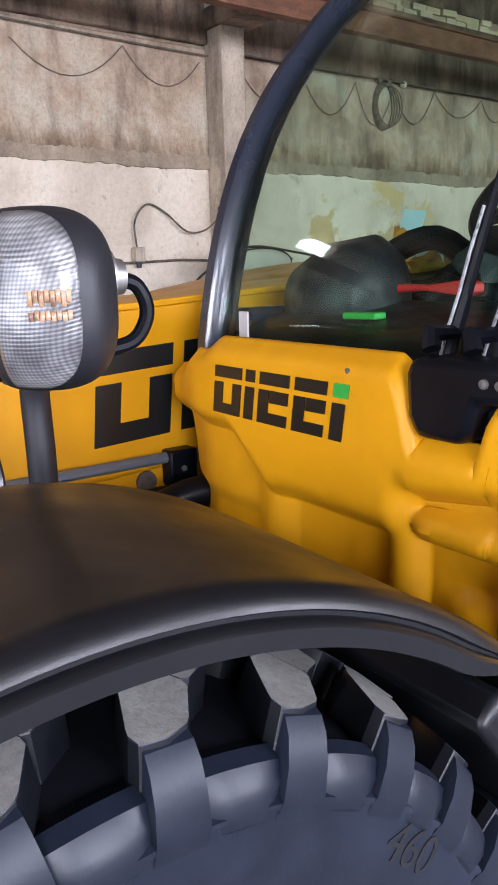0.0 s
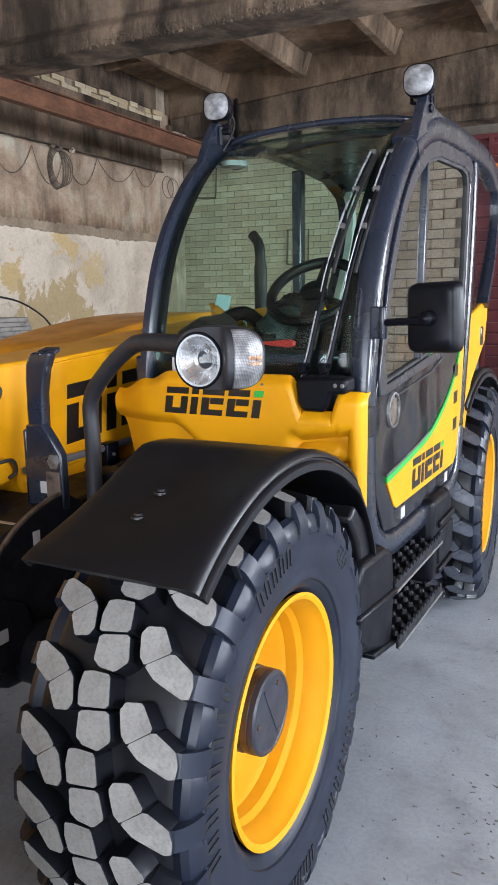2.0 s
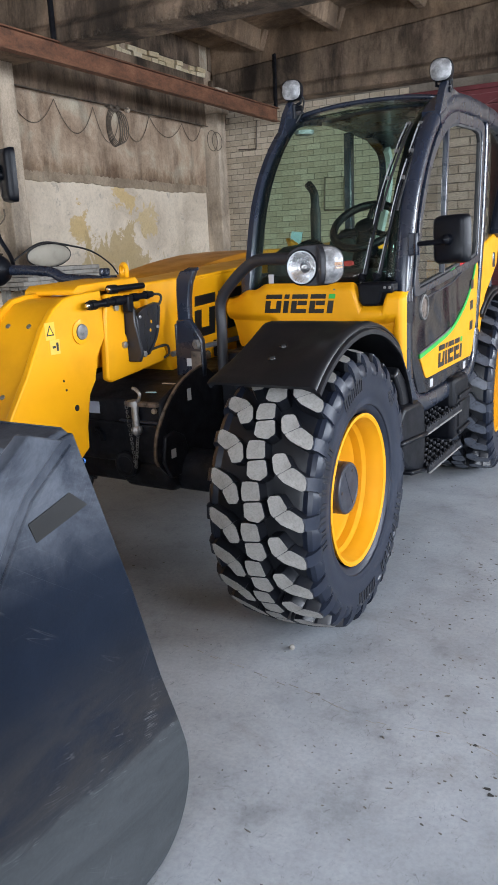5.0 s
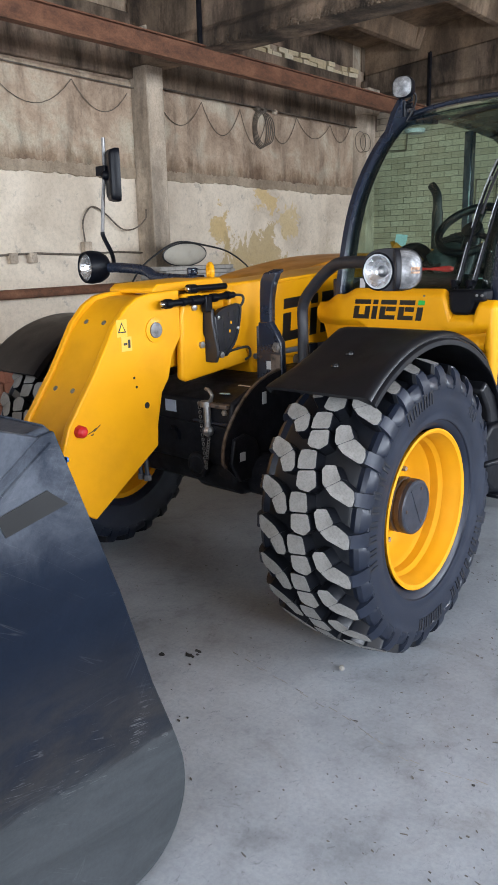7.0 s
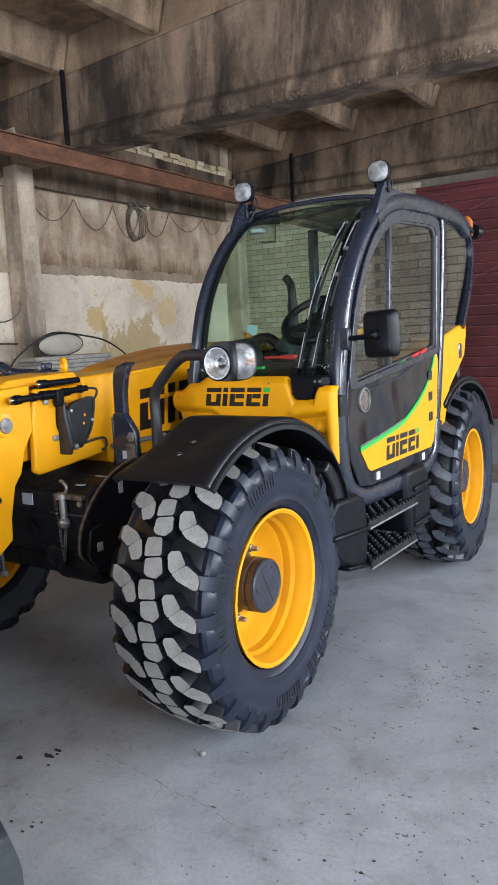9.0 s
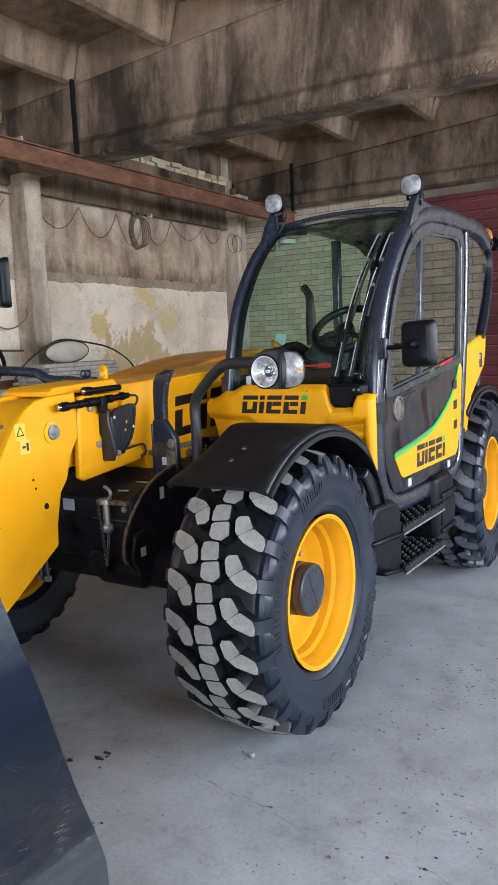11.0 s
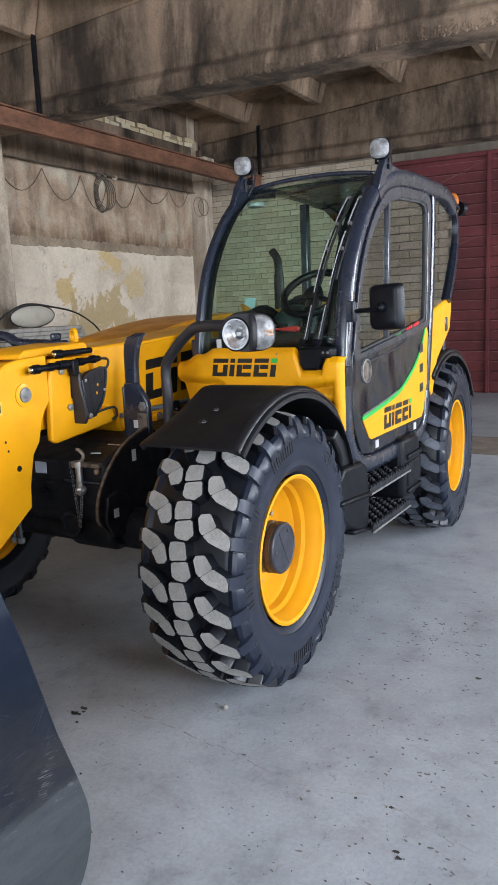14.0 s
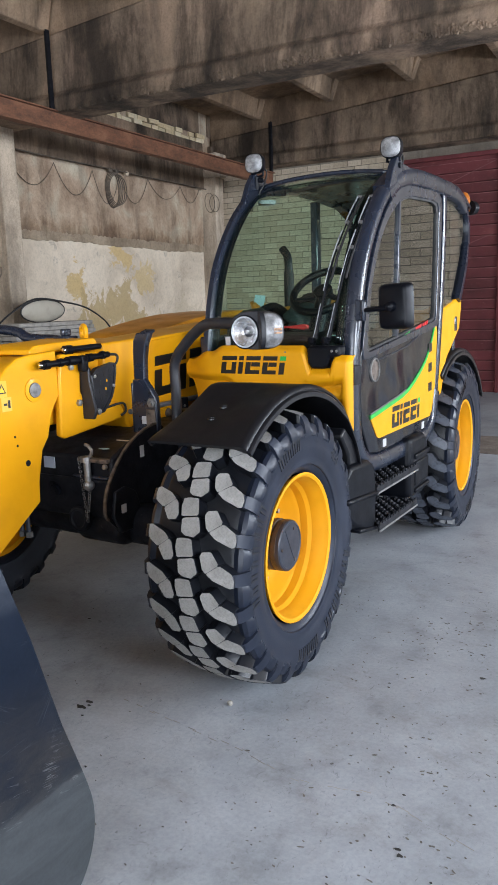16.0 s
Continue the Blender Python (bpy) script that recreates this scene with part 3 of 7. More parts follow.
# left wall: plain core, then panels of stained concrete over whitewashed plaster
W0, W1, WZ0, WZ1 = -5.2, -4.2, 4.4, 5.15      # a small high window near the gateway
core = Shape().box(WL - 0.35, WL - 0.03, WF - 0.3, WB + 0.3, 0, WZ0).box(WL - 0.35, WL - 0.03, WF - 0.3, WB + 0.3, WZ1, 5.5)
core.box(WL - 0.35, WL - 0.03, WF - 0.3, W0, WZ0, WZ1).box(WL - 0.35, WL - 0.03, W1, WB + 0.3, WZ0, WZ1)
wall_left = structure("wall_left", core, WALLDARK, "old concrete panel wall, stained above and whitewashed below")
for y0, y1, top in ((WF, 4.51, 3.76), (4.80, 9.76, 3.72), (10.06, WB, 3.72)):
    part("upper_panel", Shape().box(WL - 0.03, WL + 0.012, y0, y1, 2.70, top), WALLDARK, wall_left, "stained brown-grey concrete panel", 0.012)
    part("lower_panel", Shape().box(WL - 0.03, WL - 0.012, y0, y1, 0, 2.66), WHITEWASH, wall_left, "whitewashed plaster with damp ochre patches", 0.004)
    steps_y = np.arange(y0, y1, 0.03)
    wave = [0.016 * math.sin(1.3 * y) + 0.010 * math.sin(4.1 * y + 1) + 0.007 * math.sin(13.7 * y) + 0.006 * math.sin(31 * y + 2) for y in steps_y]
    low = [(y, 2.595 + 0.8 * a + random.uniform(-0.006, 0.006)) for y, a in zip(steps_y, wave)] + [(y1, 2.6)]
    high = [(y, 2.715 + random.uniform(-0.012, 0.02)) for y in steps_y] + [(y1, 2.715)]
    ledge = Shape()
    for (a, za), (b, zb), (_, ua), (_, ub) in zip(low, low[1:], high, high[1:]):
        ledge.prism([(a, za), (b, zb), (b, ub), (a, ua)], "x", WL - 0.02, WL + 0.02 + 0.004 * math.sin(2.3 * a) + 0.003 * math.sin(7.1 * a))
    part("ledge", ledge, LEDGE, wall_left, "smeared beige mortar band")
    if y0 < W0:
        y0 = W1
    part("lintel", Shape().box(WL - 0.03, WL + 0.07, y0, y1, top + 0.03, 4.55), GIRDER, wall_left, "sooty concrete lintel", 0.02)
    part("wall_top", Shape().box(WL - 0.03, WL - 0.005, y0, y1, 4.72, ZS + 0.1), GIRDER, wall_left, "sooty concrete strip under the ceiling")
for y0 in (4.51, 9.76):
    col = Shape().box(WL - 0.03, WL + 0.30, y0, y0 + 0.29, 0, 3.94).box(WL - 0.03, WL + 0.36, y0 - 0.03, y0 + 0.33, 3.94, 4.36)
    part("column", col, COLUMN, wall_left, "pale chipped concrete column", 0.018)

# back wall with its gateway
GX0, GX1, GZ = -2.05, 3.5, 3.87
back = Shape().box(WL - 0.3, GX0, WB, WB + 0.35, 0, 6.4).box(GX1, WR + 0.3, WB, WB + 0.35, 0, 6.4).box(GX0, GX1, WB, WB + 0.35, GZ, 6.4)
wall_back = structure("wall_back", back, MORTAR, "pale silicate brick wall with dark joints")

front = Shape().box(WL - 0.3, -2.4, WF - 0.35, WF, 0, 6.4).box(5.0, WR + 0.3, WF - 0.35, WF, 0, 6.4).box(-2.4, 5.0, WF - 0.35, WF, 4.2, 6.4)
structure("wall_front", front, WHITEWASH, "plain whitewashed wall with an open gateway")
SLOPE = 0.075


def pitch(x):
    """The roof's rise towards its ridge."""
    return SLOPE * max(-1.6, min(x + 4.4, 7.4))


# unseen wall; its openings are added for the side lamps
right = Shape()
edges = [WF, -5.2, -2.0, 0.0, 3.2, 5.2, 8.4, WB]
for i in range(0, 7, 2):
    right.box(WR, WR + 0.35, edges[i], edges[i + 1], 0, 6.4)
for i in range(1, 6, 2):
    right.box(WR, WR + 0.35, edges[i], edges[i + 1], 0, 1.8).box(WR, WR + 0.35, edges[i], edges[i + 1], 4.0, 6.4)
structure("wall_right", right, WHITEWASH, "plain whitewashed wall out of view, with added openings")

# ceiling: ribbed slabs on girders, in one mesh
ceil = Shape().box(WL - 0.3, 3.0, WF - 0.3, WB + 0.3, ZS, ZS + 0.25).box(3.0, WR + 0.3, WF - 0.3, WB + 0.3, ZS, ZS + 0.25)
for k in range(-1, 10):
    for y0, y1, bx, foot in ((WF, G0 - 0.02, -4.39 + 1.44 * k, 4.80), (G1 + 0.02, 10.12, -4.58 + 1.42 * k, 4.90)):
        if bx > WL:
            rib = [(bx - 0.11, ZS + 0.01), (bx - 0.055, foot), (bx + 0.055, foot), (bx + 0.11, ZS + 0.01)]
            ceil.prism(rib, "y", y0, y1)
            for e, q in ((y0, 1), (y1, -1)):
                ceil.prism([(bx - 0.17, ZS + 0.005), (bx - 0.060, foot + 0.01), (bx + 0.060, foot + 0.01), (bx + 0.17, ZS + 0.005)], "y", e, e + 0.18 * q)
        for y in ((-4.4, -1.4, 1.6) if y0 == WF else (6.6, 8.4)):
            ceil.prism([(bx, ZS + 0.002), (bx, 5.09), (bx + 1.43, 5.09), (bx + 1.43, ZS + 0.002)], "y", y - 0.05, y + 0.05)
ceil.v = [(x, y, z + pitch(x)) for x, y, z in ceil.v]
structure("ceiling", ceil, SLAB, "sooty ribbed concrete ceiling slabs", 0.01)


def girder(y0, y1, z0, z1, name):
    """A concrete girder, deeper towards the ridge, with a wider lower flange and a crumbled edge."""
    s = Shape()
    stations = [WL + 0.02, 3.0, WR]
    v = []
    for x in stations:
        t = z1 + pitch(x)
        v += [(x, y, z) for y, z in ((y0 - 0.05, z0), (y1 + 0.05, z0), (y1 + 0.05, z0 + 0.17), (y1, z0 + 0.22), (y1, t), (y0, t), (y0, z0 + 0.22), (y0 - 0.05, z0 + 0.17))]
    s.add(v, [(i * 8 + k, i * 8 + (k + 1) % 8, i * 8 + 8 + (k + 1) % 8, i * 8 + 8 + k) for i in range(2) for k in range(8)] + [tuple(range(8))[::-1], tuple(range(16, 24))])
    crumb = Shape()
    for i in range(2600 if name == "girder" else 0):
        x = random.uniform(-4.2, 3.5)
        if math.sin(2.1 * x) + math.sin(5.3 * x + 1) < random.uniform(-2.6, 0.9):
            continue
        r = random.uniform(0.004, 0.013)
        p = Vector((x, y0 - 0.05 + random.uniform(-0.003, 0.004), z0 + abs(random.gauss(0.0, 0.045))))
        crumb.box(-r * 1.3, r * 1.3, -r * 0.7, r * 0.7, -r * 0.6, r * 0.6, 0, Matrix.Translation(p) @ Euler((random.random() * 3, random.random() * 3, random.random() * 3)).to_matrix().to_4x4())
    g = structure(name, s, GIRDER, "sooty concrete girder with a crumbling lower edge", 0.02)
    if name == "girder":
        part("crumbled_edge", crumb, GIRDER, g)
    return g


girder(G0, G1, ZG, 4.79, "girder")
girder(10.13, 10.47, 4.08, 4.74, "girder_back")
# the sloping strips between girder and slab
for y0, y1 in ((G0 + 0.03, G1 - 0.03), (10.16, 10.44)):
    strip = Shape().box(WL, 3.0, y0, y1, 4.70, ZS + 0.05).box(3.0, WR, y0, y1, 4.70, ZS + 0.05)
    strip.v = [(x, y, z + pitch(x)) for x, y, z in strip.v]
    structure("girder_packing", strip, SLAB, "dark sooty packing between girder and slab")

# the rusty rail under the girders, with its hangers
rail = thing("steel_rail", "rusty brown steel rail hung under the ceiling girders", "steel beam", HALL)
part("web", Shape().box(-4.31, -4.295, WF, 10.1, 3.73, 3.925), RUST, rail)
part("flange", Shape().box(-4.36, -4.245, WF, 10.1, 3.925, 3.94), RUST, rail)
part("flange", Shape().box(-4.36, -4.245, WF, 10.1, 3.715, 3.73), RUST, rail)
for y in (4.40, 10.04):
    part("hanger", Shape().box(-4.33, -4.27, y, y + 0.012, 3.94, 4.80).box(-4.27, -4.258, y - 0.05, y + 0.012, 3.94, 4.80), CHASSIS, rail, "dark steel angle hanger")

# the maroon gate
gate = thing("door_1", "closed maroon plank gate, paint scuffed and faded", "gate", HALL, kind="structure")
for x0, x1 in ((GX0, -0.36), (-0.30, 1.55), (1.6, GX1)):
    z, h = 0.03, 0.172
    while z + h < GZ:
        part("plank", Shape().prism([(WB - 0.02, z), (WB - 0.048, z + 0.006), (WB - 0.05, z + h - 0.012), (WB - 0.02, z + h - 0.006)], "x", x0, x1), GATE, gate)
        # pale strip: worn paint, and light caught by the edge put into colour
        part("plank_edge", Shape().box(x0 + 0.02, x1 - 0.02, WB - 0.0525, WB - 0.0495, z + h - 0.020, z + h - 0.011), GATEPALE, gate)
        z += h
part("gate_post", Shape().box(-0.36, -0.30, WB - 0.08, WB + 0.02, 0.0, GZ + 0.05), GATE, gate, "maroon painted steel gate post", 0.006)
part("gate_post", Shape().box(1.55, 1.60, WB - 0.08, WB + 0.02, 0.0, GZ + 0.05), GATE, gate, "maroon painted steel gate post", 0.006)
part("backing", Shape().box(GX0, GX1, WB - 0.01, WB + 0.05, 0.0, GZ), GATE, gate)
part("head_rail", Shape().box(GX0 - 0.05, GX1 + 0.05, WB - 0.07, WB, GZ, GZ + 0.07), GATE, gate, "maroon painted steel head rail", 0.006)
part("gate_post", Shape().box(GX0 - 0.06, GX0, WB - 0.08, WB + 0.02, 0.0, GZ + 0.07), GATE, gate, "maroon painted steel gate post", 0.006)
for x0, z0, x1, z1 in ((-1.35, 2.30, -0.45, 2.62), (-1.45, 3.38, -0.40, 3.78)):
    part("scrape", Shape().prism([(x0, z0), (x1, z1), (x1, z1 + 0.010), (x0, z0 + 0.010)], "y", WB - 0.054, WB - 0.051), GATEPALE, gate, "pale scrape in the paint")
part("brace", Shape().box(-0.93, -0.37, WB - 0.07, WB - 0.05, 2.32, 2.38), GATE, gate)

# cables and fittings on the left wall
WX = WL + 0.03


def wall_cable(name, pts, r, label):
    ob = part(name, Shape().tube(pts, r, 6), CABLE, None, label)
    ob.matrix_world = HALL
    return tagged(ob, label, "cable")


hooks = [(2.45, 3.58), (3.55, 3.66), (4.42, 3.62)]
for (a, za), (b, zb) in zip(hooks, hooks[1:]):
    wall_cable("wall_cable", sag((WX, a, za), (WX, b, zb), 0.29), 0.0048, "thin dark cable sagging along the wall")
hooks = [(4.87, 3.70, 0.36), (5.79, 3.68, 0.40), (6.62, 3.68, 0.46), (7.27, 3.69, 0.41), (8.03, 3.72, 0.27), (9.0, 3.71, 0.26), (9.62, 3.72, 0)]
for (a, za, drop), (b, zb, _) in zip(hooks, hooks[1:]):
    wall_cable("wall_cable", sag((WX, a, za), (WX, b, zb), drop, 16), 0.0048, "thin dark cable sagging along the wall")
wall_cable("wall_cable", [(WX + 0.06, y, 3.74 + 0.004 * math.sin(3 * y)) for y in np.linspace(4.9, 9.8, 12)], 0.009, "taut cable along the panel top")
wall_cable("wall_cable", [(WX + 0.04, y, 3.70 + 0.02 * math.sin(y)) for y in np.linspace(-3, 4.5, 12)], 0.008, "taut cable along the panel top")
for k, (ya, za, drop) in enumerate(((9.50, 3.62, 0.34), (9.62, 3.60, 0.30))):
    loop = [(WL + 0.33 + 0.015 * k, ya + 0.17 * math.sin(a) + 0.02 * k, za - drop * (0.5 - 0.5 * math.cos(a))) for a in np.linspace(-0.3, 6.0, 18)]
    wall_cable("wall_cable", loop, 0.006, "loose loop of thin cable by the corner column")
coil = Shape()
for k in range(5):
    pts = []
    for i in range(25):
        a = 2 * math.pi * i / 24
        pts.append((WX + 0.02 * k, 7.08 + (0.165 + 0.013 * k) * math.sin(a) + 0.012 * k, 3.45 + (0.275 - 0.011 * k) * math.cos(a)))
    coil.tube(pts, 0.0075, 6)
ring = part("cable_coil", coil, CABLE)
ring.matrix_world = HALL
tagged(ring, "coil of black cable hung on a wall hook", "cable")
hook = thing("wall_insulator", "small wall insulators with clamped cable ends", "insulator", HALL)
for y in (7.0, 7.16, 7.42):
    part("insulator", Shape().lathe([(0, 0), (0, 0.035), (0.05, 0.04), (0.07, 0.02), (0.09, 0)], pose(WX, y, 3.73), 10), COLUMN if y > 7.3 else CABLE, hook)
wall_cable("wall_cable", smooth_path([(WX, 3.58, 1.78), (WX, 3.57, 2.05), (WX, 3.72, 2.22), (WX, 3.93, 2.14), (WX + 0.05, 4.14, 1.96), (WX + 0.1, 4.32, 1.96), (WX + 0.16, 4.46, 2.08), (WX + 0.16, 4.48, 2.2)]), 0.010, "black cable looped from a wall box")
socket = thing("socket_box", "grey wall socket box with a cable entry", "socket", HALL)
part("box", Shape().box(WX - 0.03, WX + 0.06, 3.53, 3.64, 1.66, 1.80), COLUMN, socket, "", 0.01)
part("gland", Shape().lathe([(0, 0), (0, 0.03), (0.06, 0.025), (0.06, 0)], pose(WX + 0.02, 3.58, 1.66, 0, 90, 0), 10), HUB, socket)
wall_cable("wall_cable", [(WX + 0.01, y, 1.66 + 0.012 * math.sin(5 * y)) for y in np.linspace(-2, 5.6, 26)], 0.012, "thick black cable run along the wall")
for y in (2.52, 2.78):
    sb = thing("socket_box", "small grey surface socket on the wall cable", "socket", HALL)
    part("box", Shape().box(WX - 0.03, WX + 0.05, y - 0.05, y + 0.05, 1.56, 1.68), COLUMN, sb, "", 0.012)
    part("cover", Shape().lathe([(0, 0), (0, 0.035), (0.012, 0.03), (0.012, 0)], pose(WX + 0.05, y, 1.62), 12), COLUMN, sb)
wall_cable("wall_cable", smooth_path([(-5.3, WB - 0.03, 3.38), (-4.98, WB - 0.03, 3.36), (-4.93, WB - 0.03, 3.40), (-4.9, WB - 0.03, 3.85)], 4), 0.014, "black conduit on the brick wall")
wall_cable("wall_cable", [(-3.59, WB - 0.03, 2.19), (-3.57, WB - 0.03, 2.75), (-3.20, WB - 0.03, 2.74), (-3.21, WB - 0.03, 2.17), (-3.59, WB - 0.03, 2.19)], 0.016, "thin dark steel frame fixed to the brick wall")
pipe = part("wall_pipe", Shape().tube([(WX + 0.12, -6, 1.17), (WX + 0.12, 5.6, 1.24)], 0.055, 12), RUST)
pipe.matrix_world = HALL
tagged(pipe, "rusty steel pipe running low along the wall", "pipe")

# clutter beyond the machine
bench = thing("trestle_bench", "long grey board bench stacked with planks against the wall", "bench", HALL)
for i in range(5):
    part("board", Shape().box(-5.28 + 0.14 * i, -5.16 + 0.14 * i, 4.0, 7.6, 1.22 + 0.006 * (i % 2), 1.26 + 0.006 * (i % 2)), BOARD, bench, "", 0.006)
for y in (4.15, 7.4):
    part("leg", Shape().box(-5.27, -5.19, y - 0.04, y + 0.04, 0, 1.22), BOARD, bench)
    part("leg", Shape().box(-4.76, -4.68, y - 0.04, y + 0.04, 0, 1.22), BOARD, bench)
for k in range(4):
    plank = part("plank", Shape().box(-5.12 + 0.03 * (k % 2), -4.72 + 0.02 * k, 3.95 + 0.06 * (k % 3), 5.45 - 0.05 * k, 1.270 + 0.052 * k, 1.318 + 0.052 * k), BOARD, None, "", 0.005)
    plank.matrix_world = HALL
    tagged(plank, "grey weathered plank stacked flat on the bench", "plank", "planks stacked on the bench")
DISH = HALL @ pose(-4.86, 4.59, 1.615, 0, 14, 0)
dish = thing("oval_dish", "pale grey oval dish with a dark rim, leaning on stacked planks", "dish", DISH)
part("shell", Shape().lathe([(0.05, 0.0), (0.047, 0.45), (0.03, 0.80), (0.0, 1.0), (-0.012, 1.0), (0.012, 0.80), (0.028, 0.45), (0.03, 0.0)], Matrix.Diagonal((1, 0.39, 0.145, 1)), 40), ENAMEL, dish, "", angle=60)
part("rim", Shape().tube([(-0.004, 0.39 * math.cos(a), 0.145 * math.sin(a)) for a in (2 * math.pi * i / 40 for i in range(41))], 0.011, 6), RUBBER_HOSE, dish, "dark rubber rim")
hose = part("bench_hose", Shape().tube(smooth_path([(-4.84, 3.62, 1.28), (-4.84, 3.80, 1.47), (-4.82, 4.05, 1.63), (-4.78, 4.4, 1.77), (-4.80, 4.95, 1.72), (-4.84, 5.4, 1.64), (-4.88, 5.8, 1.47), (-4.9, 6.02, 1.29)]), 0.012, 6), RUBBER_HOSE)
hose.matrix_world = HALL
tagged(hose, "black rubber hose arched over the bench", "hose")
laid = set()
for layer in range(7):
    for i in range(7):
        for j in range(2):
            if random.random() < 0.12 + 0.06 * layer or (layer and (layer - 1, i, j) not in laid):
                continue
            laid.add((layer, i, j))
            m = HALL @ pose(-5.22 + 0.28 * j + random.uniform(-0.02, 0.02) + 0.02 * layer, 1.65 + 0.16 * i + random.uniform(-0.02, 0.02), 0.12 * layer, 0, 0, random.uniform(-7, 7))
            br = part("brick", Shape().box(-0.125, 0.125, -0.066, 0.066, 0, 0.118), REDBRICK, None, "", 0.005)
            br.matrix_world = m
            tagged(br, "loose red clay brick stacked in a pile by the wall", "brick", "bricks piled by the wall")

# small dried oil spots on the floor
for cx, cy, n, spread, big in ((0.25, -0.66, 6, 0.05, 1.0), (0.50, -0.98, 5, 0.05, 0.45), (1.68, -0.84, 2, 0.02, 0.8), (1.5, -0.7, 3, 0.1, 0.5), (1.62, 0.35, 1, 0, 0.8), (1.85, -0.95, 4, 0.06, 0.5)):
    for i in range(n):
        s = Shape()
        a0, r0 = random.random() * 6, random.uniform(0.004, 0.012) * big
        px, py = cx + random.gauss(0, spread), cy + random.gauss(0, spread * 0.6)
        ring_pts = [(px + r0 * random.uniform(0.5, 1.3) * 1.6 * math.cos(a0 + k * 0.7), py + r0 * random.uniform(0.5, 1.3) * math.sin(a0 + k * 0.7)) for k in range(9)]
        s.prism(ring_pts, "z", 0.0005, 0.0025)
        tagged(part("oil_spot", s, OIL), "small dark dried oil spot on the concrete floor", "stain", "oil spots on the floor")
grit = Shape()
FLAKES = [(1.29, 0.76), (1.24, 0.6), (1.33, 0.89), (1.4, 0.83), (0.81, 0.91), (0.88, 0.81), (1.28, 0.18), (1.14, 0.2), (1.48, -0.39), (1.44, -0.73), (1.58, -0.81), (1.62, -0.39), (1.9, -0.83), (1.84, -0.78), (1.84, -0.49), (1.65, 0.24), (1.4, -0.19), (1.35, 0.68)]
rng = random.Random(7)
for i in range(680):
    if i % 3:
        px, py = rng.uniform(-0.5, 3.2), rng.uniform(-2.2, 4.5)
    else:
        cx, cy = rng.choice(((1.75, 1.0), (1.45, 0.55), (2.2, 1.5), (1.2, -0.45), (1.9, -0.2), (2.6, 3.0), (1.3, -1.0)))
        px, py = rng.gauss(cx, 0.22), rng.gauss(cy, 0.14)
    ln, wd = rng.uniform(0.002, 0.008) * (2.4 if i % 13 == 0 else 1), rng.uniform(0.001, 0.0034)
    turn = rng.uniform(-0.6, 0.45)
    bit = [(math.cos(a) * ln * rng.uniform(0.5, 1.2), math.sin(a) * wd * rng.uniform(0.5, 1.3)) for a in (0.2, 1.1, 2.3, 3.3, 4.2, 5.4)]
    grit.prism([(px + u * math.cos(turn) - w * math.sin(turn), py + u * math.sin(turn) + w * math.cos(turn)) for u, w in bit], "z", 0.0004, 0.0022)
for cx, cy in FLAKES:
    for i in range(7):
        px, py = rng.gauss(cx, 0.085), rng.gauss(cy, 0.06)
        ln, wd = rng.uniform(0.002, 0.008) * (1.6 if i % 5 == 0 else 1.0), rng.uniform(0.0009, 0.0026)
        turn = rng.uniform(-0.8, 0.6)
        bit = [(math.cos(a) * ln * rng.uniform(0.4, 1.2), math.sin(a) * wd * rng.uniform(0.5, 1.5)) for a in (0.2, 0.9, 1.7, 2.5, 3.3, 4.0, 4.9, 5.6)]
        grit.prism([(px + u * math.cos(turn) - w * math.sin(turn), py + u * math.sin(turn) + w * math.cos(turn)) for u, w in bit], "z", 0.0004, 0.0035)
tagged(part("floor_grit", grit, GRIT), "dark grit and straw bits scattered on concrete", "grit", kind="stuff")
crack = Shape()
line = [(0.35, -0.52), (0.63, -0.56), (0.95, -0.60), (1.25, -0.66), (1.55, -0.62), (2.0, -0.75), (2.7, -0.8)]
pts = smooth_path([(x, y, 0) for x, y in line], 8)
for p, q in zip(pts, pts[1:]):
    if rng.random() < 0.55:
        w = rng.uniform(0.0005, 0.0016)
        o = Vector((rng.gauss(0, 0.006), rng.gauss(0, 0.006), 0))
        crack.add([p + o + Vector((0, -w, 0.0012)), q + o + Vector((0, -w, 0.0012)), q + o + Vector((0, w, 0.0012)), p + o + Vector((0, w, 0.0012)),
                   p + o + Vector((0, -w, 0)), q + o + Vector((0, -w, 0)), q + o + Vector((0, w, 0)), p + o + Vector((0, w, 0))], [(0, 1, 2, 3), (4, 5, 1, 0), (2, 6, 7, 3)])
tagged(part("floor_crack", crack, BOARD), "hairline crack filled with dirt in the floor", "crack", kind="stuff")
patch_f = Shape().prism([(-0.9, 5.25), (0.6, 5.18), (2.6, 5.25), (2.65, 6.2), (1.0, 6.24), (-0.9, 6.2)], "z", 0.0008, 0.004)
tagged(part("floor_patch", patch_f, BRICKDUST), "worn brown patch in the concrete floor", "floor patch", kind="structure")
stone = Shape().lathe([(-0.012, 0), (-0.009, 0.008), (0.0, 0.012), (0.008, 0.009), (0.012, 0)], pose(0.768, -0.349, 0.009, 10, 20, 30), 7)
tagged(part("pebble", stone, BOARD), "small pale stone chip lying on the floor", "pebble")


# ---------------------------------------------------------------- the telehandler
machine = thing("telehandler", "yellow telescopic handler with dark cab and pale-lugged tyres, parked on concrete", "telehandler")
AX, RX, FAR = 0.735, 2.50, -1.22              # wheel centre plane, rear axle, far wheels
PITCH = 24


R_TOP, SQUASH = 0.618, 0.915


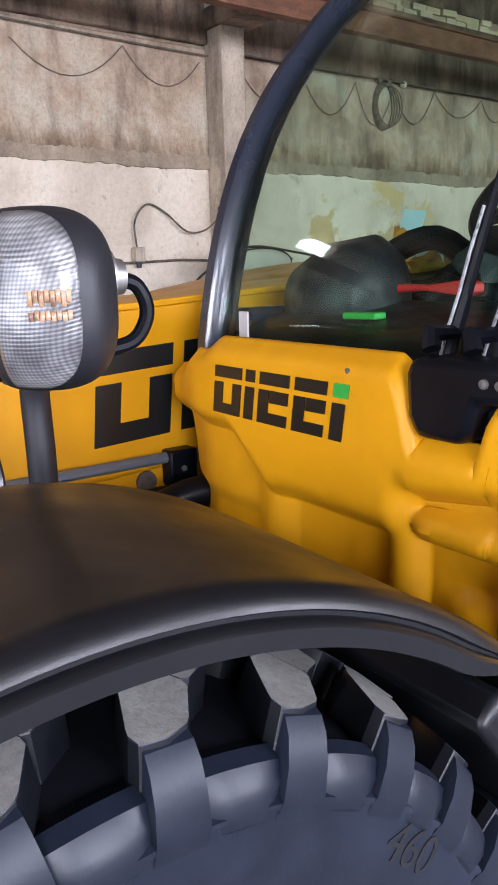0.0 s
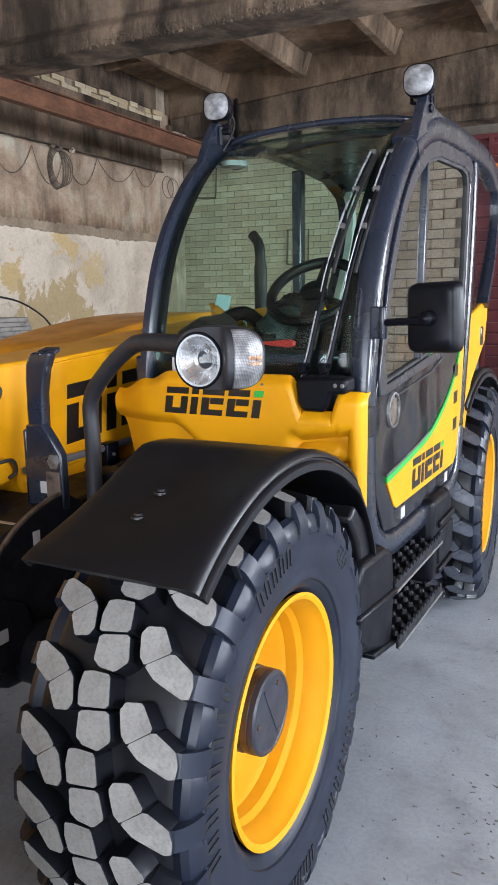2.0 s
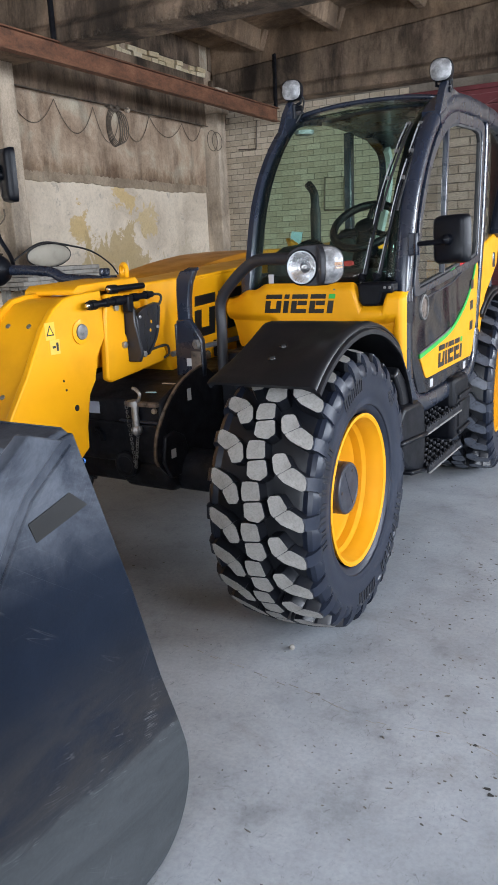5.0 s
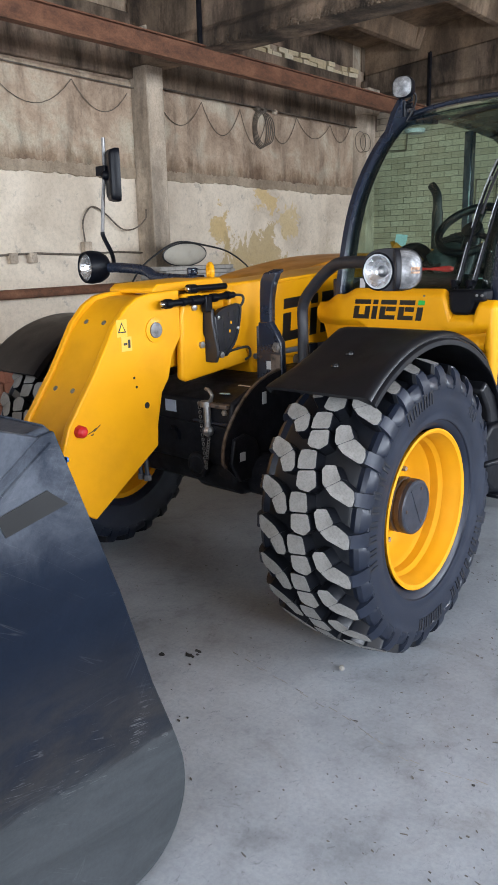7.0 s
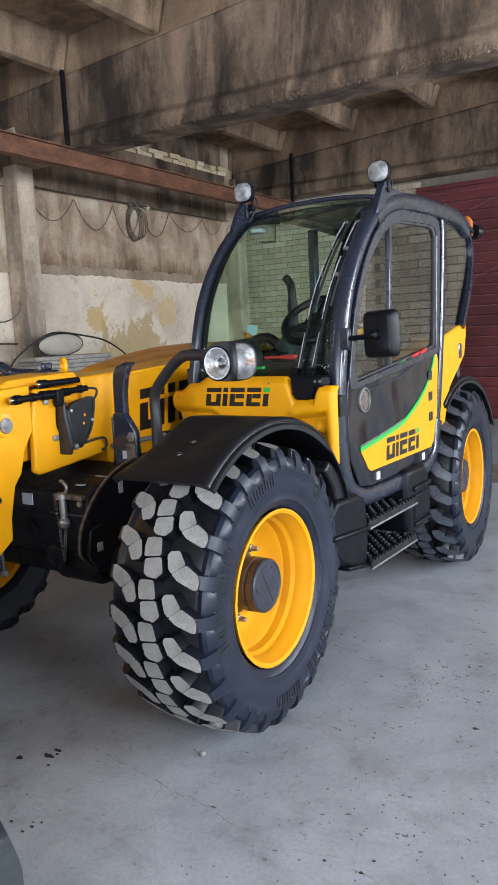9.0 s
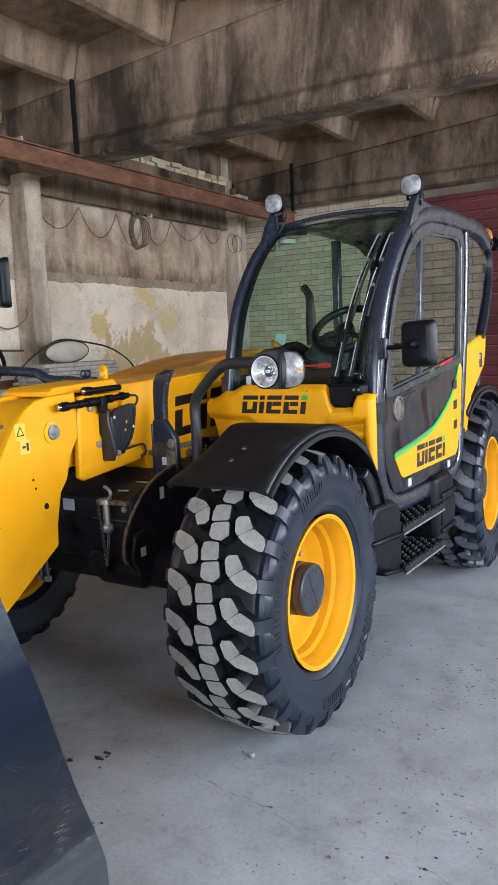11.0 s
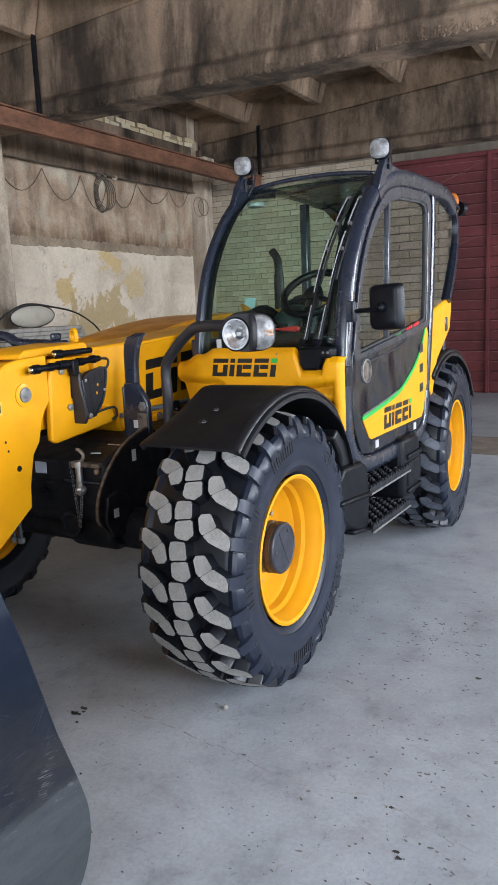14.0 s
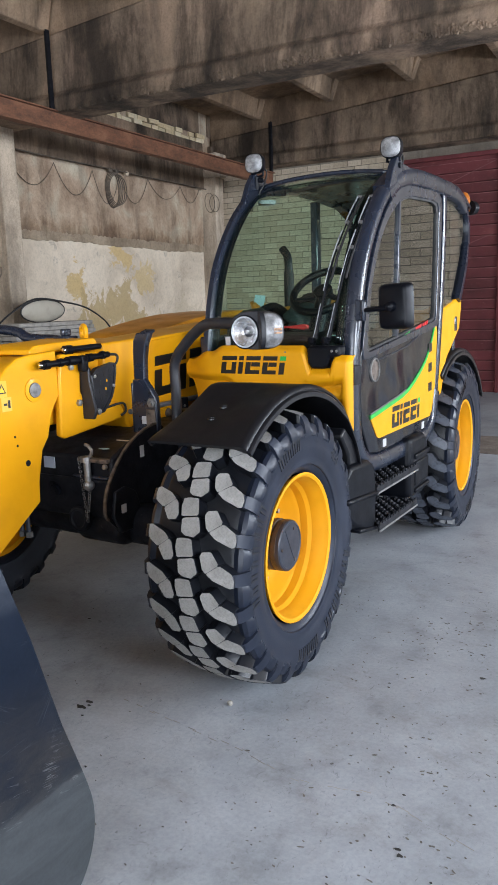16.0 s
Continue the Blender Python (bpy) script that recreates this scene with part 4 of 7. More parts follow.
def around(x, r, sa):
    """A point of the tyre: across, out and along the tread."""
    a, r = sa / R_TOP, 0.32 + (r - 0.32) * SQUASH
    return (x, -r * math.cos(a), r * math.sin(a))


def carcass():
    half = [(0.165, 0.318), (0.19, 0.338), (0.199, 0.360), (0.205, 0.363), (0.207, 0.370), (0.205, 0.377), (0.212, 0.40), (0.2190, 0.455), (0.2185, 0.502), (0.2210, 0.506), (0.2210, 0.511), (0.2150, 0.514), (0.200, 0.530), (0.180, 0.545), (0.15, 0.553), (0.0, 0.560)]
    half = [(a, 0.32 + (r - 0.32) * SQUASH) for a, r in half]
    line = half + [(-a - 0.018 * smoothstep(0.0, 0.12, a), r) for a, r in half[-2::-1]]
    s = Shape().lathe(line, Matrix(), 72)
    s.k = [1 if 12 <= i % (len(line) - 1) < len(line) - 13 else 0 for i in range(len(s.k))]     # the rubber between the blocks, with groove shade in its colour
    return s


def rounded(poly, cut=0.12):
    """The outline with its corners cut."""
    out = []
    for (a, b), (c, d) in zip(poly, poly[1:] + poly[:1]):
        out += [(a + (c - a) * cut, b + (d - b) * cut), (c + (a - c) * cut, d + (b - d) * cut)]
    return out


def lug_shape(poly, shoulder=0, at=0.0):
    """One tread block, its outline given across the tread and in degrees round it, with slanting flanks and a pale face;
    a shoulder block runs on down the side wall at the angle at."""
    s = Shape()
    mw, mq = sum(p[0] for p in poly) / len(poly), sum(p[1] for p in poly) / len(poly)
    poly = [(mw + (w - mw) * 1.05, radians(mq + (q - mq) * 1.05) * R_TOP) for w, q in rounded(poly, 0.10)]
    cx, cs, n = sum(p[0] for p in poly) / len(poly), sum(p[1] for p in poly) / len(poly), len(poly)
    low = [around(cx + (w - cx) * 1.12, 0.540, cs + (q - cs) * 1.12) for w, q in poly]
    mid = [around(w, R_TOP - 0.62 * w * w - 0.003, q) for w, q in poly]
    top = [around(cx + (w - cx) * 0.985, R_TOP - 0.62 * w * w - 0.0015, cs + (q - cs) * 0.985) for w, q in poly]
    s.add(low + mid, [(i, (i + 1) % n, n + (i + 1) % n, n + i) for i in range(n)], 2)
    s.add(mid + top, [(i, (i + 1) % n, n + (i + 1) % n, n + i) for i in range(n)], 0)
    s.add(top, [tuple(range(n))], 1)
    if shoulder:
        out = [(0.182, 0.5925), (0.196, 0.586), (0.207, 0.571), (0.217, 0.545), (0.2225, 0.513), (0.2185, 0.490)]
        inn = [(0.150, 0.536), (0.164, 0.534), (0.178, 0.528), (0.194, 0.516), (0.208, 0.500), (0.212, 0.486)]
        v, c, h = [], radians(at) * R_TOP, 0.0265
        for (xo, ro), (xi, ri), w in zip(out, inn, (0.93, 0.97, 1.02, 1.10, 1.22, 1.32)):
            for x, r, e in ((xi, ri, -1.16), (xo, ro, -1), (xo, ro, 1), (xi, ri, 1.16)):
                v.append(around(shoulder * x - (0.018 if shoulder < 0 else 0.0), r, c + e * h * w))
        f = [(4 * i + k, 4 * i + k + 1, 4 * i + k + 5, 4 * i + k + 4) for i in range(5) for k in range(3)]
        s.add(v, f + [(0, 1, 2, 3), (20, 21, 22, 23)], 0)
        # the low rounded pillow that fills the groove beside it
        v, c = [], radians(at + 7.5) * R_TOP
        sunk = [(0.160, 0.535), (0.168, 0.534), (0.180, 0.528), (0.194, 0.516), (0.208, 0.500), (0.210, 0.486), (0.208, 0.480)]
        face = [(0.166, 0.548), (0.189, 0.556), (0.206, 0.549), (0.217, 0.531), (0.2226, 0.512), (0.2222, 0.498), (0.2130, 0.484)]
        for (x, r), (xi, ri), w, drop in zip(face, sunk, (1.0, 1.0, 1.0, 1.0, 0.94, 0.82, 0.66), (0.1, 0.1, 0.15, 0.3, 0.8, 1.0, 1.0)):
            for k in range(13):
                e = k / 6 - 1
                b = 1 - drop * abs(e) ** 3
                v.append(around(shoulder * (xi + (x - xi) * b) - (0.018 if shoulder < 0 else 0.0), ri + (r - ri) * b, c + e * 0.056 * w))
        s.add(v, [(13 * i + k, 13 * i + k + 1, 13 * i + k + 14, 13 * i + k + 13) for i in range(6) for k in range(12)], 0)
    return s


LUG_A = [(0.055, 26.6), (0.064, 28.2), (0.100, 28.8), (0.132, 24.4), (0.082, 20.9), (0.068, 22.2)]
LUG_B = [(0.137, 24.15), (0.184, 21.5), (0.192, 19.0), (0.190, 16.6), (0.176, 16.2), (0.112, 18.5), (0.085, 20.65)]
MID_A = [(-0.052, 47.0), (-0.030, 47.5), (0.012, 47.5), (0.026, 41.4), (-0.047, 40.5), (-0.055, 44.0)]
MID_B = [(-0.041, 39.6), (0.029, 40.7), (0.045, 35.6), (0.020, 33.3), (-0.018, 33.6), (-0.037, 34.8)]


def flip(poly):
    return [(-w - 0.008, 37.4 - q) for w, q in poly]


def rim_shape():
    prof = [(0.165, 0.300), (0.178, 0.318), (0.192, 0.322), (0.196, 0.314), (0.188, 0.303), (0.165, 0.298), (0.152, 0.290), (0.112, 0.286), (0.096, 0.274), (0.062, 0.270),
            (0.046, 0.254), (0.01, 0.240), (-0.02, 0.205), (-0.012, 0.15), (-0.005, 0.1), (-0.005, 0.0)]
    s = Shape().lathe(prof, Matrix(), 64)
    s.lathe([(0.1, 0.30), (-0.15, 0.30), (-0.178, 0.322), (-0.192, 0.322), (-0.18, 0.30), (-0.14, 0.29), (-0.1, 0.28), (-0.04, 0.24), (-0.03, 0.0)], Matrix(), 64)
    return s


def wheel(face):
    """The wheel disc with its tyre, lugs, hub and bolts; face is the lugs' outer face."""
    rim = part("wheel", rim_shape(), RIM_YELLOW, None, "yellow dished steel wheel", angle=30)
    part("tyre", carcass(), [RUBBER, GROOVE], rim, "black rubber tyre", angle=40)
    step = 2 * math.pi / PITCH
    kinds = [lug_shape(LUG_A), lug_shape(LUG_B, 1, 19.0), lug_shape(flip(LUG_A)), lug_shape(flip(LUG_B), -1, 18.4), lug_shape(MID_A), lug_shape(MID_B)]
    for shape in kinds:
        me = shape.mesh("lug", [RUBBER, face, GROOVE], 28)
        for k in range(PITCH):
            ob = new("lug", me)
            ob.parent = rim
            ob.matrix_local = Matrix.Rotation(-k * step, 4, "X")
    # moulded bars in place of the maker's name, in a band round the side wall
    bar = Shape().box(0, 0.006, -0.014, -0.006, -0.027, 0.027).box(0, 0.006, 0.005, 0.013, -0.027, 0.027).box(0, 0.0055, -0.006, 0.005, 0.017, 0.027).mesh("moulded_bar", [MOULD])
    for c0, n, gap in ((100, 8, 6.4), (28, 5, 5.2), (250, 8, 6.4), (190, 5, 5.2)):
        for k in range(n):
            ob = new("moulded_bar", bar)
            ob.parent = rim
            ob.matrix_local = Matrix.Rotation(radians(c0 - k * gap), 4, "X") @ Matrix.Translation((0.2155, 0, 0.462))
    part("hub", Shape().lathe([(-0.03, 0.135), (0.0, 0.135), (0.008, 0.112), (0.060, 0.108), (0.063, 0.113), (0.088, 0.113), (0.091, 0.105), (0.098, 0.105), (0.101, 0.112), (0.122, 0.112), (0.125, 0.104), (0.128, 0.0)], Matrix(), 40), HUBRUST, rim, "grimy brown hub drum", 0.002)
    cover = part("hub_cover", Shape().lathe([(0.124, 0.112), (0.137, 0.111), (0.142, 0.106), (0.143, 0.099), (0.1405, 0.096), (0.1405, 0.0)], Matrix(), 40), HUB, rim, "blue-grey hub cover")
    for deg in (60, 180, 300):
        part("cover_screw", Shape().lathe([(0.139, 0.008), (0.144, 0.007), (0.145, 0.0)], Matrix.Translation((0, 0.078 * math.cos(radians(deg)), 0.078 * math.sin(radians(deg)))), 8), HUBRUST, cover)
    # a low ridge stands in for the slanting reflection on the cover
    part("cover_glint", Shape().box(0.1395, 0.1425, -0.004, 0.004, -0.088, 0.088, 0, Matrix.Rotation(radians(28), 4, "X")), HUB, cover)
    for k in range(10):
        a = 2 * math.pi * k / 10 + 0.2
        part("wheel_bolt", Shape().lathe([(-0.02, 0.018), (0.005, 0.018), (0.007, 0.011), (0.035, 0.011), (0.035, 0.0)], Matrix.Translation((0, 0.158 * math.cos(a), 0.158 * math.sin(a))), 6), STEEL, rim)
    return rim


first = wheel(CHALK)
first.parent = machine
first.location = (AX, 0, 0.598)
first.rotation_euler = (0, 0, radians(2))
hind = wheel(DUSKY)
hind.parent = machine
hind.location = (AX - 0.01, RX, 0.60)
hind.rotation_euler = (radians(9), 0, radians(5))
for source, x, y, turn, spin in ((first, FAR + 0.06, 0, 184, 5), (hind, FAR, RX, 183, 0)):
    w = copy_thing(source, pose(x, y, 0.60, spin, 0, turn))
    w.parent = machine

# the readable size on the side wall
size_text = bpy.data.curves.new("size_marking", "FONT")
size_text.body, size_text.size, size_text.extrude, size_text.align_x, size_text.align_y = "460", 0.062, 0.0025, "CENTER", "CENTER"
size_text.materials.append(MOULD)
mark = new("size_marking", size_text)
mark.parent = first
ang = radians(47)
mark.matrix_local = Matrix.Rotation(ang - radians(90), 4, "X") @ pose(0.2175, 0, 0.455, 90, 0, 90)


# fenders, swept round the wheels
def plate_dip(r, a, x):
    """How far the plate lies flat below the round of the lip, over the front of the wheel."""
    dip = max(0.0, r - 0.639 / max(0.2, math.cos(a - radians(110.6)))) if math.degrees(a) > 88 else 0.0
    return dip * dip / (dip + 0.010) * (1 - smoothstep(0.62, 0.965, x)) * 1.42


def fender(x0, x1, yc, zc, r, a0, a1, outer, name, steps=60, taper=0.0, front=False):
    """A curved mudguard between two angles (front is 180), with a rolled outer lip."""
    s = Shape()
    o = 1 if outer > 0 else -1
    lip, inn = (x1, x0) if o > 0 else (x0, x1)
    sect = [(inn, -0.03), (inn, 0.0), (inn + o * 0.02, 0.006), (inn + o * 0.06, 0.007), (inn + o * 0.10, 0.007), (inn + o * 0.14, 0.008), (inn + o * 0.18, 0.008), (inn + o * 0.22, 0.008), (inn + o * 0.26, 0.008), (inn + o * 0.30, 0.008), (inn + o * 0.34, 0.008), (lip - o * 0.085, 0.008), (lip - o * 0.045, 0.008), (lip - o * 0.030, 0.009), (lip - o * 0.018, 0.006), (lip - o * 0.009, -0.001), (lip - o * 0.006, -0.010),
            (lip - o * 0.011, -0.013), (lip - o * 0.011, -0.017), (lip - o * 0.002, -0.019), (lip + o * 0.002, -0.024), (lip + o * 0.001, -0.042), (lip - o * 0.006, -0.044), (lip - o * 0.014, -0.03), (lip - o * 0.06, -0.006)] + [(inn + o * q, -0.008) for q in (0.36, 0.30, 0.26, 0.22, 0.18, 0.14, 0.10, 0.06, 0.012)] + [(inn + o * 0.01, -0.03)]
    v = []
    for i in range(steps + 1):
        a = radians(a0 + (a1 - a0) * i / steps)
        fade = taper * smoothstep(56, 40, math.degrees(a))
        for x, d in sect:
            x -= o * 0.03 * fade if abs(x - inn) > 0.35 else 0.0
            rr = r - (plate_dip(r, a, x) if front else 0.0) + (d * (1 - 0.7 * fade) if d < 0 else d) + 0.012 * fade
            v.append((x, yc + rr * math.cos(a), zc + rr * math.sin(a)))
    n = len(sect)
    f = [(i * n + k, i * n + (k + 1) % n, (i + 1) * n + (k + 1) % n, (i + 1) * n + k) for i in range(steps) for k in range(n)]
    f += [tuple(range(n))[::-1], tuple(steps * n + k for k in range(n))]
    s.add(v, f)
    return part(name, s, FENDER, machine, "matt black plastic mudguard", angle=40)


guard = fender(0.50, 0.963, 0.0, 0.60, 0.687, 132, 17, 1, "front_fender", taper=1.0, front=True)
for deg in (115.6, 106.8):
    a = radians(deg)
    rr = 0.687 + 0.008 - plate_dip(0.687, a, 0.690)
    part("bolt", Shape().lathe([(-0.004, 0.020), (0.002, 0.019), (0.003, 0.012), (0.008, 0.010), (0.009, 0.0)], pose(0.690, rr * math.cos(a), 0.60 + rr * math.sin(a), 0, -90, 0), 12), FENDER, guard, "black fixing bolt")
fender(-1.44, -0.95, 0.0, 0.60, 0.685, 140, 20, -1, "front_fender")
fender(0.50, 0.895, RX, 0.60, 0.672, 128, 26, 1, "rear_fender")
fender(-1.44, -0.95, RX, 0.60, 0.70, 140, 20, -1, "rear_fender")
# inner apron behind the wheel, down to the steps
part("fender_apron", Shape().prism([(0.50, 1.04), (0.60, 0.96), (0.66, 0.86), (0.70, 0.80), (0.66, 0.76), (0.56, 0.80), (0.54, 0.90), (0.46, 1.0)], "x", 0.42, 0.915), FENDER, machine, "black plastic apron", 0.012)


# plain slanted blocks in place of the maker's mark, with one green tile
def block_mark(parent, place, height, thick, slant=0.16):
    """Plain slanted bars under parent. place(u, w, d) puts a point: u along, w up, d off the surface."""
    def slab(u0, u1, w0, w1, mat=MARK):
        q = [(u0 + slant * w0, w0), (u1 + slant * w0, w0), (u1 + slant * w1, w1), (u0 + slant * w1, w1)]
        v = [place(u * height, w * height, 0.0005) for u, w in q] + [place(u * height, w * height, thick) for u, w in q]
        part("mark_bar" if mat is MARK else "mark_tile", Shape().add(v, [(3, 2, 1, 0), (4, 5, 6, 7), (0, 1, 5, 4), (1, 2, 6, 5), (2, 3, 7, 6), (3, 0, 4, 7)]), mat, parent,
             "" if mat is MARK else "green tile of the mark")

    for u0, u1, hollow in ((0.0, 0.92, True), (1.06, 1.34, False), (1.50, 2.36, True), (2.52, 3.34, True), (3.50, 3.80, False)):
        if hollow:
            slab(u0, u0 + 0.30, 0.0, 0.66)
            slab(u1 - 0.28, u1, 0.0, 0.66) if u0 < 0.5 else slab(u0 + 0.34, u1, 0.42, 0.66)
            slab(u0 + 0.30, u1 - 0.28 * (u0 < 0.5), 0.0, 0.22)
            slab(u0, u1, 0.76, 1.0)
        else:
            slab(u0, u1, 0.0, 0.66)
            if u0 < 3:
                slab(u0, u1, 0.76, 1.0)
    slab(3.50, 3.84, 0.76, 1.0, GREEN)


# ---- sculpted front panel
PANEL_Y = 0.575


def panel_top(x):
    z = 1.410 - 0.03 * smoothstep(0.20, 0.12, x) - 0.045 * smoothstep(0.09, -0.04, x)
    z -= 0.110 * smoothstep(0.655, 0.700, x) * (1 - smoothstep(0.808, 0.842, x))
    z -= 0.045 * smoothstep(0.80, 0.85, x)
    return z


def panel_low(x):
    z = 1.25 - 0.28 * smoothstep(-0.072, 0.06, x) - 0.05 * smoothstep(0.03, 0.26, x)
    return z + 0.09 * smoothstep(0.72, 0.90, x)


def panel_y(x, z):
    y = PANEL_Y - 0.006 + 0.02 * (x - 0.4) ** 2 + 0.055 * smoothstep(0.14, -0.07, x)
    near = 1 - smoothstep(0.62, 0.68, x)
    # the main face ends in a fold that dips to the middle; below it a lobe, then a hollow
    fold = 1.268 - 0.092 * smoothstep(0.20, 0.37, x)
    y += 0.034 * smoothstep(fold + 0.012, fold - 0.034, z) * near
    y += 0.014 * smoothstep(1.115, 1.075, z) * (1 - smoothstep(0.27, 0.34, x))
    y += 0.012 * smoothstep(0.345, 0.40, x) * smoothstep(1.172, 1.135, z) * near
    y -= 0.014 * math.exp(-((x - 0.345) / 0.040) ** 2) * smoothstep(1.20, 1.15, z)
    # two pockets one above the other beside the wiper housing
    edge = 1 - smoothstep(0.862, 0.886, x)
    lip = 1.236 + 0.15 * (x - 0.66)
    y += 0.036 * smoothstep(lip + 0.006, lip - 0.030, z) * smoothstep(0.645, 0.70, x) * edge
    y -= 0.026 * smoothstep(lip - 0.045, 1.172, z) * smoothstep(0.66, 0.72, x) * edge
    y += 0.036 * smoothstep(1.172, 1.150, z) * smoothstep(0.665, 0.715, x) * edge
    y -= 0.020 * smoothstep(1.10, 1.06, z) * smoothstep(0.70, 0.80, x) * edge
    y += 0.025 * smoothstep(0.893, 0.910, x)
    y += 0.028 * smoothstep(panel_top(x) - 0.030, panel_top(x) + 0.005, z)
    return y


def panel_point(u, w):
    x = -0.072 + 0.982 * u
    lo, hi = panel_low(x), panel_top(x)
    z = lo + (hi - lo) * w
    return (x, panel_y(x, z), z)


front_panel = part("front_panel", Shape().grid(panel_point, 190, 80), YELLOW, machine, "sculpted yellow front panel", 0.0, 0.03, 60)
block_mark(front_panel, lambda u, w, d: (0.190 + 1.035 * u, panel_y(0.190 + 1.035 * u, 1.277 + w * 0.96) - 0.016 - d, 1.277 + w * 0.96), 0.0945, 0.002, 0.16)
for x, z in ((0.572, 1.383),):
    part("panel_bolt", Shape().lathe([(0, 0.010), (0.006, 0.009), (0.008, 0.0)], pose(x, PANEL_Y - 0.012, z, 0, 0, -90), 12), PINEND, front_panel)
part("panel_bolt", Shape().lathe([(0, 0.018), (0.008, 0.016), (0.012, 0.0)], pose(0.895, PANEL_Y + 0.0, 1.03, 0, 0, -90), 12), STEEL, front_panel)
part("sticker", Shape().box(0.180, 0.208, 0.625, 0.629, 1.405, 1.462), WHITE, machine, "small white sticker")

# ---- cab
PROF = [(0.70, 0.86), (0.675, 1.0), (0.68, 1.2), (0.70, 1.45), (0.795, 1.80), (0.97, 2.06), (1.18, 2.235), (1.36, 2.30), (1.6, 2.325)]
profile = smooth_path([(0, y, z) for y, z in PROF], 6)
cab = part("cab_frame", Shape().box(0.03, 0.86, 2.42, 2.46, 1.0, 1.55), FRAME, machine, "dark blue-grey cab frame", 0.01)


def at_x(pts, x, dy=0.0):
    return [Vector((x, p.y + dy, p.z)) for p in pts]


def flare(z):
    """How far the far pillar's foot stands out."""
    return 1 - smoothstep(1.5, 2.2, z)


sec = [(0.001 + 0.042 * math.copysign(abs(math.cos(a)) ** 0.75, math.cos(a)), -0.0255 + 0.0395 * math.copysign(abs(math.sin(a)) ** 0.75, math.sin(a))) for a in (math.pi - 2 * math.pi * k / 20 for k in range(20))]
part("front_pillar", Shape().sweep(at_x(profile, 0.855), sec), FRAME, cab, "", 0.0, angle=50)
sec2 = [(-0.022, 0.0), (-0.014, 0.012), (0.014, 0.012), (0.022, 0.0), (0.022, -0.045), (-0.022, -0.045)]
part("front_pillar", Shape().sweep([Vector((0.015 + 0.045 * flare(p.z), p.y - 0.070 * flare(p.z), p.z)) for p in profile[14:]], sec2), FRAME, cab, "", 0.0, angle=50)
# sill, rear post and roof rail of the door side
sill = smooth_path([(0.855, 0.685, 1.22), (0.855, 0.688, 1.05), (0.855, 0.715, 0.93), (0.855, 0.79, 0.835), (0.855, 0.92, 0.785), (0.855, 1.15, 0.775), (0.855, 1.5, 0.78), (0.855, 1.76, 0.80), (0.855, 1.89, 0.88), (0.855, 1.95, 1.05)], 5)
part("door_sill", Shape().sweep(sill, [(-0.04, 0.045), (0.035, 0.045), (0.046, 0.035), (0.050, 0.0), (0.046, -0.035), (0.035, -0.045), (-0.04, -0.045)]), FRAME, cab, "", 0.0, angle=50)
post = smooth_path([(0.86, 1.95, 1.05), (0.862, 2.0, 1.35), (0.862, 2.05, 1.7), (0.86, 2.09, 2.1), (0.855, 2.10, 2.28)], 5)
part("door_post", Shape().sweep(post, [(-0.035, 0.028), (0.03, 0.028), (0.036, 0.02), (0.036, -0.02), (0.03, -0.028), (-0.035, -0.028)]), FRAME, cab, "", 0.0, angle=50)
rear = smooth_path([(0.85, 2.36, 2.31), (0.85, 2.53, 2.27), (0.85, 2.635, 2.19), (0.852, 2.665, 2.08), (0.855, 2.635, 1.94), (0.86, 2.555, 1.78), (0.86, 2.44, 1.60)], 5)
part("rear_pillar", Shape().sweep(rear, [(-0.035, 0.02), (0.03, 0.02), (0.036, 0.01), (0.036, -0.03), (-0.035, -0.03)]), FRAME, cab, "", 0.0, angle=50)
rear2 = [Vector((0.03, p.y, p.z)) for p in rear]
part("rear_pillar", Shape().sweep(rear2, [(-0.03, 0.02), (0.03, 0.02), (0.03, -0.03), (-0.03, -0.03)]), FRAME, cab)
part("side_post", Shape().box(0.0, 0.05, 2.0, 2.06, 1.4, 2.28), FRAME, cab, "", 0.008)
part("side_sill", Shape().box(-0.01, 0.05, 0.66, 2.44, 1.36, 1.46), FRAME, cab, "", 0.01)
part("rear_sill", Shape().box(0.0, 0.88, 2.38, 2.44, 1.40, 1.50), FRAME, cab, "", 0.01)


def roof_point(u, w):
    y = 1.30 + 1.34 * w
    x = -0.02 + 0.92 * u
    z = 2.30 + 0.03 * math.sin(math.pi * min(1, w * 1.2)) + 0.03 * math.sin(math.pi * u) - 0.07 * smoothstep(0.86, 1.0, w) - 0.02 * (1 - math.sin(math.pi * min(max(u, 0.04), 0.96))) ** 3
    return (x, y, z)


def roof_piece(u0, u1, w0, w1):
    return Shape().grid(lambda u, w: roof_point(u0 + (u1 - u0) * u, w0 + (w1 - w0) * w), 14, 14)


for u0, u1, w0, w1 in ((0.0, 0.06, 0.0, 1.0), (0.94, 1.0, 0.0, 1.0), (0.06, 0.94, 0.33, 1.0), (0.06, 0.94, 0.0, 0.041)):
    part("roof", roof_piece(u0, u1, w0, w1), FRAME, cab, "dark roof shell", 0.0, 0.022, 50)
roof_pane = part("roof_glass", roof_piece(0.06, 0.94, 0.041, 0.33), GLASS, cab, "tinted glass roof pane", 0.0, 0.006, 60)
roof_pane.visible_shadow = False
rail = smooth_path([(0.87, 1.12, 2.19), (0.878, 1.30, 2.285), (0.88, 1.6, 2.318), (0.88, 2.0, 2.318), (0.875, 2.36, 2.305), (0.865, 2.58, 2.24)], 6)
